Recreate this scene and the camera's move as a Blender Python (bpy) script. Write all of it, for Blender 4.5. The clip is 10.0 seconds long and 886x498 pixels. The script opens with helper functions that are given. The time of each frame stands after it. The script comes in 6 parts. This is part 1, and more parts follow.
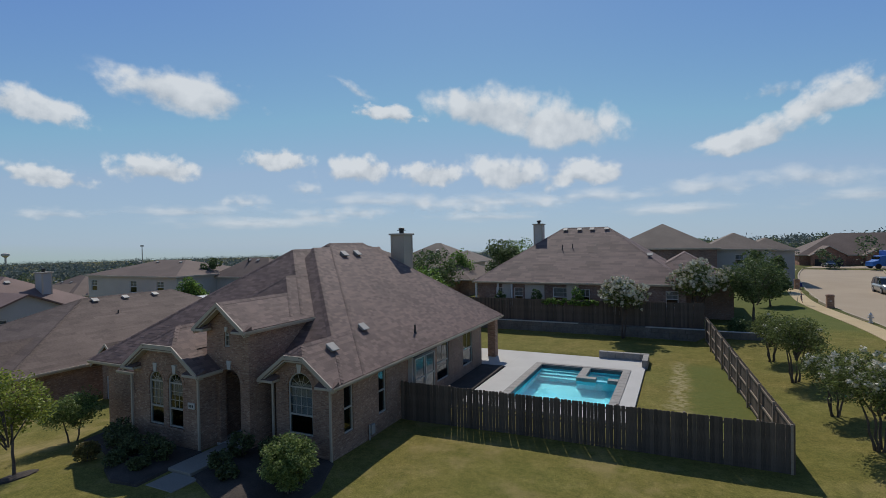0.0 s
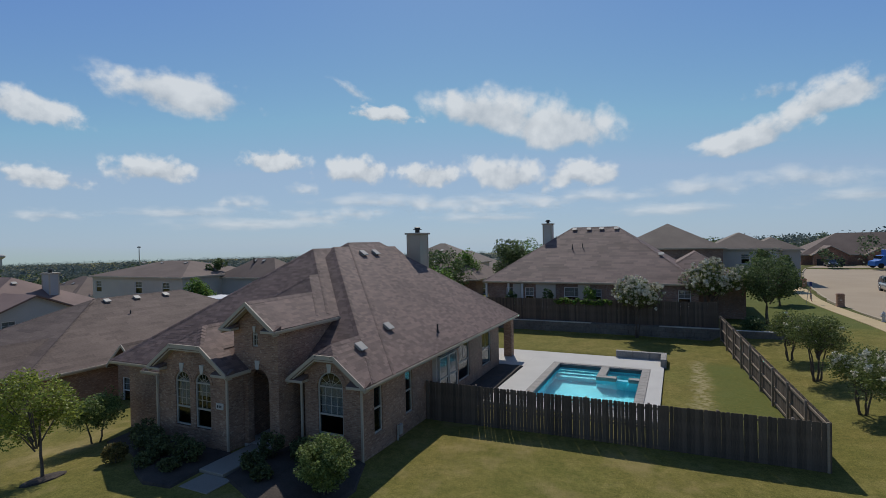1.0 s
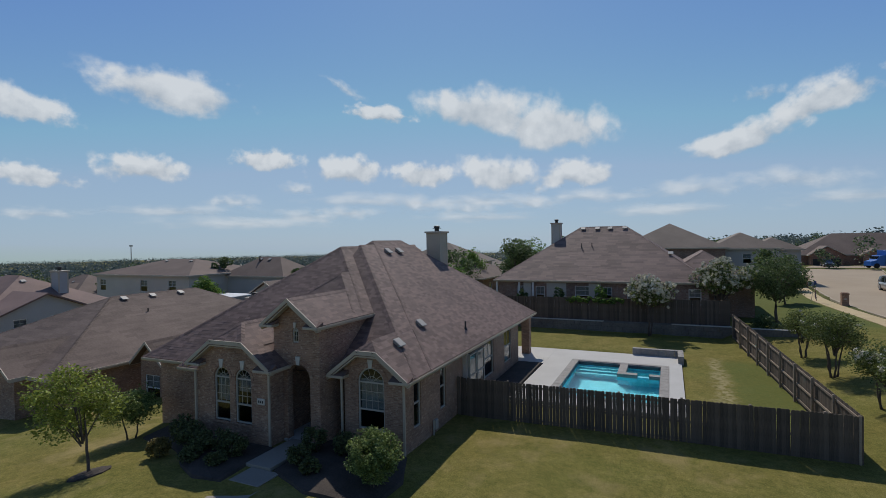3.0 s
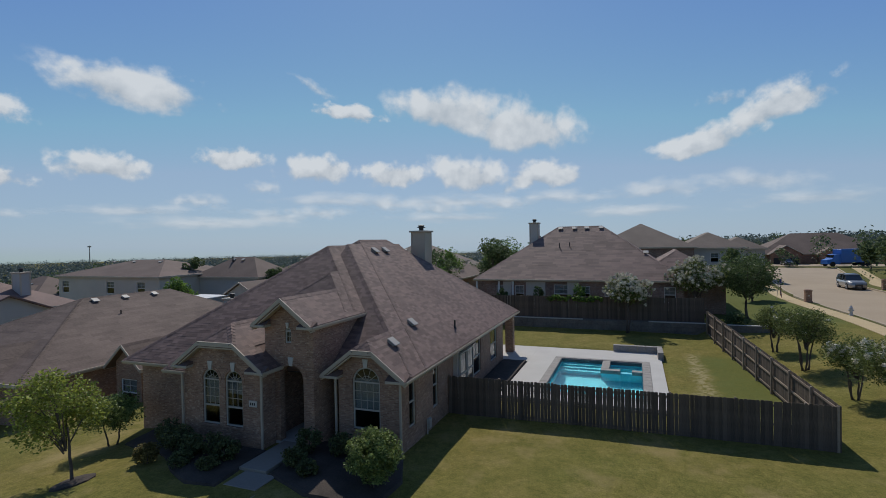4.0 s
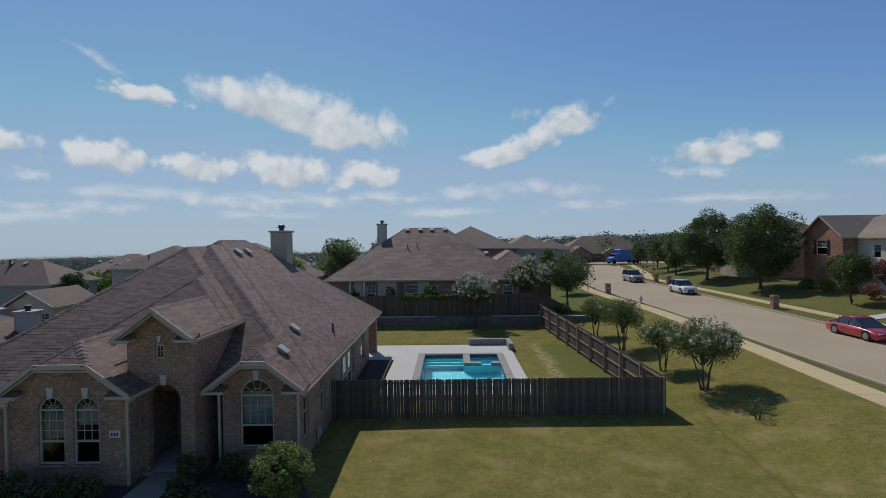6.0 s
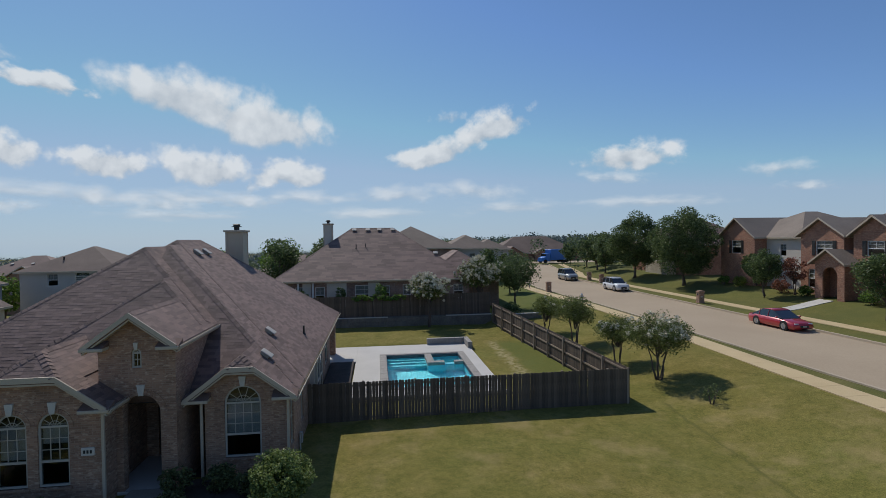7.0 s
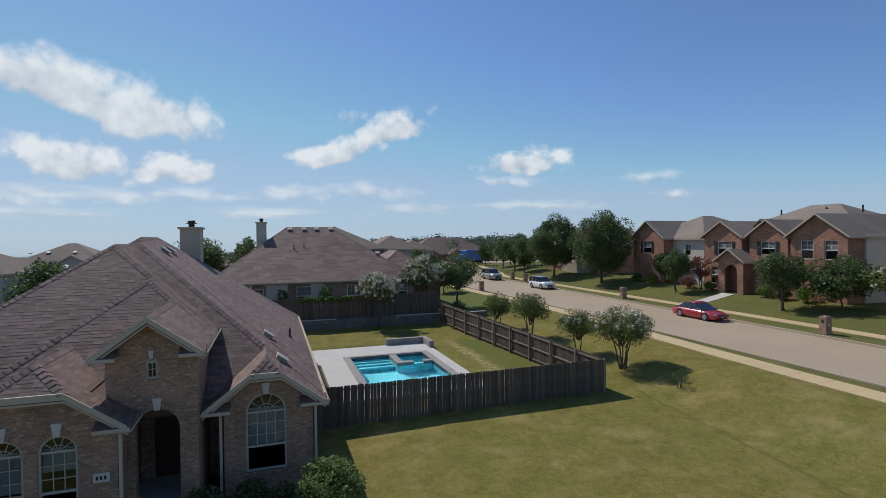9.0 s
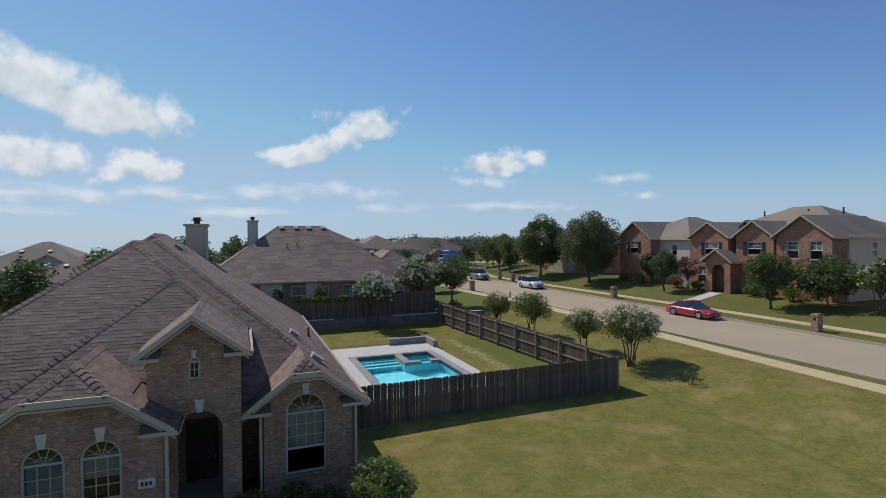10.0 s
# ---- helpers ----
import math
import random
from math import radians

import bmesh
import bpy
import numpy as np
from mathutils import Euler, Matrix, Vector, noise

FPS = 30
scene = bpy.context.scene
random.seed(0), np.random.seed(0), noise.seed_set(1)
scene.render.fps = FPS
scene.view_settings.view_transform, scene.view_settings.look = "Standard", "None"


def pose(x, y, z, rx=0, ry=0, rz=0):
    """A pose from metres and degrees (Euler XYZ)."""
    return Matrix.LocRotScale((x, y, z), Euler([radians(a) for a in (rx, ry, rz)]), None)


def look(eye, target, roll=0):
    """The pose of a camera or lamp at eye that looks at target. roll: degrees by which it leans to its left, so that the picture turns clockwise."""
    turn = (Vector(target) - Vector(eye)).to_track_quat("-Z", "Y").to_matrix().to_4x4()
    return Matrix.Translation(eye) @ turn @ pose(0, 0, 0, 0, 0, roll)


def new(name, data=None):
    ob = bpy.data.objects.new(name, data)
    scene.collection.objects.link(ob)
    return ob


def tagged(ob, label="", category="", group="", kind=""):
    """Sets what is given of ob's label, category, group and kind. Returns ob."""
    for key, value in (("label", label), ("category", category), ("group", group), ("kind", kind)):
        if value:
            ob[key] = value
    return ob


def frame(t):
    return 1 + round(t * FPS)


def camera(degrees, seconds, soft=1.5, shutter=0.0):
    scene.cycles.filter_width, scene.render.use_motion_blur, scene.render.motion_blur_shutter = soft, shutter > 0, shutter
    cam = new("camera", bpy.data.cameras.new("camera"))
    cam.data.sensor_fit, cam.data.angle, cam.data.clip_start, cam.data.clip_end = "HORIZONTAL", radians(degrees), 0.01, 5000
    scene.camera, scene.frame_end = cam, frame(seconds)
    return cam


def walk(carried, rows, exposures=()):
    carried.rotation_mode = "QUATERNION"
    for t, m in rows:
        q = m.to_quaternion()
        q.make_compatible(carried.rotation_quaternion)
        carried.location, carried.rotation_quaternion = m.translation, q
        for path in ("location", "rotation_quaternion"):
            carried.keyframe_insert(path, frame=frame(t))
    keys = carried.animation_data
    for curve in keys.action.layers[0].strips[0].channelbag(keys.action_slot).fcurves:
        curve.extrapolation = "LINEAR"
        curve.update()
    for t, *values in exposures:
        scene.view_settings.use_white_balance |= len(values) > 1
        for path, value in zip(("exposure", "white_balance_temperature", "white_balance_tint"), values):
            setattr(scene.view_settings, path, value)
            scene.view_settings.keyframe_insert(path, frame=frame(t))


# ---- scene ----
cam = camera(82.4, 10.0, 0.55)
PATH = [
    (0, (1.438, 0.117, 8.268), (0.587, 1.926, 8.237), -1.0),
    (0.5, (0.803, -0.139, 8.218), (-0.045, 1.672, 8.19), -1.1),
    (1, (0.196, -0.303, 8.192), (-0.645, 1.511, 8.164), -1.1),
    (1.5, (-0.565, -0.649, 8.174), (-1.395, 1.171, 8.146), -1.0),
    (2, (-1.093, -0.876, 8.152), (-1.918, 0.946, 8.124), -1.1),
    (2.5, (-1.223, -1.029, 8.159), (-2.045, 0.794, 8.13), -1.1),
    (2.7, (-1.229, -1.139, 8.169), (-2.049, 0.685, 8.139), -1.0),
    (3.8, (-1.975, -1.751, 8.08), (-2.734, 0.099, 8.052), -1.1),
    (4, (-2.204, -1.727, 8.099), (-2.913, 0.143, 8.068), -1.0),
    (4.5, (-2.717, -1.969, 8.163), (-3.191, -0.026, 8.124), -0.9),
    (5, (-3.468, -2.118, 8.18), (-3.74, -0.137, 8.139), -0.9),
    (5.5, (-4.127, -2.3, 8.173), (-4.291, -0.307, 8.132), -0.9),
    (5.7, (-4.448, -2.377, 8.178), (-4.563, -0.381, 8.139), -0.8),
    (6.8, (-6.888, -2.47, 8.18), (-6.677, -0.482, 8.138), -0.7),
    (7, (-7.373, -2.417, 8.171), (-7.115, -0.434, 8.13), -0.7),
    (7.5, (-8.504, -2.243, 8.14), (-8.124, -0.28, 8.098), -0.7),
    (8, (-9.602, -2.055, 8.095), (-9.112, -0.116, 8.055), -0.6),
    (8.5, (-10.672, -1.787, 8.084), (-10.096, 0.128, 8.044), -0.5),
    (9, (-11.723, -1.354, 8.047), (-11.083, 0.54, 8.008), -0.5),
    (9.5, (-12.685, -0.968, 7.967), (-11.995, 0.909, 7.931), -0.4),
    (10, (-13.704, -0.426, 7.927), (-12.969, 1.433, 7.89), -0.3),
]
walk(cam, [(t, look(eye, target, roll)) for t, eye, target, roll in PATH], ((0.0, -0.02), (5.5, -0.08), (7.5, 0.10), (10.0, 0.20)))

# ---- world, sun, exposure ----
SUN_AZ, SUN_EL = -23.0, 48.0
world = bpy.data.worlds.new("sky")
scene.world = world
world.use_nodes = True
wn = world.node_tree
sky = wn.nodes.new("ShaderNodeTexSky")
sky.sky_type, sky.sun_disc = "NISHITA", False
sky.sun_elevation, sky.sun_rotation = radians(SUN_EL), radians(SUN_AZ)
sky.altitude, sky.air_density, sky.dust_density, sky.ozone_density = 200, 1.0, 0.18, 3.0
tint = wn.nodes.new("ShaderNodeMix")
tint.data_type, tint.blend_type = "RGBA", "MULTIPLY"
tint.inputs[0].default_value = 1.0
tint.inputs[7].default_value = (0.80, 0.955, 1.14, 1)
wn.links.new(sky.outputs[0], tint.inputs[6])
haze = wn.nodes.new("ShaderNodeMix")
haze.data_type, haze.blend_type = "RGBA", "DARKEN"
haze.inputs[0].default_value = 0.8
haze.inputs[7].default_value = (3.7, 5.0, 6.7, 1)
wn.links.new(tint.outputs[2], haze.inputs[6])
wn.links.new(haze.outputs[2], wn.nodes["Background"].inputs[0])
wn.nodes["Background"].inputs[1].default_value = 0.084
sun = new("sun", bpy.data.lights.new("sun", "SUN"))
sun.data.energy, sun.data.angle, sun.data.color = 2.85, radians(0.55), (1.0, 0.955, 0.88)
sun_way = Vector((math.sin(radians(SUN_AZ)) * math.cos(radians(SUN_EL)), math.cos(radians(SUN_AZ)) * math.cos(radians(SUN_EL)), math.sin(radians(SUN_EL))))
sun.matrix_world = look(sun_way * 300, (0, 0, 0))



# ---- materials ----
def nodes_of(name):
    m = bpy.data.materials.new(name)
    m.use_nodes = True
    return m, m.node_tree, m.node_tree.nodes["Principled BSDF"]


def noise_node(nt, scale, detail=3.0, rough=0.55, coord="Object", stretch=(1, 1, 1)):
    tc = nt.nodes.new("ShaderNodeTexCoord")
    mp = nt.nodes.new("ShaderNodeMapping")
    mp.inputs["Scale"].default_value = stretch
    nt.links.new(nt.nodes.new("ShaderNodeNewGeometry").outputs["Position"] if coord == "World" else tc.outputs[coord], mp.inputs["Vector"])
    n = nt.nodes.new("ShaderNodeTexNoise")
    n.inputs["Scale"].default_value, n.inputs["Detail"].default_value, n.inputs["Roughness"].default_value = scale, detail, rough
    nt.links.new(mp.outputs[0], n.inputs["Vector"])
    return n


def ramp(nt, src, stops):
    r = nt.nodes.new("ShaderNodeValToRGB")
    while len(r.color_ramp.elements) < len(stops):
        r.color_ramp.elements.new(0.5)
    for e, (p, c) in zip(r.color_ramp.elements, stops):
        e.position, e.color = p, (*c, 1) if len(c) == 3 else c
    nt.links.new(src, r.inputs["Fac"])
    return r.outputs["Color"]


def mixed(nt, a, b, fac, mode="MIX"):
    m = nt.nodes.new("ShaderNodeMix")
    m.data_type, m.blend_type = "RGBA", mode
    for sock, v in (("A", a), ("B", b)):
        s = [i for i in m.inputs if i.name == sock and i.type == "RGBA"][0]
        if isinstance(v, tuple):
            s.default_value = (*v, 1)
        else:
            nt.links.new(v, s)
    f = [i for i in m.inputs if i.name == "Factor" and i.type == "VALUE"][0]
    if isinstance(fac, (int, float)):
        f.default_value = fac
    else:
        nt.links.new(fac, f)
    return [o for o in m.outputs if o.type == "RGBA"][0]


def bumped(nt, bsdf, height, strength, dist):
    b = nt.nodes.new("ShaderNodeBump")
    b.inputs["Strength"].default_value, b.inputs["Distance"].default_value = strength, dist
    nt.links.new(height, b.inputs["Height"])
    nt.links.new(b.outputs[0], bsdf.inputs["Normal"])


def surface(name, dark, light, rough=0.8, grain=30.0, blotch=0.6, metal=0.0, bump=0.15, spread=0.0, stretch=(1, 1, 1), random_by=None, coord="Object", gloss=0.5):
    """Colour between dark and light, from fine grain, broad blotches and, if wanted, a shift from piece to piece."""
    m, nt, b = nodes_of(name)
    fine = noise_node(nt, grain, 4, 0.6, coord, stretch)
    broad = noise_node(nt, blotch, 3, 0.55, coord)
    add = nt.nodes.new("ShaderNodeMath")
    add.operation = "ADD"
    half = nt.nodes.new("ShaderNodeMath")
    half.operation, half.inputs[1].default_value = "MULTIPLY", 0.5
    nt.links.new(fine.outputs[0], add.inputs[0])
    nt.links.new(broad.outputs[0], add.inputs[1])
    nt.links.new(add.outputs[0], half.inputs[0])
    val = half.outputs[0]
    if random_by:
        if random_by == "island":
            r = nt.nodes.new("ShaderNodeNewGeometry").outputs["Random Per Island"]
        else:
            r = nt.nodes.new("ShaderNodeObjectInfo").outputs["Random"]
        mr = nt.nodes.new("ShaderNodeMapRange")
        mr.inputs["To Min"].default_value, mr.inputs["To Max"].default_value = -spread, spread
        nt.links.new(r, mr.inputs["Value"])
        a2 = nt.nodes.new("ShaderNodeMath")
        a2.operation = "ADD"
        nt.links.new(val, a2.inputs[0])
        nt.links.new(mr.outputs[0], a2.inputs[1])
        val = a2.outputs[0]
    nt.links.new(ramp(nt, val, ((0.3, dark), (0.7, light))), b.inputs["Base Color"])
    b.inputs["Roughness"].default_value, b.inputs["Metallic"].default_value = rough, metal
    b.inputs["Specular IOR Level"].default_value = gloss
    if bump:
        bumped(nt, b, fine.outputs[0], bump, 0.02)
    return m


def brick_material(name, c1, c2, c3, mortar, scale=1.0):
    """Running-bond brickwork, 0.2 m by 0.068 m, from the object's own places, whichever way the wall runs."""
    m, nt, b = nodes_of(name)
    tc = nt.nodes.new("ShaderNodeTexCoord")
    sp = nt.nodes.new("ShaderNodeSeparateXYZ")
    nt.links.new(tc.outputs["Object"], sp.inputs[0])
    s = nt.nodes.new("ShaderNodeMath")
    s.operation = "ADD"
    nt.links.new(sp.outputs[0], s.inputs[0])
    nt.links.new(sp.outputs[1], s.inputs[1])
    cb = nt.nodes.new("ShaderNodeCombineXYZ")
    nt.links.new(s.outputs[0], cb.inputs[0])
    nt.links.new(sp.outputs[2], cb.inputs[1])
    br = nt.nodes.new("ShaderNodeTexBrick")
    br.inputs["Scale"].default_value = 1.0
    br.inputs["Brick Width"].default_value, br.inputs["Row Height"].default_value = 0.2 * scale, 0.068 * scale
    br.inputs["Mortar Size"].default_value, br.inputs["Mortar Smooth"].default_value, br.inputs["Bias"].default_value = 0.006, 0.3, -0.1
    br.inputs["Color1"].default_value, br.inputs["Color2"].default_value, br.inputs["Mortar"].default_value = (*c1, 1), (*c2, 1), (*mortar, 1)
    nt.links.new(cb.outputs[0], br.inputs["Vector"])
    n = noise_node(nt, 1.0, 1, 0.5, "Object", (6.5, 6.5, 15.0))
    third = ramp(nt, n.outputs[0], ((0.56, (0, 0, 0)), (0.68, (0.75, 0.75, 0.75))))
    col = mixed(nt, br.outputs["Color"], c3, third)
    keep = mixed(nt, col, mortar, br.outputs["Fac"])
    broad = noise_node(nt, 0.7, 3, 0.6)
    col = mixed(nt, keep, ramp(nt, broad.outputs[0], ((0.3, (0.7, 0.7, 0.7)), (0.7, (1.1, 1.08, 1.05)))), 1.0, "MULTIPLY")
    nt.links.new(col, b.inputs["Base Color"])
    b.inputs["Roughness"].default_value = 0.9
    inv = nt.nodes.new("ShaderNodeMath")
    inv.operation, inv.inputs[0].default_value = "SUBTRACT", 1.0
    nt.links.new(br.outputs["Fac"], inv.inputs[1])
    bumped(nt, b, inv.outputs[0], 0.5, 0.01)
    return m


def glass_material(name, tint=(0.5, 0.55, 0.57)):
    m, nt, b = nodes_of(name)
    b.inputs["Base Color"].default_value = (*tint, 1)
    b.inputs["Roughness"].default_value = 0.02
    b.inputs["IOR"].default_value = 1.5
    b.inputs["Transmission Weight"].default_value = 1.0
    return m


def grass_material(name):
    m, nt, b = nodes_of(name)
    fine = noise_node(nt, 20.0, 6, 0.75)
    tuft = noise_node(nt, 4.5, 5, 0.7)
    mid = noise_node(nt, 0.9, 5, 0.65)
    broad = noise_node(nt, 0.13, 4, 0.6)
    a = ramp(nt, mid.outputs[0], ((0.30, (0.158, 0.143, 0.042)), (0.5, (0.198, 0.172, 0.053)), (0.72, (0.252, 0.208, 0.078))))
    c = ramp(nt, broad.outputs[0], ((0.35, (0.88, 0.97, 0.86)), (0.65, (1.07, 1.02, 1.0))))
    col = mixed(nt, a, c, 1.0, "MULTIPLY")
    f = ramp(nt, fine.outputs[0], ((0.3, (0.5, 0.5, 0.46)), (0.7, (1.38, 1.38, 1.32))))
    col = mixed(nt, col, f, 1.0, "MULTIPLY")
    col = mixed(nt, col, ramp(nt, tuft.outputs[0], ((0.34, (0.78, 0.82, 0.74)), (0.66, (1.2, 1.16, 1.14)))), 1.0, "MULTIPLY")
    # worn straw-coloured streak beside the paving, and greener grass past it
    tc = nt.nodes.new("ShaderNodeTexCoord")
    sp = nt.nodes.new("ShaderNodeSeparateXYZ")
    nt.links.new(tc.outputs["Object"], sp.inputs[0])

    def band(sock, lo, hi, soft):
        a = nt.nodes.new("ShaderNodeMapRange")
        a.inputs["From Min"].default_value, a.inputs["From Max"].default_value = lo, lo + soft
        c2 = nt.nodes.new("ShaderNodeMapRange")
        c2.inputs["From Min"].default_value, c2.inputs["From Max"].default_value = hi, hi + soft
        d = nt.nodes.new("ShaderNodeMath")
        d.operation = "SUBTRACT"
        for q in (a, c2):
            nt.links.new(sock, q.inputs["Value"])
        nt.links.new(a.outputs[0], d.inputs[0])
        nt.links.new(c2.outputs[0], d.inputs[1])
        return d.outputs[0]

    def times(p, q):
        d = nt.nodes.new("ShaderNodeMath")
        d.operation = "MULTIPLY"
        nt.links.new(p, d.inputs[0])
        nt.links.new(q, d.inputs[1])
        return d.outputs[0]
    wob = noise_node(nt, 0.8, 3, 0.6)
    xw = nt.nodes.new("ShaderNodeMath")
    xw.operation = "MULTIPLY_ADD"
    xw.inputs[1].default_value = 1.6
    nt.links.new(wob.outputs[0], xw.inputs[0])
    nt.links.new(sp.outputs[0], xw.inputs[2])
    yy = band(sp.outputs[1], 21.0, 35.5, 1.2)
    straw = times(times(band(xw.outputs[0], 1.5, 2.2, 0.5), yy), ramp(nt, noise_node(nt, 3.0, 4, 0.6).outputs[0], ((0.4, (0, 0, 0)), (0.55, (1, 1, 1)))))
    col = mixed(nt, col, (0.33, 0.28, 0.14), straw)
    lush = times(times(band(xw.outputs[0], 2.3, 5.2, 0.6), yy), mid.outputs[0])
    col = mixed(nt, col, (0.085, 0.12, 0.03), lush)
    dry = times(band(sp.outputs[1], -5.0, 20.0, 2.0), ramp(nt, noise_node(nt, 0.35, 5, 0.65).outputs[0], ((0.52, (0, 0, 0)), (0.72, (0.75, 0.75, 0.75)))))
    col = mixed(nt, col, (0.34, 0.26, 0.115), dry)
    # faint darker line across the lawn from the fence corner
    skew = nt.nodes.new("ShaderNodeMath")
    skew.operation, skew.inputs[1].default_value = "MULTIPLY_ADD", -0.097
    nt.links.new(sp.outputs[1], skew.inputs[0])
    wav = nt.nodes.new("ShaderNodeMath")
    wav.operation, wav.inputs[1].default_value = "MULTIPLY_ADD", 0.5
    nt.links.new(wob.outputs[0], wav.inputs[0])
    nt.links.new(sp.outputs[0], wav.inputs[2])
    nt.links.new(wav.outputs[0], skew.inputs[2])
    line = times(times(band(skew.outputs[0], 4.63, 4.78, 0.1), band(sp.outputs[1], 5.0, 20.5, 1.0)), mid.outputs[0])
    col = mixed(nt, col, (0.10, 0.10, 0.03), line)
    verge = times(band(sp.outputs[0], 13.9, 70.0, 0.5), ramp(nt, noise_node(nt, 0.25, 4, 0.6).outputs[0], ((0.3, (0.95, 0.95, 0.95)), (0.75, (0.35, 0.35, 0.35)))))
    col = mixed(nt, col, (0.108, 0.117, 0.04), verge)
    back = times(band(sp.outputs[1], 46.0, 200.0, 2.0), band(sp.outputs[0], 3.0, 13.5, 0.5))
    half = nt.nodes.new("ShaderNodeMath")
    half.operation, half.inputs[1].default_value = "MULTIPLY", 0.7
    nt.links.new(back, half.inputs[0])
    col = mixed(nt, col, (0.10, 0.13, 0.036), half.outputs[0])
    nt.links.new(col, b.inputs["Base Color"])
    b.inputs["Roughness"].default_value = 0.95
    b.inputs["Specular IOR Level"].default_value = 0.1
    bumped(nt, b, fine.outputs[0], 0.4, 0.04)
    return m


def leaf_material(name, dark, light):
    m, nt, b = nodes_of(name)
    r = nt.nodes.new("ShaderNodeNewGeometry").outputs["Random Per Island"]
    col = ramp(nt, r, ((0.0, dark), (0.75, light), (1.0, tuple(min(1, 1.35 * c) for c in light))))
    nt.links.new(col, b.inputs["Base Color"])
    b.inputs["Roughness"].default_value = 0.55
    b.inputs["Specular IOR Level"].default_value = 0.25
    tr = nt.nodes.new("ShaderNodeBsdfTranslucent")
    nt.links.new(col, tr.inputs["Color"])
    mx = nt.nodes.new("ShaderNodeMixShader")
    mx.inputs[0].default_value = 0.35
    nt.links.new(b.outputs[0], mx.inputs[1])
    nt.links.new(tr.outputs[0], mx.inputs[2])
    nt.links.new(mx.outputs[0], nt.nodes["Material Output"].inputs["Surface"])
    return m


def plain(name, col, rough=0.5, metal=0.0, coat=0.0):
    m, nt, b = nodes_of(name)
    n = noise_node(nt, 3.0, 4, 0.6)
    c = mixed(nt, tuple(0.88 * v for v in col), tuple(min(1, 1.08 * v) for v in col), n.outputs[0])
    nt.links.new(c, b.inputs["Base Color"])
    b.inputs["Roughness"].default_value, b.inputs["Metallic"].default_value = rough, metal
    b.inputs["Coat Weight"].default_value = coat
    return m


SHINGLE = surface("asphalt_shingle_brown", (0.122, 0.077, 0.063), (0.252, 0.164, 0.136), 0.76, 40, 0.35, 0, 0.5, 0.16, gloss=0.42, random_by="island", coord="World")
SHINGLE_PIECE = surface("asphalt_shingle_piece", (0.122, 0.077, 0.063), (0.252, 0.164, 0.136), 0.76, 40, 0.35, 0, 0.5, 0.16, gloss=0.42, random_by="object", coord="World")
SHINGLE_BASE = surface("asphalt_underlay", (0.11, 0.071, 0.058), (0.22, 0.146, 0.12), 0.95, 40, 0.4, coord="World")
SHINGLE_TAN = surface("asphalt_shingle_tan", (0.105, 0.074, 0.059), (0.205, 0.148, 0.119), 0.85, 8, 0.35, 0, 0.4, 0.1, random_by="island", gloss=0.4)
SHINGLE_GREY = surface("asphalt_shingle_grey", (0.125, 0.096, 0.075), (0.24, 0.19, 0.15), 0.85, 8, 0.35, 0, 0.4, 0.1, random_by="island", gloss=0.4)
SHINGLE_TAUPE = surface("asphalt_shingle_taupe", (0.15, 0.12, 0.095), (0.28, 0.228, 0.182), 0.85, 8, 0.35, 0, 0.4, 0.1, random_by="island", gloss=0.4)
BRICK = brick_material("brown_brick", (0.415, 0.25, 0.168), (0.27, 0.157, 0.108), (0.60, 0.435, 0.315), (0.40, 0.285, 0.21))
BRICK_RED = brick_material("red_brick", (0.43, 0.205, 0.13), (0.25, 0.115, 0.078), (0.52, 0.34, 0.24), (0.33, 0.25, 0.19))
BRICK_DARK = brick_material("dark_brick", (0.33, 0.20, 0.15), (0.20, 0.12, 0.095), (0.42, 0.36, 0.32), (0.34, 0.30, 0.27))
STONE = brick_material("pale_limestone", (0.52, 0.46, 0.37), (0.42, 0.36, 0.29), (0.58, 0.53, 0.45), (0.5, 0.46, 0.4), 1.9)
SIDING = surface("painted_siding", (0.50, 0.45, 0.385), (0.60, 0.545, 0.475), 0.7, 14, 0.5)
SIDING_GREY = surface("grey_siding", (0.40, 0.385, 0.36), (0.49, 0.475, 0.45), 0.7, 14, 0.5)
TRIM = surface("cream_trim_paint", (0.43, 0.36, 0.27), (0.54, 0.46, 0.355), 0.6, 20, 0.8, bump=0.03)
WHITE = surface("white_paint", (0.40, 0.37, 0.315), (0.49, 0.455, 0.39), 0.5, 20, 0.8, bump=0.02)
FRAME_WHITE = surface("bright_white_frame", (0.66, 0.65, 0.63), (0.76, 0.75, 0.73), 0.5, 20, 0.8, bump=0.02)
CAST = surface("cast_stone", (0.5, 0.465, 0.405), (0.63, 0.59, 0.52), 0.8, 40, 2.0)
GLASS = glass_material("window_glass")
# near-black base colour stands in for the shade of unlit rooms
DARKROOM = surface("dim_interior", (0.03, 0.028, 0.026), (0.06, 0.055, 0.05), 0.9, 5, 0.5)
BLIND = surface("blind_fabric", (0.52, 0.49, 0.45), (0.64, 0.61, 0.57), 0.8, 20, 1.0)
WOOD_FENCE = surface("weathered_cedar", (0.058, 0.043, 0.032), (0.165, 0.124, 0.092), 0.9, 9, 0.5, 0, 0.4, 0.13, (6, 6, 0.6), "object")
WOOD_RAIL = surface("weathered_rail", (0.19, 0.145, 0.105), (0.36, 0.28, 0.205), 0.9, 12, 0.7, 0, 0.3, 0.12, (1, 1, 1), "object")
WOOD_NEW = surface("fresh_pine_board", (0.42, 0.27, 0.10), (0.52, 0.36, 0.16), 0.7, 12, 0.7)
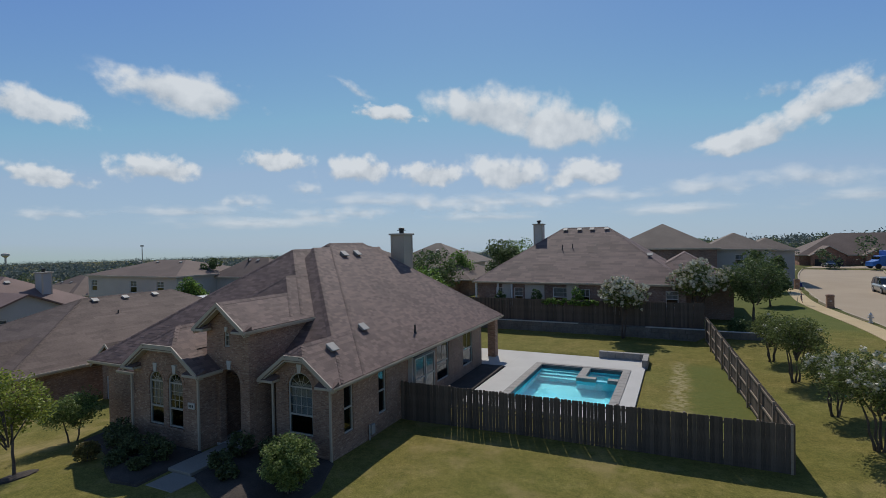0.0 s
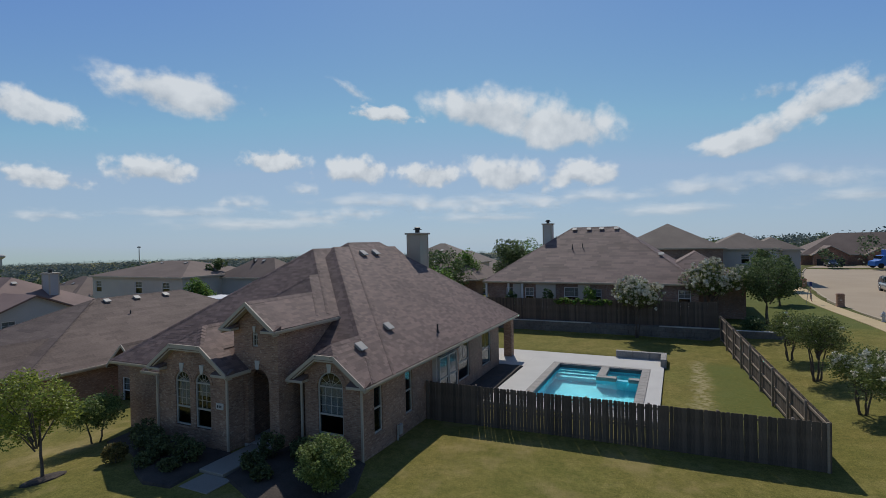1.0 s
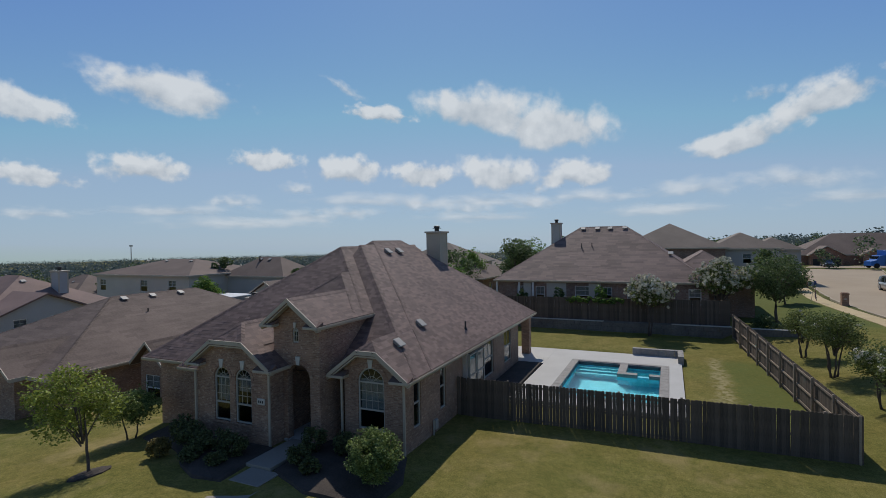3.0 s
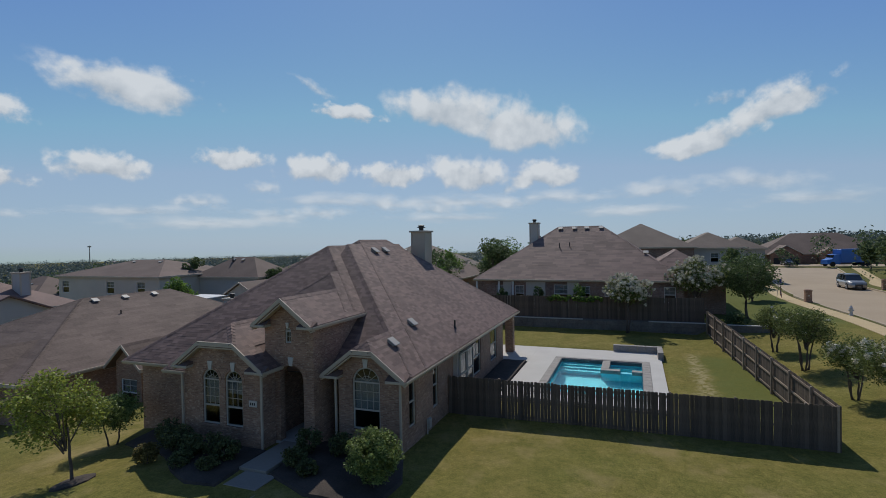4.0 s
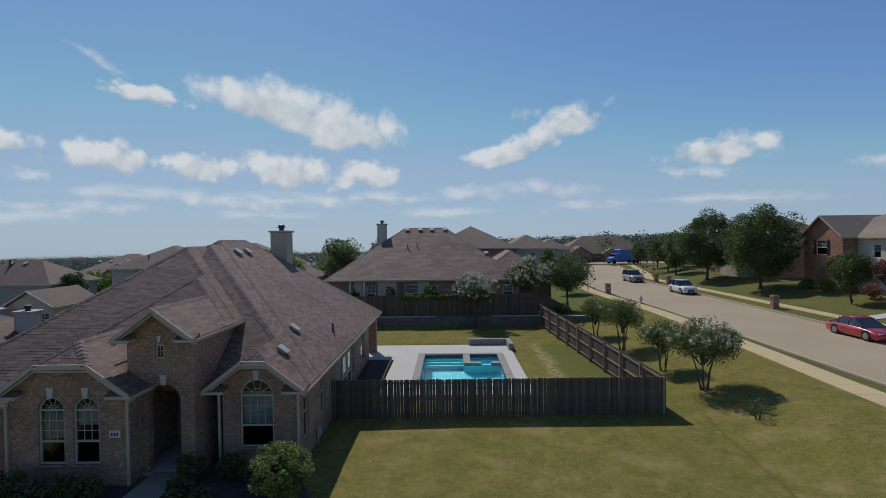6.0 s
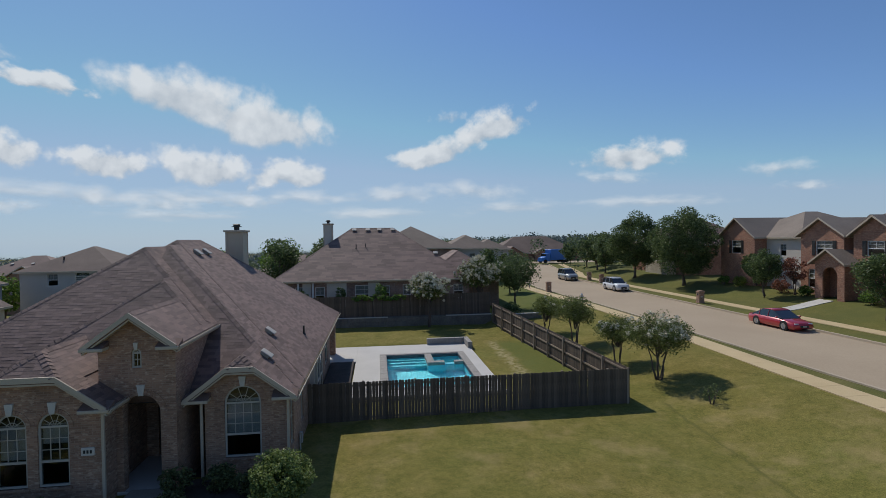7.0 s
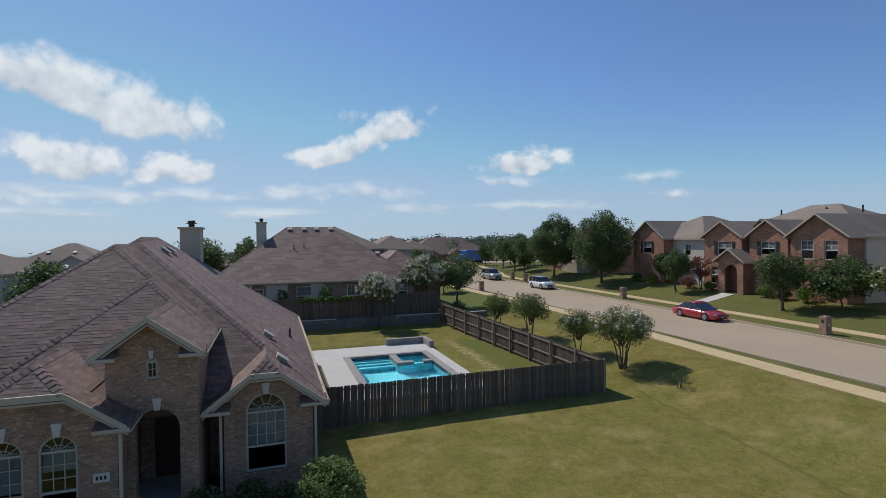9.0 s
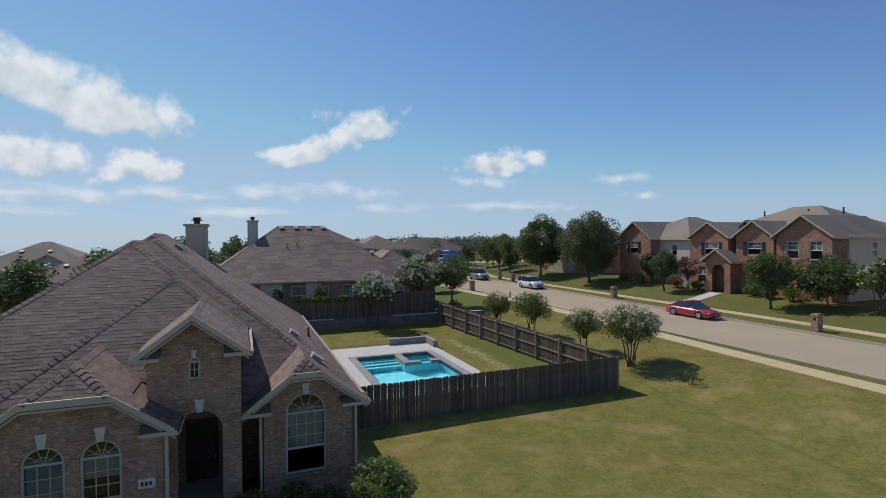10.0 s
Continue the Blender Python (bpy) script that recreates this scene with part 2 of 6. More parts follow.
RETAIN = surface("dark_stone_wall", (0.11, 0.097, 0.082), (0.245, 0.218, 0.185), 0.95, 7, 1.2, bump=0.6)
CONCRETE = surface("pale_concrete", (0.45, 0.428, 0.39), (0.575, 0.552, 0.508), 0.85, 25, 0.5)
WALKWAY = surface("sidewalk_concrete", (0.47, 0.35, 0.185), (0.60, 0.465, 0.262), 0.9, 18, 0.45)
ROADMAT = surface("road_concrete", (0.35, 0.268, 0.178), (0.44, 0.345, 0.236), 0.9, 10, 0.16)
KERBMAT = surface("kerb_concrete", (0.40, 0.32, 0.225), (0.50, 0.41, 0.295), 0.9, 16, 0.4)
COPING = surface("grey_travertine", (0.215, 0.197, 0.175), (0.375, 0.347, 0.312), 0.8, 12, 1.5)
TILE = surface("waterline_tile", (0.03, 0.035, 0.045), (0.09, 0.10, 0.12), 0.3, 25, 3.0)
PLASTER = surface("pool_plaster", (0.12, 0.56, 0.67), (0.18, 0.66, 0.75), 0.7, 6, 0.8)
MULCH = surface("dark_mulch", (0.028, 0.022, 0.018), (0.095, 0.073, 0.058), 0.95, 18, 1.4, bump=0.8)
BARK = surface("bark", (0.07, 0.052, 0.04), (0.17, 0.13, 0.10), 0.9, 14, 2.0, bump=0.6)
GRASS = grass_material("lawn_grass")
LEAF_CRAPE = leaf_material("crape_leaf", (0.062, 0.085, 0.024), (0.19, 0.225, 0.068))
LEAF_OAK = leaf_material("oak_leaf", (0.05, 0.08, 0.03), (0.145, 0.195, 0.072))
LEAF_LIGHT = leaf_material("young_leaf", (0.13, 0.16, 0.03), (0.33, 0.37, 0.075))
LEAF_SHRUB = leaf_material("shrub_leaf", (0.052, 0.105, 0.021), (0.193, 0.298, 0.061))
LEAF_BALL = leaf_material("clipped_leaf", (0.075, 0.115, 0.03), (0.255, 0.315, 0.10))
PATHMAT = surface("path_concrete", (0.23, 0.20, 0.165), (0.32, 0.285, 0.24), 0.9, 20, 0.6)
LEAF_DARK = leaf_material("dark_shrub_leaf", (0.06, 0.07, 0.03), (0.15, 0.175, 0.07))
LEAF_STRAW = leaf_material("straw_leaf", (0.12, 0.10, 0.03), (0.25, 0.2, 0.07))
LEAF_RED = leaf_material("red_leaf", (0.123, 0.061, 0.044), (0.35, 0.158, 0.105))
LEAF_FAR = leaf_material("far_tree_leaf", (0.05, 0.08, 0.036), (0.125, 0.165, 0.078))
# bluish-grey distance haze is put into this leaf colour
LEAF_WOODS_HAZE = leaf_material("far_wood_leaf_haze", (0.085, 0.115, 0.11), (0.11, 0.14, 0.135))
FLOWER = surface("crape_blossom", (0.62, 0.57, 0.43), (0.80, 0.75, 0.60), 0.8, 20, 3)
GRASS_BLADE = leaf_material("grass_blade", (0.20, 0.175, 0.05), (0.31, 0.265, 0.09))
METAL = plain("galvanised_metal", (0.42, 0.385, 0.335), 0.6, 0.0)
METAL_DARK = plain("dark_metal", (0.05, 0.048, 0.046), 0.5, 0.5)
RUBBER = plain("tyre_rubber", (0.02, 0.02, 0.02), 0.85)
ALLOY = plain("wheel_alloy", (0.5, 0.5, 0.5), 0.3, 0.9)
CAR_RED = plain("red_car_paint", (0.42, 0.018, 0.03), 0.3, 0.1, 1.0)
CAR_WHITE = plain("white_car_paint", (0.75, 0.75, 0.74), 0.3, 0.0, 1.0)
CAR_GREY = plain("silver_car_paint", (0.38, 0.37, 0.34), 0.35, 0.4, 1.0)
CAR_DARK = plain("dark_car_paint", (0.04, 0.045, 0.055), 0.3, 0.2, 1.0)
TRUCK_BLUE = plain("blue_truck_paint", (0.03, 0.17, 0.55), 0.4, 0.0, 0.5)
CARGLASS = plain("tinted_car_glass", (0.015, 0.017, 0.02), 0.05, 0.0, 1.0)
LAMP_LENS = plain("lamp_lens", (0.6, 0.6, 0.58), 0.15)
LAMP_RED = plain("tail_lamp_red", (0.35, 0.01, 0.01), 0.2)
HYDRANT = plain("silver_hydrant_paint", (0.55, 0.56, 0.57), 0.4, 0.3)
FLAG_RED = plain("flag_red", (0.4, 0.04, 0.05), 0.8)
FLAG_WHITE = plain("flag_white", (0.7, 0.7, 0.68), 0.8)
FLAG_BLUE = plain("flag_blue", (0.04, 0.06, 0.2), 0.8)


def water_material():
    m, nt, b = nodes_of("pool_water")
    b.inputs["Base Color"].default_value = (0.72, 0.95, 0.98, 1)
    b.inputs["Roughness"].default_value, b.inputs["IOR"].default_value, b.inputs["Transmission Weight"].default_value = 0.02, 1.33, 1.0
    n = noise_node(nt, 2.2, 3, 0.5)
    bumped(nt, b, n.outputs[0], 0.15, 0.06)
    return m


WATER = water_material()


# ---- building helpers ----
def thing(name, x, y, z, rz=0.0, label="", category="", group="", kind=""):
    e = new(name)
    e.empty_display_size = 0.3
    e.matrix_basis = pose(x, y, z, 0, 0, rz)
    return tagged(e, label, category, group, kind)


def top_of(ob):
    while ob.parent:
        ob = ob.parent
    return ob


def link_mesh(name, me, material, parent=None, label="", in_world=False):
    ob = new(name, me)
    if material and not me.materials:
        me.materials.append(material)
    if parent:
        ob.parent = parent
        if in_world:
            me.transform(top_of(parent).matrix_basis.inverted())
    return tagged(ob, label)


def part(name, bm, material, parent, label="", in_world=False, smooth=False):
    """One bmesh as one mesh object under a thing or a part."""
    me = bpy.data.meshes.new(name)
    bmesh.ops.recalc_face_normals(bm, faces=bm.faces)
    bm.to_mesh(me)
    bm.free()
    if smooth:
        me.polygons.foreach_set("use_smooth", [True] * len(me.polygons))
    return link_mesh(name, me, material, parent, label, in_world)


def raw(name, verts, faces, material, parent=None, label="", in_world=False):
    me = bpy.data.meshes.new(name)
    me.from_pydata(verts, [], faces)
    return link_mesh(name, me, material, parent, label, in_world)


def box(x0, y0, z0, x1, y1, z1, bevel=0.0, bm=None, m=None):
    bm = bm or bmesh.new()
    r = bmesh.ops.create_cube(bm, size=1.0)
    vs = r["verts"]
    bmesh.ops.scale(bm, vec=(abs(x1 - x0), abs(y1 - y0), abs(z1 - z0)), verts=vs)
    bmesh.ops.translate(bm, vec=((x0 + x1) / 2, (y0 + y1) / 2, (z0 + z1) / 2), verts=vs)
    if bevel:
        es = list({e for v in vs for e in v.link_edges})
        out = bmesh.ops.bevel(bm, geom=es, offset=bevel, segments=1, affect="EDGES")
        vs = list({v for f in out["faces"] for v in f.verts} | {v for v in vs if v.is_valid})
    if m is not None:
        bmesh.ops.transform(bm, matrix=m, verts=[v for v in vs if v.is_valid])
    return bm


def tube(p0, p1, r0, r1=None, seg=10, bm=None, caps=True):
    bm = bm or bmesh.new()
    r1 = r0 if r1 is None else r1
    a, b = Vector(p0), Vector(p1)
    d = b - a
    r = bmesh.ops.create_cone(bm, cap_ends=caps, segments=seg, radius1=r0, radius2=r1, depth=d.length)
    m = Matrix.Translation((a + b) / 2) @ d.to_track_quat("Z", "Y").to_matrix().to_4x4()
    bmesh.ops.transform(bm, matrix=m, verts=r["verts"])
    return bm


def bent_tube(points, radii, seg=8, bm=None):
    """One skin round a bent line, thinner towards its end."""
    bm = bm or bmesh.new()
    rows = []
    for i, p in enumerate(points):
        d = (Vector(points[min(i + 1, len(points) - 1)]) - Vector(points[max(i - 1, 0)])).normalized()
        q = d.to_track_quat("Z", "Y")
        rows.append([bm.verts.new(Vector(p) + q @ Vector((radii[i] * math.cos(2 * math.pi * k / seg), radii[i] * math.sin(2 * math.pi * k / seg), 0))) for k in range(seg)])
    for a, c in zip(rows, rows[1:]):
        for k in range(seg):
            bm.faces.new((a[k], a[(k + 1) % seg], c[(k + 1) % seg], c[k]))
    bm.faces.new(rows[0][::-1])
    bm.faces.new(rows[-1])
    return bm


def plate(outline, holes, m, thick, bm=None):
    """A flat plate in the u-v plane of m with holes through it, from w = 0 back to w = -thick."""
    bm = bm or bmesh.new()
    edges = []
    for loop in [outline] + list(holes):
        vs = [bm.verts.new((u, v, 0)) for u, v in loop]
        edges += [bm.edges.new((vs[i], vs[(i + 1) % len(vs)])) for i in range(len(vs))]
    got = bmesh.ops.triangle_fill(bm, use_beauty=True, use_dissolve=False, edges=edges)
    faces = [f for f in got["geom"] if isinstance(f, bmesh.types.BMFace)]
    ext = bmesh.ops.extrude_face_region(bm, geom=faces)
    back = [v for v in ext["geom"] if isinstance(v, bmesh.types.BMVert)]
    bmesh.ops.translate(bm, vec=(0, 0, -thick), verts=back)
    allv = list({v for f in faces for v in f.verts} | set(back))
    bmesh.ops.transform(bm, matrix=m, verts=allv)
    return bm


def prism(pts, m, thick, bm=None):
    """A convex outline in the u-v plane of m, thickened from w = 0 back to w = -thick."""
    bm = bm or bmesh.new()
    front = [bm.verts.new(m @ Vector((u, v, 0))) for u, v in pts]
    rear = [bm.verts.new(m @ Vector((u, v, -thick))) for u, v in pts]
    bm.faces.new(front)
    bm.faces.new(rear[::-1])
    n = len(pts)
    for i in range(n):
        bm.faces.new((front[i], rear[i], rear[(i + 1) % n], front[(i + 1) % n]))
    return bm


def facing(side, x, y, z):
    """A frame on a wall: u to the right as seen from outside, v up, w outwards."""
    u, w = {"S": ((1, 0, 0), (0, -1, 0)), "E": ((0, 1, 0), (1, 0, 0)), "N": ((-1, 0, 0), (0, 1, 0)), "W": ((0, -1, 0), (-1, 0, 0))}[side]
    m = Matrix.Identity(4)
    m.col[0][:3], m.col[1][:3], m.col[2][:3], m.col[3][:3] = u, (0, 0, 1), w, (x, y, z)
    return m


def arch_loop(u0, u1, v0, v1, n=12, full=True):
    """A round-headed opening: the head is a half circle, or flatter where full is less than one."""
    r = (u1 - u0) / 2
    rise = r * (1.0 if full is True else full)
    pts = [(u0, v0), (u1, v0)]
    c = (u0 + u1) / 2
    for i in range(n + 1):
        a = math.pi * i / n
        pts.append((c + r * math.cos(a), v1 - rise + rise * math.sin(a)))
    return pts


def rect_loop(u0, u1, v0, v1):
    return [(u0, v0), (u1, v0), (u1, v1), (u0, v1)]


# ---- roofs ----
def plane_z(rect, side, ze, p, x, y):
    x0, y0, x1, y1 = rect
    return ze + p * {"E": x1 - x, "W": x - x0, "N": y1 - y, "S": y - y0}[side]


def roof_z(wing, x, y):
    rect, planes = wing[0], wing[1]
    return min(plane_z(wing[2].get(s, rect), s, ze, p, x, y) for s, ze, p in planes)


def clip(poly, f):
    out = []
    for i in range(len(poly)):
        a, b = poly[i], poly[(i + 1) % len(poly)]
        fa, fb = f(*a), f(*b)
        if fa <= 1e-9:
            out.append(a)
        if (fa < -1e-9 and fb > 1e-9) or (fa > 1e-9 and fb < -1e-9):
            t = fa / (fa - fb)
            out.append((a[0] + t * (b[0] - a[0]), a[1] + t * (b[1] - a[1])))
    return out


def wing(rect, planes, edges=None):
    """A roof over a rectangle (x0, y0, x1, y1): its slopes (side, eave height, rise per metre); edges moves a slope's eave line."""
    return (rect, planes, edges or {})


def roof_faces(w):
    rect, planes, moved = w
    x0, y0, x1, y1 = rect
    for s, ze, p in planes:
        poly = [(x0, y0), (x1, y0), (x1, y1), (x0, y1)]
        for s2, ze2, p2 in planes:
            if s2 != s and poly:
                poly = clip(poly, lambda x, y: plane_z(moved.get(s, rect), s, ze, p, x, y) - plane_z(moved.get(s2, rect), s2, ze2, p2, x, y))
        if len(poly) >= 3:
            yield s, ze, p, poly


def roof_shell(w, k=0):
    """The boards under the shingles of one wing: every slope as a slab."""
    bm = bmesh.new()
    for w in (w,):
        for s, ze, p, poly in roof_faces(w):
            top = [bm.verts.new((x, y, plane_z(w[2].get(s, w[0]), s, ze, p, x, y) - 0.003 * k)) for x, y in poly]
            low = [bm.verts.new((v.co.x, v.co.y, v.co.z - 0.16)) for v in top]
            bm.faces.new(top)
            bm.faces.new(low[::-1])
            for i in range(len(top)):
                j = (i + 1) % len(top)
                bm.faces.new((top[i], low[i], low[j], top[j]))
    return bm


def roofs(house, wings, material):
    """One roof part for each wing; returns the first."""
    made = [part("roof", roof_shell(w, k), material, house, in_world=True) for k, w in enumerate(wings)]
    return made[0]


def hip_lines(w):
    """The lines along which two slopes of a wing meet: (start, end, first slope, second slope)."""
    rect, planes, moved = w
    faces = list(roof_faces(w))
    for i, (s, ze, p, poly) in enumerate(faces):
        for k in range(len(poly)):
            a, c = poly[k], poly[(k + 1) % len(poly)]
            if math.hypot(a[0] - c[0], a[1] - c[1]) < 0.3:
                continue
            for s2, ze2, p2, _ in faces[i + 1:]:
                if all(abs(plane_z(moved.get(s, rect), s, ze, p, *q) - plane_z(moved.get(s2, rect), s2, ze2, p2, *q)) < 1e-5 for q in (a, c)):
                    za, zc = (plane_z(moved.get(s, rect), s, ze, p, *q) for q in (a, c))
                    yield Vector((*a, za)), Vector((*c, zc)), (s, p), (s2, p2)


def slope_normal(s, p):
    x, y = {"E": (1, 0), "W": (-1, 0), "N": (0, 1), "S": (0, -1)}[s]
    return Vector((x * p, y * p, 1)).normalized()


def ridge_caps(wings, rng):
    """Folded cap shingles along every hip and ridge that stays uncovered."""
    verts, faces = [], []
    for k, w in enumerate(wings):
        for a, c, q1, q2 in hip_lines(w):
            if a.z > c.z:
                a, c = c, a
            d = (c - a).normalized()
            n1, n2 = slope_normal(*q1), slope_normal(*q2)
            s1, s2 = n1.cross(d), n2.cross(d)
            s1 = s1 if s1.z < 0 or (abs(s1.z) < 1e-6 and s1.dot(n1 - n2) > 0) else -s1
            s2 = s2 if s2.z < 0 or (abs(s2.z) < 1e-6 and s2.dot(n2 - n1) > 0) else -s2
            L, t = (c - a).length, 0.0
            while t < L:
                e = min(t + 0.2, L)
                mid = a.lerp(c, (t + e) / 2 / L)
                if not any(j != k and r[0][0] < mid.x < r[0][2] and r[0][1] < mid.y < r[0][3] and roof_z(r, mid.x, mid.y) > mid.z + 0.01 for j, r in enumerate(wings)):
                    p0, p1 = a + d * (t - 0.02), a + d * e
                    m = len(verts)
                    g = rng.uniform(0.02, 0.028)
                    verts += [p0 + s1 * 0.15 + n1 * g, p0 + Vector((0, 0, g + 0.012)), p0 + s2 * 0.15 + n2 * g, p1 + s1 * 0.15 + n1 * 0.009, p1 + Vector((0, 0, 0.014)), p1 + s2 * 0.15 + n2 * 0.009]
                    faces += [(m, m + 1, m + 4, m + 3), (m + 1, m + 2, m + 5, m + 4)]
                t = e
    return verts, faces


def slope_frame(w, s, ze, p):
    """s along the eave, t up the slope, n off the slope; the origin is the eave line's start."""
    x0, y0, x1, y1 = w[2].get(s, w[0])
    o, u, b = {"S": ((x0, y0), (1, 0), (0, 1)), "N": ((x1, y1), (-1, 0), (0, -1)), "E": ((x1, y0), (0, 1), (-1, 0)), "W": ((x0, y1), (0, -1), (1, 0))}[s]
    L = math.hypot(1, p)
    U, T = Vector((*u, 0)), Vector((b[0] / L, b[1] / L, p / L))
    m = Matrix.Identity(4)
    m.col[0][:3], m.col[1][:3], m.col[2][:3], m.col[3][:3] = U, T, U.cross(T), (*o, ze)
    return m


def shingle_tabs(wings, course, width, rng):
    """All tabs that stay uncovered: (frame, s0, s1 at the foot, s0, s1 at the head, t0, t1, lift)."""
    for k, w in enumerate(wings):
        for s, ze, p, poly in roof_faces(w):
            m = slope_frame(w, s, ze, p)
            inv = m.inverted()
            L = math.hypot(1, p)
            pts = []
            for x, y in poly:
                q = inv @ Vector((x, y, plane_z(w[2].get(s, w[0]), s, ze, p, x, y)))
                pts.append((q.x, q.y))
            tmin, tmax = min(q[1] for q in pts), max(q[1] for q in pts)
            for c in range(int(tmin / course), int(tmax / course) + 1):
                t0, t1 = max(c * course, tmin), min((c + 1) * course, tmax)
                if t1 - t0 < 0.02:
                    continue

                def span(t):
                    t = min(max(t, tmin + 1e-4), tmax - 1e-4)
                    xs = []
                    for i in range(len(pts)):
                        (ax, ay), (bx, by) = pts[i], pts[(i + 1) % len(pts)]
                        if (ay - t) * (by - t) < 0:
                            xs.append(ax + (t - ay) / (by - ay) * (bx - ax))
                    return (min(xs), max(xs)) if len(xs) > 1 else None
                a, b = span(t0), span(t1)
                if not a or not b:
                    continue
                lo, hi = min(a[0], b[0]), max(a[1], b[1])
                u = lo - rng.random() * width
                while u < hi:
                    step = width * rng.uniform(0.6, 1.4)
                    v = u + step
                    f0, f1, h0, h1 = max(u, a[0]), min(v, a[1]), max(u, b[0]), min(v, b[1])
                    u = v
                    if f1 - f0 < 0.02 and h1 - h0 < 0.02:
                        continue
                    f1, h1 = max(f0, f1), max(h0, h1)
                    hidden = True
                    for um in (f0 + 0.01, (f0 + f1 + h0 + h1) / 4, f1 - 0.01):
                        mid = m @ Vector((um, (t0 + t1) / 2, 0))
                        under = False
                        for k2, w2 in enumerate(wings):
                            r = w2[0]
                            if k2 != k and r[0] < mid.x < r[2] and r[1] < mid.y < r[3]:
                                z2 = roof_z(w2, mid.x, mid.y)
                                if z2 > mid.z + 0.015 or (z2 > mid.z - 0.015 and k2 < k):
                                    under = True
                                    break
                        if not under:
                            hidden = False
                            break
                    if not hidden:
                        yield m, f0, f1, h0, h1, t0, t1, rng.uniform(0.003, 0.009), step


def shingle_mesh(tabs):
    verts, faces = [], []
    for m, f0, f1, h0, h1, t0, t1, lift, _ in tabs:
        n = len(verts)
        for q in ((f0, t0, 0.0), (f1, t0, 0.0), (f1, t0 - 0.01, lift + 0.003), (f0, t0 - 0.01, lift + 0.003), (h1, t1 + 0.02, 0.005), (h0, t1 + 0.02, 0.005)):
            verts.append(m @ Vector(q))
        faces += [(n, n + 1, n + 2, n + 3), (n + 3, n + 2, n + 4, n + 5)]
    return verts, faces


# ---- ground ----
def smooth(a, b, v):
    t = min(1.0, max(0.0, (v - a) / (b - a)))
    return t * t * (3 - 2 * t)


DECK = (-8.88, 23.6, -0.65, 36.0)
ROAD_W, ROAD_E = 16.1, 25.5


def bend_w(y):
    """How far the near edge of the street swings from its straight line."""
    u = max(0.0, y - 66)
    return -1.1 * smooth(45, 64, y) + 0.068 * u + 0.0014 * u * u


def bend_e(y):
    u = max(0.0, y - 78)
    return 0.24 * u * smooth(0, 12, u)


def road_z(y):
    return 0.72 + 0.006 * (min(max(y, 0), 90) - 15)


def ground_z(x, y):
    yard = -0.05 - 0.012 * max(0.0, x + 4) + 0.012 * min(max(y - 20, 0.0), 24)
    yard -= 0.10 * max(0.0, -20 - max(x, -33)) + 0.055 * max(0.0, -33 - max(x, -95))
    yard -= 0.06 * min(max(0.0, y - 66), 80) * smooth(-9, -22, x)
    yard += 0.28 * smooth(-9.5, -12.5, x) * smooth(-21.5, -18.5, x) * smooth(17.0, 14.5, y)
    rise = 1.15 * smooth(43.5, 44.2, y) if x < 3.0 else 0.75 * smooth(40, 47, y) * smooth(13, 6, x)
    street = road_z(y) + 0.14
    z = (yard + rise) * (1 - smooth(5.0, 12.5, x)) + street * smooth(5.0, 12.5, x)
    if x > 25:
        z = street + 1.0 * smooth(29.5, 37, x - bend_e(y)) * smooth(120, 98, y)
    r = math.hypot(x, y)
    if r > 75:
        az = math.degrees(math.atan2(x, y))
        steep = 0.021 - 0.015 * smooth(-5, 18, az) - 0.004 * smooth(18, 40, az)
        z -= steep * (r - 75) * smooth(75, 300, r)
    return z


def street_z(x, y):
    """The street's surface, a kerb's height under the land beside it."""
    return road_z(y) if y < 72 else min(road_z(y), ground_z(14.0, y) - 0.14)


def axis(lo, hi, step, far, growth=1.22):
    vals = [lo + step * i for i in range(int(round((hi - lo) / step)) + 1)]
    d = step
    while vals[-1] < far:
        d *= growth
        vals.append(vals[-1] + d)
    d = step
    while vals[0] > -far:
        d *= growth
        vals.insert(0, vals[0] - d)
    return vals


def build_ground():
    xs, ys = axis(-36.0, 46.0, 0.6, 4200), axis(4.0, 134.0, 0.6, 4200)
    verts, faces = [], []
    for y in ys:
        for x in xs:
            z = ground_z(x, y)
            if abs(x) < 60 and 0 < y < 110:
                z += 0.035 * noise.noise((x * 0.5, y * 0.5, 0.0))
            if DECK[0] + 0.5 < x < DECK[2] - 0.5 and DECK[1] + 0.5 < y < DECK[3] - 0.5:
                z = -2.6
            if -15.8 < x < -0.3 and 22.5 < y < 36.4:
                z = min(z, -0.02 if y > 24 else 0.02)
            if ROAD_W + bend_w(y) - 0.1 < x < ROAD_E + bend_e(y) + 0.1 and y < 128:
                z = street_z(x, y) - 0.35
            verts.append((x, y, z))
    nx = len(xs)
    for j in range(len(ys) - 1):
        for i in range(nx - 1):
            a = j * nx + i
            faces.append((a, a + 1, a + nx + 1, a + nx))
    ob = raw("ground", verts, faces, GRASS)
    ob.data.polygons.foreach_set("use_smooth", [True] * len(faces))
    tagged(ob, "dry yellow-green mown lawn and rolling land", "lawn", kind="structure")


build_ground()


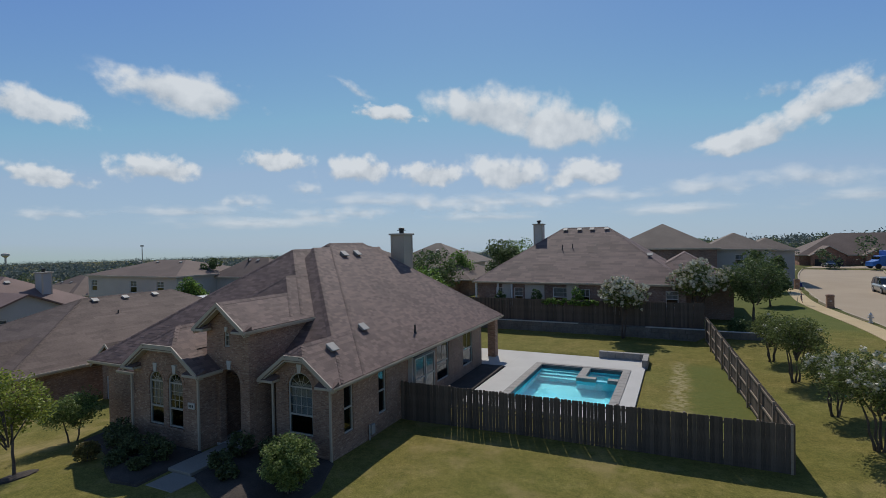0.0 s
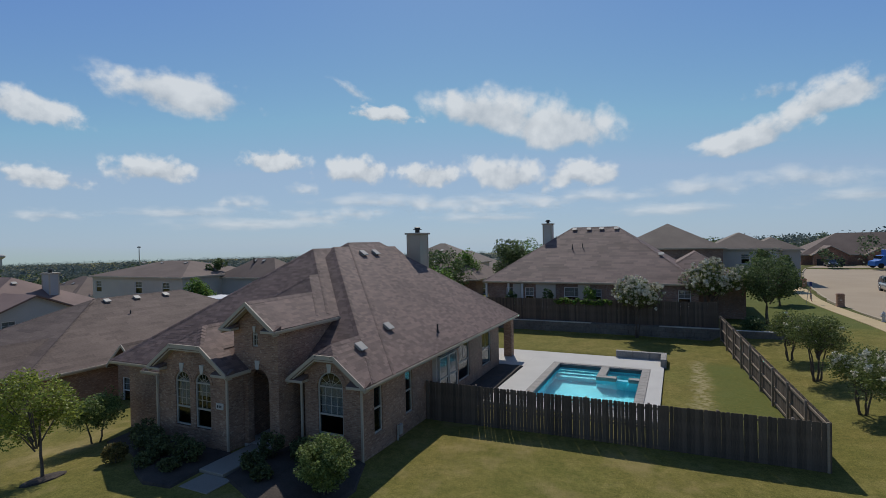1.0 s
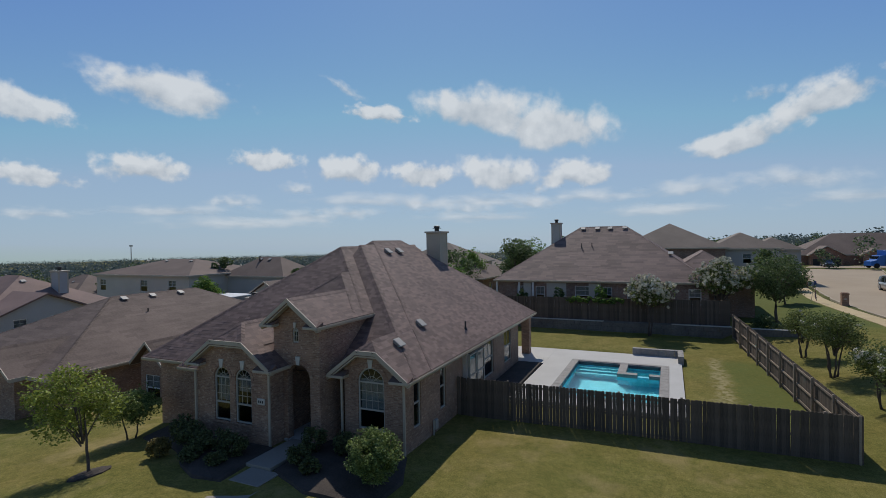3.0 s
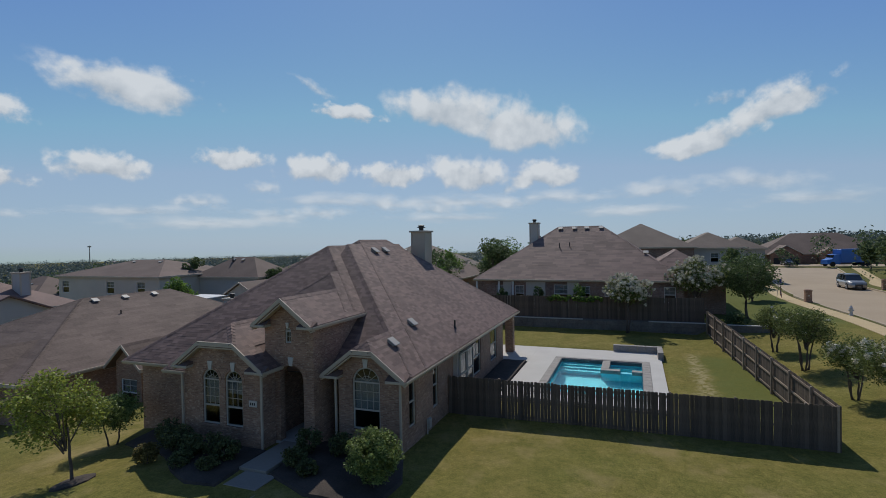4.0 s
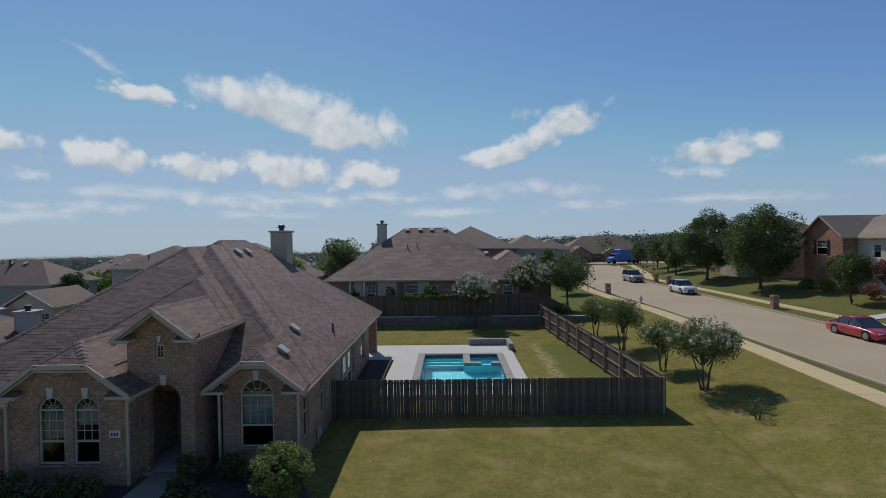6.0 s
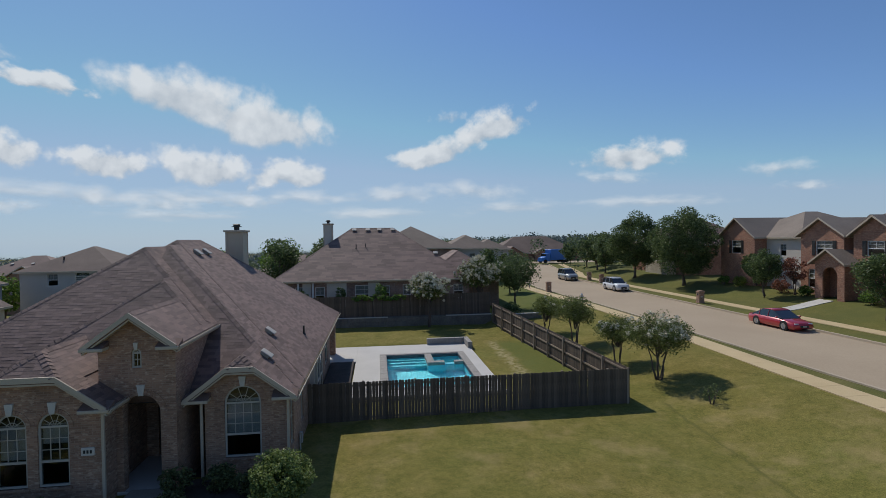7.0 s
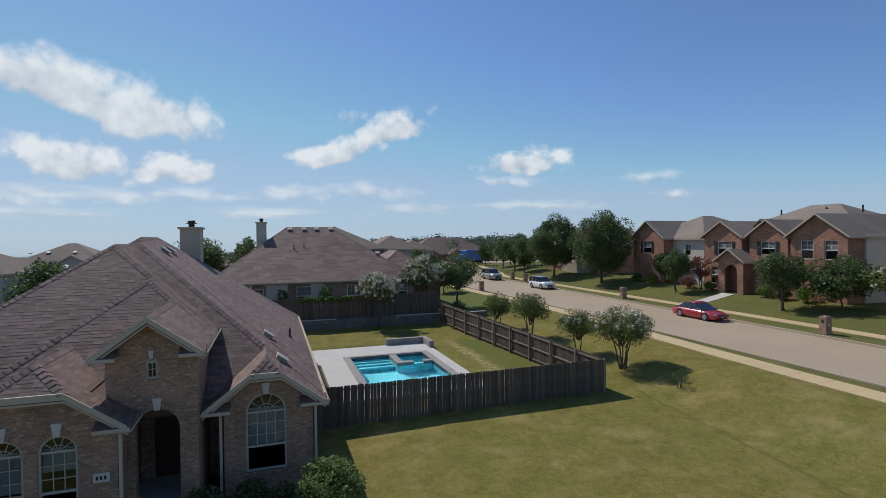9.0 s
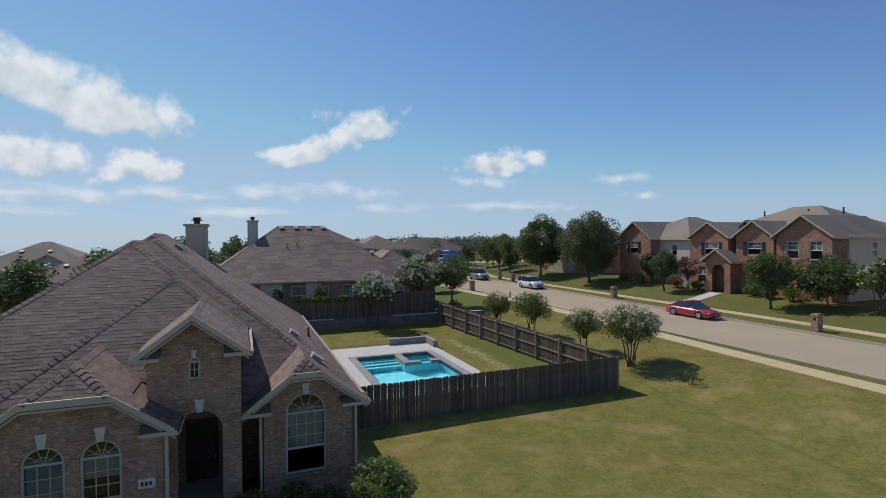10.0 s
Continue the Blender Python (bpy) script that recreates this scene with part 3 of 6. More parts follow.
def strip(name, xs_of_y, ys, z_of, thick, material, label, category, parent=None):
    """A band of paving along the street, from x0 to x1 at each y, as a slab."""
    bm = bmesh.new()
    rows = []
    for y in ys:
        x0, x1 = xs_of_y(y)
        z0, z1 = z_of(x0, y), z_of(x1, y)
        rows.append([bm.verts.new(q) for q in ((x0, y, z0), (x1, y, z1), (x1, y, z1 - thick), (x0, y, z0 - thick))])
    for a, b in zip(rows, rows[1:]):
        for i in range(4):
            j = (i + 1) % 4
            bm.faces.new((a[i], a[j], b[j], b[i]))
    bm.faces.new(rows[0])
    bm.faces.new(rows[-1][::-1])
    return tagged(part(name, bm, material, parent), label, category, kind="structure")


STREET_Y = [-30 + 3 * i for i in range(54)]
road = strip("road", lambda y: (ROAD_W + bend_w(y), ROAD_E + bend_e(y)), STREET_Y, lambda x, y: street_z(x, y) - 0.02 * abs(x - 20.8) / 4.7, 0.25, ROADMAT, "pale tan concrete residential street with joints", "road")
strip("kerb", lambda y: (ROAD_W + bend_w(y) - 0.2, ROAD_W + bend_w(y)), STREET_Y, lambda x, y: street_z(x, y) + 0.13, 0.4, KERBMAT, "low concrete kerb beside the street", "kerb")
strip("kerb", lambda y: (ROAD_E + bend_e(y), ROAD_E + bend_e(y) + 0.2), STREET_Y, lambda x, y: street_z(x, y) + 0.13, 0.4, KERBMAT, "low concrete kerb beside the street", "kerb")
# cross street at the far end
bm = bmesh.new()
bend = [(24.9, 129), (37.7, 129), (60, 130), (110, 134), (110, 144), (60, 140), (36, 138.5), (28.9, 139.4)]
vs = [bm.verts.new((x, y, ground_z(x, y) + 0.03)) for x, y in bend]
low = [bm.verts.new((x, y, ground_z(x, y) - 0.8)) for x, y in bend]
bm.faces.new(vs)
for i in range(len(vs)):
    j = (i + 1) % len(vs)
    bm.faces.new((vs[i], low[i], low[j], vs[j]))
tagged(part("road_bend", bm, ROADMAT, None), "pale concrete street curving away", "road", kind="structure")


def walk_x(y):
    return 13.05 + 0.75 * smooth(14, 40, y) - 0.1 * smooth(42, 60, y) + bend_w(y)


def slabs(name, x_of, width, y0, y1, step, lift, label):
    """A pavement whose slabs are pieces of their own."""
    e = thing(name, 0, 0, 0, 0, label, "sidewalk", kind="structure")
    y = y0
    while y < y1:
        bm = bmesh.new()
        pts = [(x_of(y) + 0.006, y + 0.008), (x_of(y) + width - 0.006, y + 0.008), (x_of(y + step) + width - 0.006, y + step - 0.008), (x_of(y + step) + 0.006, y + step - 0.008)]
        t = [bm.verts.new((px, py, ground_z(px, py) + lift)) for px, py in pts]
        b = [bm.verts.new((v.co.x, v.co.y, v.co.z - 0.2)) for v in t]
        bm.faces.new(t)
        for i in range(4):
            bm.faces.new((t[i], b[i], b[(i + 1) % 4], t[(i + 1) % 4]))
        part("slab", bm, WALKWAY, e)
        y += step
    return e


slabs("pavement", walk_x, 1.5, 4.0, 124.0, 1.5, 0.045, "tan concrete sidewalk slabs between lawn and verge")
slabs("pavement", lambda y: 27.5 + 0.4 * math.sin(y * 0.06) + bend_e(y), 1.45, 4.0, 122.0, 1.5, 0.045, "pale concrete sidewalk slabs across the street")


# ---- windows and walls ----
def window(house, m, w, h, arch=False, cols=2, rows=3, frame_mat=None, head=0.5, blind=0.45, shutters=None, sash=True):
    """A window in a frame m whose origin is the foot of the opening's left side; returns its hole."""
    fm = frame_mat or WHITE
    rise = w / 2 if arch else 0.0
    loop = arch_loop(0, w, 0, h) if arch else rect_loop(0, w, 0, h)
    t = 0.06
    inner = arch_loop(t, w - t, t, h - t) if arch else rect_loop(t, w - t, t, h - t)
    fr = part("window_frame", plate(loop, [inner], m @ Matrix.Translation((0, 0, -0.05)), 0.09), fm, house, in_world=True)
    spring = h - rise
    mid = spring * head
    bm = bmesh.new()
    if sash:
        box(t, mid - 0.035, -0.13, w - t, mid + 0.035, -0.055, bm=bm, m=m)
    if arch:
        box(t, spring - 0.03, -0.13, w - t, spring + 0.03, -0.06, bm=bm, m=m)
        for a in (36, 72, 108, 144):
            r = w / 2 - t
            p0, p1 = m @ Vector((w / 2, spring, -0.09)), m @ Vector((w / 2 + r * math.cos(radians(a)), spring + r * math.sin(radians(a)), -0.09))
            tube(p0, p1, 0.012, seg=6, bm=bm)
        for i in range(8):
            a0, a1 = radians(22.5 * i), radians(22.5 * (i + 1))
            r = (w / 2 - t) * 0.45
            tube(m @ Vector((w / 2 + r * math.cos(a0), spring + r * math.sin(a0), -0.09)), m @ Vector((w / 2 + r * math.cos(a1), spring + r * math.sin(a1), -0.09)), 0.011, seg=6, bm=bm)
    v0 = mid if sash else t
    for i in range(1, cols):
        u = t + (w - 2 * t) * i / cols
        box(u - 0.011, v0, -0.1, u + 0.011, spring, -0.075, bm=bm, m=m)
    for j in range(1, rows):
        v = v0 + (spring - v0) * j / rows
        box(t, v - 0.011, -0.101, w - t, v + 0.011, -0.074, bm=bm, m=m)
    part("muntin_grid", bm, fm, fr, in_world=True)
    pane = part("pane", plate(inner, [], m @ Matrix.Translation((0, 0, -0.085)), 0.006), GLASS, fr, in_world=True)
    pane.visible_shadow = False
    if blind:
        bl = plate(rect_loop(t, w - t, spring * (1 - blind), h - t - (rise * 0.7 if arch else 0)), [], m @ Matrix.Translation((0, 0, -0.17)), 0.01)
        part("blind", bl, BLIND, fr, "pale window blind", in_world=True)
    if shutters:
        for u in (-0.42, w + 0.04):
            bm = box(u, 0, 0.01, u + 0.38, h, 0.05, m=m)
            for j in range(8):
                v = 0.12 + (h - 0.24) * j / 8
                box(u + 0.05, v, 0.045, u + 0.33, v + (h - 0.24) / 11, 0.06, bm=bm, m=m)
            part("shutter", bm, shutters, house, "dark louvred shutter", in_world=True)
    return loop


def shifted(loop, du, dv):
    return [(u + du, v + dv) for u, v in loop]


def house_wall(house, side, a, b, at, z0, tops, material, openings=(), thick=0.22, name="wall"):
    """A wall from a to b along the side's u axis, at the given place across, with its top line (u, z) and openings."""
    m = {"S": facing("S", 0, at, 0), "N": facing("N", 0, at, 0), "E": facing("E", at, 0, 0), "W": facing("W", at, 0, 0)}[side]
    outline = [(a, z0), (b, z0)] + [(u, v) for u, v in reversed(tops)]
    return part(name, plate(outline, openings, m, thick), material, house, in_world=True)


def top_line(w, side, at, a, b, drop=0.12, n=40):
    """The line along which a wall meets the underside of its roof."""
    sgn = 1 if side in "SE" else -1
    pts = []
    for i in range(n + 1):
        u = a + (b - a) * i / n
        x, y = (sgn * u, at) if side in "SN" else (at, sgn * u)
        pts.append((u, roof_z(w, x, y) - drop))
    out = [pts[0]]
    for i in range(1, n):
        if abs((pts[i + 1][1] - pts[i][1]) - (pts[i][1] - pts[i - 1][1])) > 1e-5:
            out.append(pts[i])
    return out + [pts[-1]]


def gutter(house, p0, p1, out, label="cream painted gutter"):
    """An eave gutter from p0 to p1, hanging on the side out."""
    a, b = Vector(p0), Vector(p1)
    u = (b - a).normalized()
    o = Vector(out)
    prof = [(0, 0), (0, -0.13), (0.075, -0.13), (0.12, -0.05), (0.12, 0.01), (0.105, 0.01), (0.10, -0.04), (0.02, -0.11), (0.015, 0)]
    bm = bmesh.new()
    r0 = [bm.verts.new(a + o * q + Vector((0, 0, v))) for q, v in prof]
    r1 = [bm.verts.new(b + o * q + Vector((0, 0, v))) for q, v in prof]
    n = len(prof)
    for i in range(n):
        j = (i + 1) % n
        bm.faces.new((r0[i], r0[j], r1[j], r1[i]))
    bm.faces.new(r0)
    bm.faces.new(r1[::-1])
    return part("gutter", bm, TRIM, house, label, in_world=True)


def board(house, p0, p1, depth, thick, out, name="rake_board", material=None):
    """A trim board whose top edge runs from p0 to p1."""
    a, b = Vector(p0), Vector(p1)
    o = Vector(out) * thick
    d = Vector((0, 0, -depth))
    bm = bmesh.new()
    q = [bm.verts.new(v) for v in (a, b, b + d, a + d, a + o, b + o, b + d + o, a + d + o)]
    for f in ((0, 1, 2, 3), (7, 6, 5, 4), (0, 4, 5, 1), (1, 5, 6, 2), (2, 6, 7, 3), (3, 7, 4, 0)):
        bm.faces.new([q[i] for i in f])
    return part(name, bm, material or TRIM, house, in_world=True)


def downspout(house, x, y, z1, z0, kick=(0, -0.25)):
    bm = bmesh.new()
    box(x - 0.04, y - 0.035, z0 + 0.15, x + 0.04, y + 0.035, z1, bm=bm)
    tube((x, y, z0 + 0.18), (x + kick[0], y + kick[1], z0 + 0.05), 0.045, seg=8, bm=bm)
    return part("downspout", bm, TRIM, house, "cream downspout on the brick corner", in_world=True)


def roof_vent(house, w, side, s, t):
    """A square metal vent on a slope."""
    for sd, ze, p, poly in roof_faces(w):
        if sd == side:
            m = slope_frame(w, sd, ze, p) @ Matrix.Translation((s, t, 0))
            bm = box(-0.17, -0.17, 0.0, 0.17, 0.17, 0.10, bm=None, m=m)
            box(-0.24, -0.26, 0.10, 0.24, 0.2, 0.15, 0.02, bm=bm, m=m)
            part("roof_vent", bm, METAL, house, "weathered metal roof vent", in_world=True)
            return


def pipe_vent(house, x, y, z, h=0.45, r=0.045):
    bm = tube((x, y, z - 0.2), (x, y, z + h), r, seg=10)
    tube((x, y, z - 0.05), (x, y, z + 0.08), r * 2.4, r * 1.1, 10, bm=bm)
    part("vent_pipe", bm, METAL_DARK, house, in_world=True)


def chimney(house, x, y, z0, z1, w, d, material=None):
    ch = part("chimney", box(x - w / 2, y - d / 2, z0, x + w / 2, y + d / 2, z1 - 0.12), material or SIDING, house, "pale sided chimney", in_world=True)
    bm = bmesh.new()
    for sx in (-1, 1):
        for sy in (-1, 1):
            box(x + sx * (w / 2 - 0.04) - 0.06, y + sy * (d / 2 - 0.04) - 0.06, z0, x + sx * (w / 2 - 0.04) + 0.06, y + sy * (d / 2 - 0.04) + 0.06, z1 - 0.13, bm=bm)
    part("corner_board", bm, TRIM, ch, in_world=True)
    part("cap", box(x - w / 2 - 0.12, y - d / 2 - 0.12, z1 - 0.12, x + w / 2 + 0.12, y + d / 2 + 0.12, z1, 0.02), TRIM, ch, in_world=True)
    bm = tube((x, y, z1), (x, y, z1 + 0.2), 0.16, seg=14)
    tube((x, y, z1 + 0.2), (x, y, z1 + 0.24), 0.3, seg=14, bm=bm)
    tube((x, y, z1 + 0.24), (x, y, z1 + 0.36), 0.2, 0.2, 14, bm=bm)
    tube((x, y, z1 + 0.36), (x, y, z1 + 0.40), 0.26, 0.1, 14, bm=bm)
    part("flue_cap", bm, METAL_DARK, ch, "dark metal flue cap", in_world=True)


def gable_trim(house, w, side, drop=0.0, ret=0.75):
    """Rake boards, head board and eave returns on a gable that faces south."""
    rect, planes, moved = w
    x0, y0, x1, y1 = rect
    ze = [q for q in planes if q[0] == "W"][0][1]
    pts = top_line(w, "S", y0, x0, x1, 0.0, 200)
    keep = [pts[0]]
    for i in range(1, len(pts) - 1):
        keep.append(pts[i])
    keep.append(pts[-1])
    for a, b in zip(keep, keep[1:]):
        board(house, (a[0], y0, a[1] + 0.02), (b[0], y0, b[1] + 0.02), 0.165, 0.05, (0, -1, 0))
        board(house, (a[0], y0 + 0.002, a[1] - 0.145), (b[0], y0 + 0.002, b[1] - 0.145), 0.09, 0.30, (0, 1, 0), "soffit_board")
    for sx, xa, xb in ((1, x0 - 0.06, x0 + ret), (-1, x1 - ret, x1 + 0.06)):
        bm = box(xa, y0 - 0.06, ze - 0.13, xb, y0 + 0.38, ze - 0.025, 0.015)
        part("eave_return", bm, TRIM, house, in_world=True)
        bm = bmesh.new()
        q = [bm.verts.new(v) for v in ((xa, y0 - 0.05, ze - 0.02), (xb, y0 - 0.05, ze - 0.02), (xb, y0 + 0.36, ze - 0.02), (xa, y0 + 0.36, ze - 0.02), (xa, y0 + 0.36, ze + 0.14), (xb, y0 + 0.36, ze + 0.14))]
        for f in ((0, 1, 5, 4), (1, 2, 5), (0, 4, 3), (3, 4, 5, 2)):
            bm.faces.new([q[i] for i in f])
        part("return_roof", bm, SHINGLE_BASE, house, "shingled top of the eave return", in_world=True)


# ---- the brick house ----
home = thing("brick_house", -17.2, 24.0, 0.0, 0, "single-storey brown brick house with a steep brown shingle roof", "house")
P = 0.752


def ALL_P(ze):
    return [("E", ze, P), ("W", ze, P), ("S", ze, P), ("N", ze, P)]


W0 = wing((-24.21, 17.05, -10.17, 34.5), ALL_P(2.96))
# the front wings share one east slope with the entrance gable, and meet the main south slope in a valley
EAST_LINE = (-24.2, 14.7, -10.8, 30.0)
FRONT_SLOPES = [("E", 2.87, P), ("W", 2.92, P), ("S", 2.92, P)]
W1_LINES = {"E": EAST_LINE, "S": EAST_LINE, "W": EAST_LINE}
W2_LINES = {"E": EAST_LINE, "S": (-20.9, 14.0, -10.8, 24.0), "W": (-20.9, 14.0, -10.8, 24.0)}
W1 = wing((-24.2, 14.7, -16.1, 30.0), FRONT_SLOPES, W1_LINES)
W1B = wing((-16.1, 15.1, -13.85, 30.0), FRONT_SLOPES, W1_LINES)
W2 = wing((-20.9, 14.0, -16.1, 24.0), FRONT_SLOPES, W2_LINES)
W2B = wing((-16.1, 15.1, -13.85, 24.0), FRONT_SLOPES, W2_LINES)
W3 = wing((-16.9, 15.62, -10.17, 26.0), [("E", 2.96, P), ("S", 2.96, P)], {"S": (-16.9, 15.6, -10.17, 26.0)})
WG = wing((-13.77, 15.03, -10.17, 19.0), [("E", 2.96, P), ("W", 2.96, P), ("S", 3.97, P)])
WP = wing((-19.75, 13.45, -15.3, 18.5), [("E", 3.32, 0.72), ("W", 3.32, 0.72), ("S", 4.30, 0.72)])
WT = wing((-16.34, 14.17, -13.59, 19.2), [("E", 4.97, 0.75), ("W", 4.97, 0.75)])
HOME_WINGS = [W0, W1, W1B, W2, W2B, W3, WG, WP, WT]
home_roof = roofs(home, HOME_WINGS, SHINGLE_BASE)
rng = random.Random(7)
home_tabs = list(shingle_tabs(HOME_WINGS, 0.145, 0.3, rng))
near_tabs = [q for q in home_tabs if (q[0] @ Vector((q[1], q[5], 0))).y < 17.5 and abs(q[1] - q[3]) < 1e-6 and abs(q[2] - q[4]) < 1e-6 and q[2] - q[1] > 0.2][:300]
ids = {id(q) for q in near_tabs}
v, f = shingle_mesh([q for q in home_tabs if id(q) not in ids])
tagged(raw("shingles", v, f, SHINGLE, home_roof, in_world=True), "rows of mottled brown asphalt shingles", kind="stuff")

v, f = ridge_caps(HOME_WINGS, rng)
tagged(raw("ridge_cap", v, f, SHINGLE, home_roof, in_world=True), "cap shingles along hips and ridges", kind="stuff")

# interior floor and front porch; dark partitions and ceiling added to keep windows dark
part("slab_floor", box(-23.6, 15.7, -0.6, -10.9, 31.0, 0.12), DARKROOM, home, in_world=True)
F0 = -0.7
part("light_block_partition", box(-23.4, 18.6, 0.12, -13.0, 18.7, 2.75), DARKROOM, home, in_world=True)
part("light_block_partition", box(-12.95, 16.0, 0.12, -12.85, 30.9, 2.75), DARKROOM, home, in_world=True)
part("light_block_ceiling", box(-23.6, 15.7, 2.75, -10.85, 31.0, 2.8), DARKROOM, home, in_world=True)
# right-hand wall with its windows
side_m = facing("E", -10.55, 0, 0)
holes = []
for y0, z0, ww, hh in ((16.25, 0.75, 0.62, 1.95), (18.75, 0.75, 0.62, 1.95), (24.6, 0.62, 1.55, 2.0), (28.2, 0.62, 1.5, 2.0)):
    mm = side_m @ Matrix.Translation((y0, z0, 0))
    holes.append(shifted(window(home, mm, ww, hh, cols=1 if ww < 1 else 2, rows=1, blind=0.0), y0, z0))
house_wall(home, "E", 15.6, 31.3, -10.55, F0, [(15.6, 2.84), (31.3, 2.84)], BRICK, holes)
# shallow box bay beside the patio door
bay = part("bay", box(-10.56, 21.4, 0.35, -10.33, 23.7, 2.72, 0.01), SIDING, home, "white boxed bay with patio doors", in_world=True)
bm_ = facing("E", -10.195, 0, 0)
for yy in (21.5, 22.6):
    window(home, bm_ @ Matrix.Translation((yy, 0.5, 0.05)), 1.0, 2.1, cols=1, rows=1, blind=0)
part("bay_roof", box(-10.6, 21.3, 2.72, -10.12, 23.8, 2.80), METAL_DARK, home, in_world=True)
# small gable with the single arched window
gm = facing("S", 0, 15.38, 0)
gh = [shifted(window(home, gm @ Matrix.Translation((-12.57, 0.84, 0)), 1.2, 2.44, True, 4, 3, head=0.42, blind=0.62), -12.57, 0.84)]
house_wall(home, "S", -13.2, -10.55, 15.38, F0, top_line(WG, "S", 15.38, -13.2, -10.55), BRICK, gh)
house_wall(home, "W", -17.2, -15.6, -13.2, F0, [(-17.2, 2.9), (-15.6, 2.9)], BRICK)
house_wall(home, "S", -13.8, -13.2, 17.2, F0, [(-13.8, 3.2), (-13.2, 3.2)], BRICK)
# entrance tower with the arch
tm = facing("S", 0, 14.6, 0)
th = [arch_loop(-15.4, -14.28, F0 + 0.02, 3.34), shifted(window(home, tm @ Matrix.Translation((-15.11, 4.2, 0)), 0.3, 0.62, True, 2, 2, blind=0, sash=False), -15.11, 4.2)]
house_wall(home, "S", -16.08, -13.8, 14.6, F0, top_line(WT, "S", 14.6, -16.08, -13.8), BRICK, th, 0.3)
house_wall(home, "E", 14.9, 19.6, -13.8, F0, [(14.9, 5.0), (19.6, 5.0)], BRICK)
house_wall(home, "W", -19.6, -14.9, -16.08, F0, [(-19.6, 5.0), (-14.9, 5.0)], BRICK)
part("porch_floor", box(-15.85, 14.56, -0.5, -14.1, 17.5, 0.3, 0.01), CONCRETE, home, in_world=True)
door_wall = house_wall(home, "S", -15.86, -14.12, 17.3, -0.1, [(-15.86, 3.4), (-14.12, 3.4)], BRICK, [rect_loop(-15.45, -14.5, -0.05, 2.3)])
dm = facing("S", 0, 17.36, 0)
door = part("front_door", plate(rect_loop(-15.44, -14.51, -0.04, 2.29), [], dm, 0.05), plain("dark_stained_door", (0.05, 0.028, 0.018), 0.45), home, "dark stained wooden front door", in_world=True)
bm = bmesh.new()
for u in (-15.34, -14.94):
    for v0, v1 in ((0.1, 0.9), (1.05, 2.1)):
        box(u, v0, 0.0, u + 0.33, v1, 0.02, 0.01, bm=bm, m=dm)
part("door_panel", bm, door.data.materials[0], door, in_world=True)
part("door_handle", tube(dm @ Vector((-14.6, 0.95, 0.05)), dm @ Vector((-14.6, 1.1, 0.05)), 0.02), METAL, door, in_world=True)
# pair of arched windows under the wide clipped gable
pm = facing("S", 0, 13.75, 0)
ph = []
for u in (-18.5, -17.35):
    ph.append(shifted(window(home, pm @ Matrix.Translation((u, 0.98, 0)), 0.86, 2.2, True, 3, 3, head=0.42, blind=0.55 if u < -18 else 0.3), u, 0.98))
house_wall(home, "S", -19.45, -15.6, 13.75, F0, top_line(WP, "S", 13.75, -19.45, -15.6), BRICK, ph)
house_wall(home, "E", 13.97, 14.58, -15.6, F0, [(13.97, 3.3), (14.58, 3.3)], BRICK)
house_wall(home, "W", -15.22, -13.97, -19.45, F0, [(-15.22, 3.2), (-13.97, 3.2)], BRICK)
# left bedroom
lm = facing("S", 0, 15.0, 0)
lh = [shifted(window(home, lm @ Matrix.Translation((-20.55, 0.75, 0)), 0.6, 1.9, cols=1, rows=1, blind=0.0), -20.55, 0.75)]
house_wall(home, "S", -21.4, -19.47, 15.0, F0 - 0.3, [(-21.4, 2.9), (-19.45, 2.9)], BRICK, lh)
house_wall(home, "S", -23.85, -21.4, 15.35, F0 - 0.4, [(-23.85, 2.8), (-21.4, 2.8)], BRICK)
house_wall(home, "W", -34.1, -15.57, -23.85, F0 - 0.4, [(-34.1, 2.8), (-15.57, 2.8)], BRICK)
house_wall(home, "N", 10.56, 14.5, 31.28, F0, [(10.56, 2.84), (14.5, 2.84)], BRICK)
house_wall(home, "N", 14.5, 23.6, 34.1, F0, [(14.5, 2.84), (23.6, 2.84)], BRICK)
part("porch_post", box(-10.95, 33.6, -0.3, -10.4, 34.15, 2.82), BRICK, home, "brick patio post", in_world=True)
part("soffit", box(-24.1, 31.2, 2.72, -10.27, 34.4, 2.78), TRIM, home, in_world=True)
# keystones
for mm, u, z in ((gm, -11.97, 3.28), (tm, -14.84, 3.34), (pm, -18.07, 3.18), (pm, -16.92, 3.18), (tm, -14.96, 4.82)):
    s = 0.6 if z > 4 else 1.0
    kb = prism([(u - 0.07 * s, z - 0.02), (u + 0.07 * s, z - 0.02), (u + 0.12 * s, z + 0.32 * s), (u - 0.12 * s, z + 0.32 * s)], mm @ Matrix.Translation((0, 0, 0.05)), 0.1)
    part("keystone", kb, CAST, home, "pale cast-stone keystone", in_world=True)


def arch_bricks(mm, u0, u1, v1, n, wide=0.2):
    """A ring of bricks on end round an arched head."""
    r, c = (u1 - u0) / 2, (u0 + u1) / 2
    bm = bmesh.new()
    for i in range(n):
        a0, a1 = math.pi * (i + 0.06) / n, math.pi * (i + 0.94) / n
        pts = [(c + q * math.cos(a), v1 - r + q * math.sin(a)) for q, a in ((r + 0.01, a0), (r + wide, a0), (r + wide, a1), (r + 0.01, a1))]
        prism(pts, mm @ Matrix.Translation((0, 0, 0.02)), 0.05, bm)
    part("arch_bricks", bm, BRICK, home, "brick soldier arch", in_world=True)


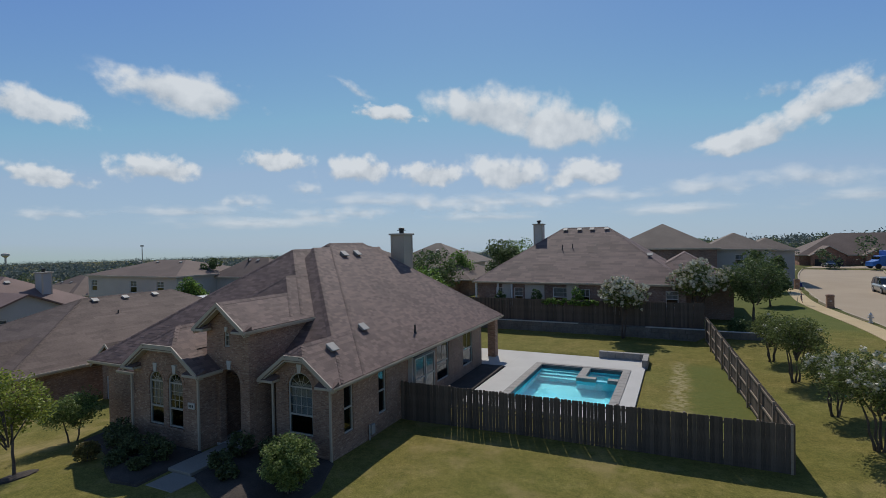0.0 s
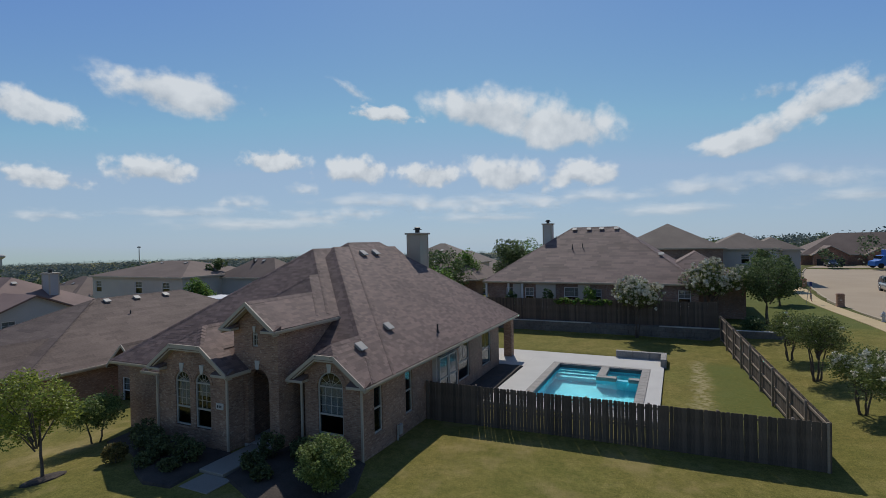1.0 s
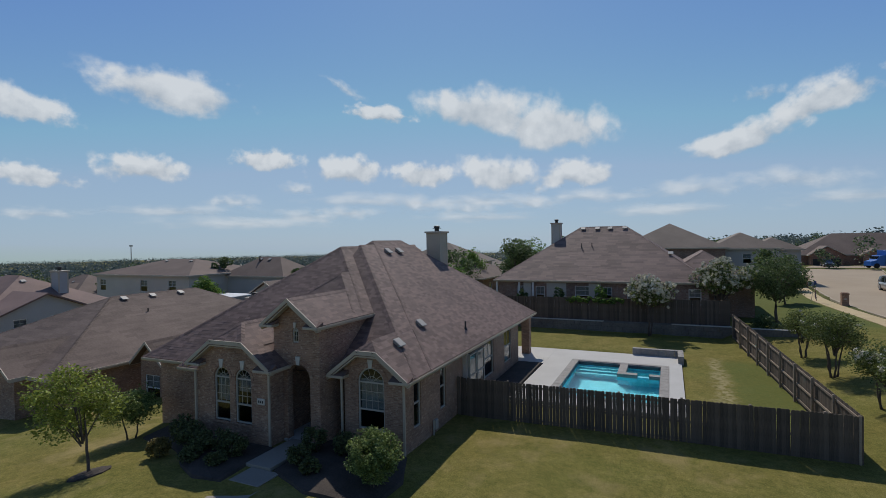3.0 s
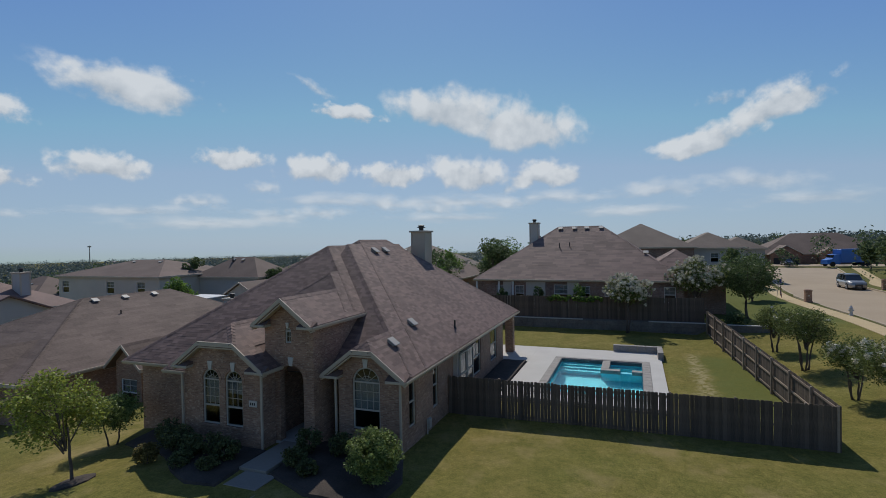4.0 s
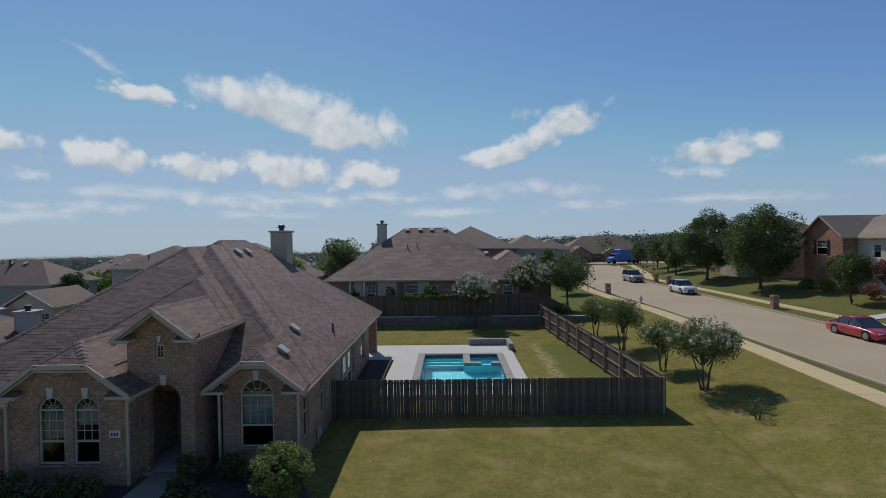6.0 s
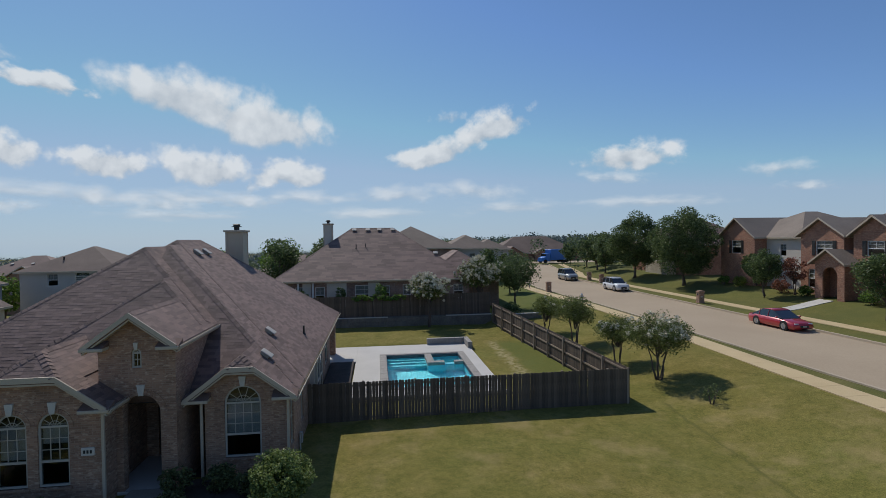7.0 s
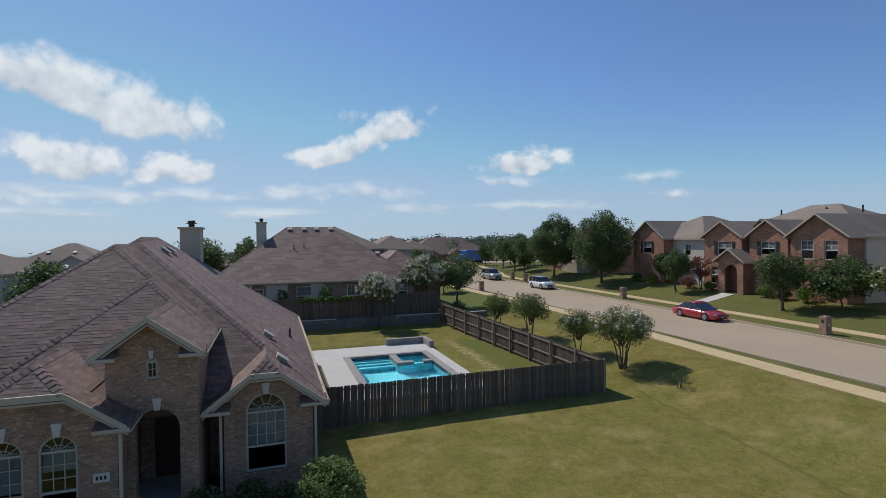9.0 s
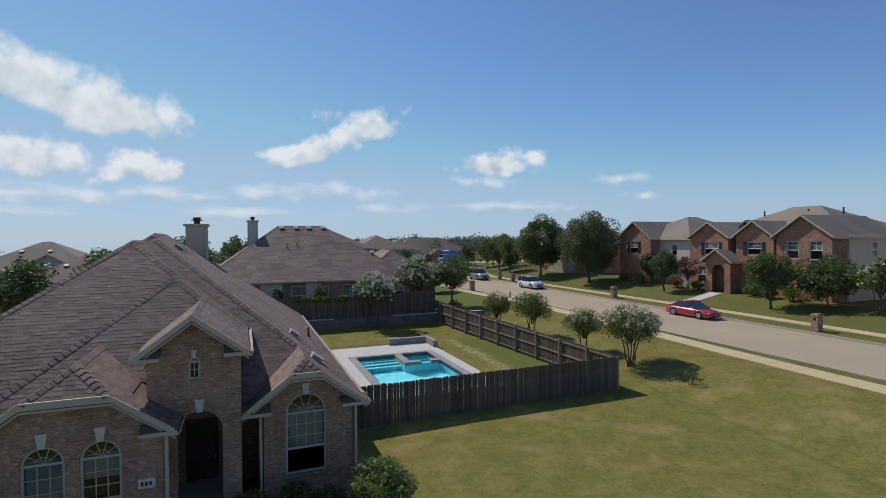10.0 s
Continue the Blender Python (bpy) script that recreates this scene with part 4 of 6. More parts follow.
arch_bricks(gm, -12.57, -11.37, 3.28, 22)
arch_bricks(tm, -15.4, -14.28, 3.34, 22)
arch_bricks(pm, -18.5, -17.64, 3.18, 18, 0.135)
arch_bricks(pm, -17.35, -16.49, 3.18, 18, 0.135)
for mm, u, w in ((gm, -12.57, 1.2), (pm, -18.5, 0.86), (pm, -17.35, 0.86)):
    part("window_sill", box(u - 0.06, (0.84 if w > 1 else 0.98) - 0.08, -0.05, u + w + 0.06, (0.84 if w > 1 else 0.98), 0.06, m=mm), BRICK, home, in_world=True)
# number plaque, with plain bars
plq = part("plaque", box(-16.16, 1.86, 0.0, -15.78, 2.1, 0.05, 0.01, m=pm), CAST, home, "pale stone house-number plaque", in_world=True)
bm = bmesh.new()
for u in (-16.09, -16.0, -15.91):
    box(u, 1.93, 0.045, u + 0.055, 2.03, 0.056, bm=bm, m=pm)
part("plaque_bars", bm, METAL_DARK, plq, in_world=True)
# trim
for w in (WG, WP, WT):
    gable_trim(home, w, "S", ret=0.78 if w is not WT else 0.62)
gutter(home, (-10.17, 15.0, 2.93), (-10.17, 34.5, 2.93), (1, 0, 0))
gutter(home, (-24.2, 14.7, 2.89), (-20.9, 14.7, 2.89), (0, -1, 0))
gutter(home, (-20.9, 14.0, 2.89), (-19.7, 14.0, 2.89), (0, -1, 0))
gutter(home, (-15.3, 13.45, 3.29), (-15.3, 14.6, 3.29), (1, 0, 0))
gutter(home, (-13.59, 14.15, 4.94), (-13.59, 18.3, 4.94), (1, 0, 0))
board(home, (-10.17, 34.5, 2.95), (-24.2, 34.5, 2.95), 0.2, 0.04, (0, 1, 0), "fascia")
downspout(home, -10.47, 15.30, 2.8, -0.25, (0.05, -0.3))
downspout(home, -15.52, 13.68, 3.15, -0.25)
downspout(home, -13.28, 15.30, 2.8, -0.25)
downspout(home, -19.5, 13.68, 2.9, -0.4)
for s, t in ((-0.3, 1.69), (2.6, 2.25)):
    roof_vent(home, W0, "E", s, t)
chimney(home, -16.05, 30.6, 4.5, 8.85, 1.0, 1.2, TRIM)
roof_vent(home, W0, "E", 7.2, 7.7)
roof_vent(home, W0, "E", 8.5, 7.7)
pipe_vent(home, -11.0, 23.0, 3.6, 0.4)


# ---- yard: paving, pool, fences ----
deck = thing("pool_deck", -4.7, 30.0, 0.1, 0, "pale broom-finished concrete pool deck", "deck", kind="structure")
POOL = (-6.95, 25.0, -1.75, 32.7)
DZ = 0.1
up = Matrix.Translation((0, 0, DZ))
part("slab", plate(rect_loop(DECK[0], DECK[2], DECK[1], DECK[3]), [rect_loop(POOL[0], POOL[2], POOL[1], POOL[3])], up, 0.6), CONCRETE, deck, in_world=True)
part("patio_slab", box(-15.5, 31.35, -0.45, DECK[0] - 0.006, 36.0, DZ), CONCRETE, deck, in_world=True)
pool = thing("swimming_pool", -4.35, 29.0, DZ, 0, "turquoise swimming pool with a raised spa and grey coping", "pool")
x0, y0, x1, y1 = POOL
part("basin", box(x0 + 0.004, y0 + 0.004, -1.75, x1 - 0.004, y1 - 0.004, -1.6), PLASTER, pool, in_world=True)
for nm, b in (("pool_wall", (x0, y0, x0 + 0.12, y1)), ("pool_wall", (x1 - 0.12, y0, x1, y1)), ("pool_wall", (x0 + 0.12, y0, x1 - 0.12, y0 + 0.12)), ("pool_wall", (x0 + 0.12, y1 - 0.12, x1 - 0.12, y1))):
    part(nm, box(b[0], b[1], -1.6, b[2], b[3], -0.16), PLASTER, pool, in_world=True)
    part("tile_band", box(b[0] - 0.003, b[1] - 0.003, -0.16, b[2] + 0.003, b[3] + 0.003, DZ - 0.002), TILE, pool, in_world=True)
for k in range(3):
    part("step", box(x0 + 0.12, y1 - 0.12 - 0.5 * (k + 1), -1.6, -4.2, y1 - 0.12 - 0.5 * k, -0.32 - 0.26 * k, 0.02), PLASTER, pool, in_world=True)
part("water", box(x0 + 0.05, y0 + 0.05, -1.68, x1 - 0.05, y1 - 0.05, -0.07), WATER, pool, "clear rippled water", in_world=True).visible_shadow = False
# coping stones round the edge
n = 13
for i in range(n):
    ya, yb = y0 + (y1 - y0) * i / n, y0 + (y1 - y0) * (i + 1) / n
    part("coping_stone", box(x0 - 0.36, ya + 0.006, DZ - 0.03, x0 + 0.1, yb - 0.006, DZ + 0.045, 0.012), COPING, pool, in_world=True)
    part("coping_stone", box(x1 - 0.1, ya + 0.006, DZ - 0.03, x1 + 0.36, yb - 0.006, DZ + 0.045, 0.012), COPING, pool, in_world=True)
for i in range(10):
    xa, xb = x0 - 0.36 + (x1 - x0 + 0.72) * i / 10, x0 - 0.36 + (x1 - x0 + 0.72) * (i + 1) / 10
    part("coping_stone", box(xa + 0.006, y1, DZ - 0.03, xb - 0.006, y1 + 0.36, DZ + 0.045, 0.012), COPING, pool, in_world=True)
    part("coping_stone", box(xa + 0.006, y0 - 0.36, DZ - 0.03, xb - 0.006, y0, DZ + 0.045, 0.012), COPING, pool, in_world=True)
# spa in the far corner
sx0, sy0 = -4.2, 30.2
spa = part("spa", box(sx0, sy0, -1.6, sx0 + 0.42, y1, -0.1), PLASTER, pool, "square spa with grey stone rim", in_world=True)
part("spa_wall", box(sx0 + 0.42, sy0, -1.6, -3.1, sy0 + 0.42, -0.1), PLASTER, spa, in_world=True)
part("spa_wall", box(-2.45, sy0, -1.6, x1 - 0.13, sy0 + 0.42, -0.1), PLASTER, spa, in_world=True)
for b in ((sx0 - 0.03, sy0 + 0.45, sx0 + 0.45, y1 - 0.01), (sx0 - 0.03, sy0 - 0.03, -3.1, sy0 + 0.448), (-2.45, sy0 - 0.03, x1 - 0.11, sy0 + 0.448)):
    part("spa_rim", box(b[0], b[1], -0.1, b[2], b[3], 0.13, 0.012), COPING, spa, "grey stone rim", in_world=True)
part("spill_edge", box(-3.1, sy0 + 0.05, -1.6, -2.45, sy0 + 0.38, -0.02), PLASTER, spa, in_world=True)
part("spa_bench", box(sx0 + 0.42, y1 - 0.6, -1.6, x1 - 0.12, y1 - 0.12, -0.5), PLASTER, spa, in_world=True)
# low raised wall behind the spa
water_wall = thing("low_stone_wall", -1.9, 36.1, 0, 0, "low grey stone feature wall at the deck's corner", "wall")
for i in range(6):
    part("stone", box(-3.7 + 0.53 * i, 35.85, -0.2, -3.7 + 0.53 * i + 0.52, 36.2, 0.55, 0.012), COPING, water_wall, in_world=True)
for i in range(3):
    part("stone", box(-0.86, 34.1 + 0.58 * i, -0.2, -0.52, 34.1 + 0.58 * i + 0.57, 0.55, 0.012), COPING, water_wall, in_world=True)
# mulch beds
def bed(name, pts, lift, label):
    bm = bmesh.new()
    c = Vector((sum(p[0] for p in pts) / len(pts), sum(p[1] for p in pts) / len(pts), 0))
    ring = []
    for (ax, ay), (bx, by) in zip(pts, pts[1:] + pts[:1]):
        for k in range(4):
            ring.append((ax + (bx - ax) * k / 4, ay + (by - ay) * k / 4))
    rows = []
    for q, h in ((1.0, -0.05), (0.96, lift), (0.6, lift + 0.05), (0.25, lift + 0.06)):
        row = []
        for px, py in ring:
            x, y = c.x + q * (px - c.x), c.y + q * (py - c.y)
            row.append(bm.verts.new((x, y, ground_z(x, y) + h + 0.03 * noise.noise((x * 3, y * 3, 1)))))
        rows.append(row)
    for a, b in zip(rows, rows[1:]):
        for i in range(len(ring)):
            j = (i + 1) % len(ring)
            bm.faces.new((a[i], a[j], b[j], b[i]))
    bm.faces.new(rows[-1])
    return tagged(part(name, bm, MULCH, None), label, "mulch bed", kind="structure")


bed("mulch_bed", [(-10.5, 21.2), (-8.95, 21.2), (-8.95, 31.3), (-10.5, 31.3)], 0.10, "dark mulch bed between house and pool deck")
bed("mulch_bed", [(-19.5, 14.9), (-23.0, 15.2), (-22.6, 13.4), (-20.4, 12.7), (-18.6, 12.0), (-17.4, 11.2), (-16.2, 10.7), (-14.95, 10.8), (-15.25, 13.7), (-19.4, 13.7)], 0.08, "dark mulch bed below the paired windows")
bed("mulch_bed", [(-14.2, 15.3), (-14.0, 12.1), (-12.0, 11.3), (-9.7, 11.8), (-9.6, 13.6), (-10.4, 15.4)], 0.08, "dark mulch bed below the single arched window")

# front path and steps
path = thing("front_path", -14.9, 11, -0.2, 0, "pale concrete front path with steps", "path", kind="structure")
for ya, yb, h, xa, xb in ((12.1, 14.55, 0.36, -15.2, -14.05), (11.05, 12.1, 0.27, -14.9, -13.6), (9.9, 11.05, 0.24, -14.7, -13.4), (8.7, 9.9, 0.235, -14.55, -13.25), (7.5, 8.7, 0.23, -14.4, -13.1)):
    part("slab", box(xa, ya + 0.008, h - 0.5, xb, yb - 0.008, h, 0.012), PATHMAT, path, in_world=True)


# fences
def picket_mesh(w, h, t, seed):
    r = random.Random(seed)
    bm = bmesh.new()
    c = 0.028
    a, b = r.uniform(-0.004, 0.004), r.uniform(-0.006, 0.006)
    pts = [(-w / 2, 0), (w / 2, 0), (w / 2 + a, h - c), (w / 2 - c + a, h + b), (-w / 2 + c + a, h + b), (-w / 2 + a, h - c)]
    m = Matrix.Rotation(math.pi / 2, 4, "X")
    prism(pts, m @ Matrix.Translation((0, 0, t / 2)), t, bm)
    me = bpy.data.meshes.new("picket")
    bmesh.ops.recalc_face_normals(bm, faces=bm.faces)
    bm.to_mesh(me)
    bm.free()
    me.materials.append(WOOD_FENCE)
    return me


PICKETS = [picket_mesh(0.1455, 1.83, 0.018, k) for k in range(5)]


def fence(name, a, b, za, zb, ha, hb, label, rails_side, pitch=0.147, posts=2.4, gaps=()):
    """A picket fence from a to b; rails_side is +1 or -1: the side on which the rails run."""
    a, b = Vector(a), Vector(b)
    d = b - a
    L = d.length
    u = d / L
    nrm = Vector((-u.y, u.x)) * rails_side
    ang = math.atan2(u.y, u.x)
    e = thing(name, a.x, a.y, za, math.degrees(ang), label, "fence")
    r = random.Random(len(name) + int(L * 10))
    n = int(L / pitch)
    for i in range(n):
        s = (i + 0.5) / n
        z, h = za + (zb - za) * s, ha + (hb - ha) * s
        ob = new("picket", PICKETS[r.randrange(5)])
        ob.parent = e
        squeeze = r.uniform(1.0, 1.05)
        if any(g0 < s < g1 for g0, g1 in gaps):
            squeeze = r.choice((0.915, 0.93, 0.945, 0.96, 0.99))
        ob.matrix_basis = Matrix.Translation((s * L, r.uniform(-0.004, 0.004), z - za)) @ Matrix.Rotation(r.gauss(0, 0.006), 4, "Y") @ Matrix.Diagonal((squeeze, 1, (h + r.uniform(-0.012, 0.012)) / 1.83, 1))
    inv = e.matrix_basis.inverted()
    for k in (0.22, 0.92, 1.66):
        bm = bmesh.new()
        p0 = Vector((*(a + nrm * 0.035), za + k * ha / 1.83))
        p1 = Vector((*(b + nrm * 0.035), zb + k * hb / 1.83))
        side = Vector((*nrm, 0)) * 0.02
        hh = Vector((0, 0, 0.045))
        q = [bm.verts.new(inv @ p) for p in (p0 - side - hh, p1 - side - hh, p1 + side - hh, p0 + side - hh, p0 - side + hh, p1 - side + hh, p1 + side + hh, p0 + side + hh)]
        for f in ((0, 1, 2, 3), (7, 6, 5, 4), (0, 4, 5, 1), (1, 5, 6, 2), (2, 6, 7, 3), (3, 7, 4, 0)):
            bm.faces.new([q[j] for j in f])
        part("rail", bm, WOOD_RAIL, e, "weathered fence rail")
    for i in range(int(L / posts) + 1):
        s = min(1.0, i * posts / L)
        p = a + u * (s * L) + nrm * 0.10
        z, h = za + (zb - za) * s, ha + (hb - ha) * s
        bm = box(-0.045, -0.045, -0.35, 0.045, 0.045, h + 0.02, 0.008, m=inv @ Matrix.Translation((p.x, p.y, z)) @ Matrix.Rotation(ang, 4, "Z"))
        part("post", bm, WOOD_RAIL, e)
    return e


FC = (5.0, 21.27)
fence("picket_fence", (-10.5, 20.62), FC, -0.12, -0.22, 1.86, 1.83, "dark weathered cedar picket fence across the front of the yard", 1, gaps=((0.155, 0.205), (0.222, 0.63)))
side = fence("picket_fence", FC, (3.1, 43.35), -0.22, 0.2, 1.83, 2.02, "weathered cedar side fence with rails towards the yard", 1)
part("kickboard", box(0.8, 0.06, -0.02, 5.6, 0.09, 0.12), WOOD_NEW, side, "fresh yellow pine board at the foot")
# back boundary: low stone wall with a fence on it
back_wall = thing("retaining_wall", -8.0, 43.6, 0.0, 0, "dark stone retaining wall with a pale cap", "wall")
rng = random.Random(3)
for row in range(4):
    x = -24.0 + (0.3 if row % 2 else 0)
    while x < 3.0:
        wd = rng.uniform(0.5, 0.75)
        zb = -0.35 + 0.36 * row
        part("stone", box(x, 43.45 + rng.uniform(-0.015, 0.015), zb, min(x + wd - 0.012, 3.05), 43.75, zb + 0.35, 0.015), RETAIN, back_wall, in_world=True)
        x += wd
part("cap", box(-24, 43.42, 1.09, -6.5, 43.78, 1.14, 0.01), CAST, back_wall, "pale cap on the stone wall", in_world=True)
part("cap", box(-1.2, 43.42, 1.09, 3.07, 43.78, 1.14, 0.01), CAST, back_wall, in_world=True)
# dark strip added to hide sunlit grass between wall and fence
part("cover_strip", box(-24, 43.74, 0.9, 3.0, 44.1, 1.12), RETAIN, back_wall, "dark strip added over the sunlit grass behind the wall", in_world=True)
fence("picket_fence", (-24.0, 43.9), (3.0, 43.9), 1.1, 1.12, 1.85, 2.0, "dark weathered fence standing on the retaining wall", 1)

# short retaining wall on the grass verge behind the side fence
low_wall = thing("low_stone_wall", 6, 44, 1.0, 0, "low dark stone edging with a thin pale cap", "wall")
for i in range(9):
    part("stone", box(3.4 + 0.5 * i, 43.6, 0.1, 3.4 + 0.5 * i + 0.49, 43.85, 1.02, 0.012), RETAIN, low_wall, in_world=True)
part("cap", box(3.35, 43.57, 1.025, 7.9, 43.88, 1.075, 0.01), CAST, low_wall, "thin pale cap", in_world=True)


# ---- neighbouring houses ----
def neighbour(name, label, wings, z0, roof_mat, wall_mats, windows=(), inset=0.4, course=None, width=0.9, group="", seed=1):
    """A house from roof wings; each wing has walls on its four sides up to its own roof."""
    r0 = wings[0][0]
    h = thing(name, (r0[0] + r0[2]) / 2, (r0[1] + r0[3]) / 2, z0, 0, label, "house", group)
    roof = roofs(h, wings, roof_mat if not course else SHINGLE_BASE)
    if course:
        v, f = shingle_mesh(shingle_tabs(wings, course, width, random.Random(seed)))
        tagged(raw("shingles", v, f, roof_mat, roof, in_world=True), "rows of asphalt shingles", kind="stuff")
        v, f = ridge_caps(wings, random.Random(seed))
        tagged(raw("ridge_cap", v, f, roof_mat, roof, in_world=True), "cap shingles along the hips", kind="stuff")
    for k, w in enumerate(wings):
        x0, y0, x1, y1 = w[0]
        gap = inset + 0.017 * k
        x0, y0, x1, y1 = x0 + gap, y0 + gap, x1 - gap, y1 - gap
        mat = wall_mats[min(k, len(wall_mats) - 1)]
        for side, a, b, at in (("S", x0, x1, y0), ("E", y0 + 0.2, y1 - 0.2, x1), ("N", -x1, -x0, y1), ("W", -y1 + 0.2, -y0 - 0.2, x0)):
            op = []
            for wk, ws, u, z, ww, hh, *rest in windows:
                if wk == k and ws == side:
                    mm = facing(side, *((0, at, 0) if side in "SN" else (at, 0, 0))) @ Matrix.Translation((u, z, 0))
                    if rest and rest[0] == "opening":
                        op.append(arch_loop(u, u + ww, z, z + hh))
                        continue
                    op.append(shifted(window(h, mm, ww, hh, rest[0] if rest else False, 2, 2, frame_mat=FRAME_WHITE, blind=0.5, shutters=rest[1] if len(rest) > 1 else None), u, z))
            house_wall(h, side, a, b, at, z0, top_line(w, side, at, a, b), mat, op, 0.2)
        for s, ze, p in w[1]:
            gx0, gy0, gx1, gy1 = w[2].get(s, w[0])
            if s == "S":
                board(h, (gx0, gy0, ze + 0.01), (gx1, gy0, ze + 0.01), 0.2, 0.05, (0, -1, 0), "fascia")
            if s == "E":
                board(h, (gx1, gy0, ze + 0.01), (gx1, gy1, ze + 0.01), 0.2, 0.05, (1, 0, 0), "fascia")
            if s == "W":
                board(h, (gx0, gy0, ze + 0.01), (gx0, gy1, ze + 0.01), 0.2, 0.05, (-1, 0, 0), "fascia")
        have = {q[0] for q in w[1]}
        if "S" not in have:
            xm = (w[0][0] + w[0][2]) / 2
            za, zb = roof_z(w, w[0][0], w[0][1]), roof_z(w, xm, w[0][1])
            board(h, (w[0][0], w[0][1], za + 0.02), (xm, w[0][1], zb + 0.02), 0.17, 0.05, (0, -1, 0))
            board(h, (w[0][2], w[0][1], za + 0.02), (xm, w[0][1], zb + 0.02), 0.17, 0.05, (0, -1, 0))
        if "W" not in have:
            ym = (w[0][1] + w[0][3]) / 2
            za, zb = roof_z(w, w[0][0], w[0][1]), roof_z(w, w[0][0], ym)
            board(h, (w[0][0], w[0][1], za + 0.02), (w[0][0], ym, zb + 0.02), 0.17, 0.05, (-1, 0, 0))
            board(h, (w[0][0], w[0][3], za + 0.02), (w[0][0], ym, zb + 0.02), 0.17, 0.05, (-1, 0, 0))
    return h


ALL4 = lambda ze, p: [(s, ze, p) for s in "EWSN"]
# house behind the yard
NB = [wing((-17.6, 47.5, 2.2, 64.5), [("S", 4.2, 0.62), ("N", 4.2, 0.62), ("W", 4.2, 0.71), ("E", 4.2, 0.68)]),
      wing((-2.5, 50.5, 6.0, 63.0), ALL4(4.15, 0.62))]
nb = neighbour("brick_house", "single-storey house with brown shingle roof behind the back fence", NB, 0.9, SHINGLE, [BRICK_DARK, BRICK_DARK],
               [(0, "S", -15.3, 2.0, 0.9, 1.6), (0, "S", -13.4, 2.0, 0.9, 1.6), (0, "S", -9.6, 1.9, 1.9, 1.8), (0, "S", -7.0, 2.2, 0.8, 1.4), (0, "S", -4.9, 1.6, 0.8, 2.1), (0, "S", -4.0, 1.6, 0.8, 2.1), (0, "S", 0.2, 2.2, 1.0, 1.4)], course=0.3, width=0.9, seed=4)
part("siding_bay", box(-12.3, 47.84, 0.9, -10.4, 47.89, 3.95), SIDING, nb, "white siding panel", in_world=True)
part("siding_bay", box(-6.0, 47.84, 0.9, -2.4, 47.885, 1.6), SIDING, nb, in_world=True)
part("siding_bay", box(-14.6, 47.835, 0.9, -13.8, 47.882, 3.95), SIDING, nb, in_world=True)
part("siding_bay", box(-8.3, 47.835, 0.9, -7.2, 47.884, 3.95), SIDING, nb, in_world=True)
for px in (-17.3, -15.0, -13.6):
    part("porch_post", box(px - 0.09, 47.6, 0.9, px + 0.09, 47.78, 4.05, 0.01), FRAME_WHITE, nb, "white porch post", in_world=True)
chimney(nb, -12.75, 55.3, 6.0, 10.0, 0.95, 0.95)
for s in (7.1, 8.6, 9.9, 11.4):
    roof_vent(nb, NB[0], "S", s + 0.6, 9.55)
roof_vent(nb, NB[0], "S", 16.4, 4.6)
pipe_vent(nb, -8.6, 52.6, 7.3)
pipe_vent(nb, -9.6, 52.4, 7.25)
gutter(nb, (-17.6, 47.44, 4.17), (2.2, 47.44, 4.17), (0, -1, 0))
# two-storey house beyond it
B2 = [wing((-9, 82, 6.5, 98), ALL4(6.6, 0.5)), wing((4.0, 84, 13.5, 97), ALL4(6.4, 0.5)), wing((9.5, 86, 16.5, 96), ALL4(6.2, 0.5))]
neighbour("two_storey_house", "grey-roofed two-storey house beyond the back neighbour", B2, 0.5, SHINGLE_GREY, [BRICK_DARK, SIDING_GREY], [(0, "E", 85.0, 4.2, 1.2, 1.5), (1, "S", 8.5, 4.2, 1.1, 1.4)])
# house on the lower lot beside
LB = [wing((-46.0, 14.8, -32.2, 37.0), [("E", 1.0, 0.5), ("W", 1.0, 0.5), ("S", 1.0, 0.43), ("N", 1.0, 0.5)]), wing((-31.6, 19.0, -28.7, 26.0), [("E", 1.05, 0.93), ("W", 1.05, 0.93)]), wing((-38.4, 14.0, -34.2, 20.0), [("E", 1.0, 0.72), ("W", 1.0, 0.72)])]
lb = neighbour("brick_house", "low single-storey brick house on the lower lot", LB, -3.2, SHINGLE_TAN, [BRICK, BRICK], [(1, "S", -30.8, -1.3, 1.3, 1.6)], course=0.3, width=1.2, seed=9)
for s in (8.6, 10.9, 13.4):
    roof_vent(lb, LB[0], "E", s, 7.2)
pipe_vent(lb, -36.8, 24.0, 3.1)
gutter(lb, (-32.2, 14.8, 0.97), (-32.2, 37, 0.97), (1, 0, 0))
# taller house with a sided gable behind it
LG = [wing((-70.0, 22.0, -55.5, 34.0), ALL4(2.4, 0.5)), wing((-62.0, 21.9, -53.0, 30.1), [("N", 2.3, 0.43), ("S", 2.3, 0.43)])]
lg = neighbour("brick_house", "brown-roofed house with a grey-blue sided gable and a chimney", LG, -4.5, SHINGLE, [BRICK, SIDING_GREY], [(1, "E", 23.4, 0.4, 1.1, 1.5), (1, "E", 26.3, 0.4, 1.1, 1.5)])
chimney(lg, -58.4, 29.9, 2.5, 5.8, 1.3, 0.9, SIDING_GREY)
roof_vent(lg, LG[0], "E", 5.6, 5.4)
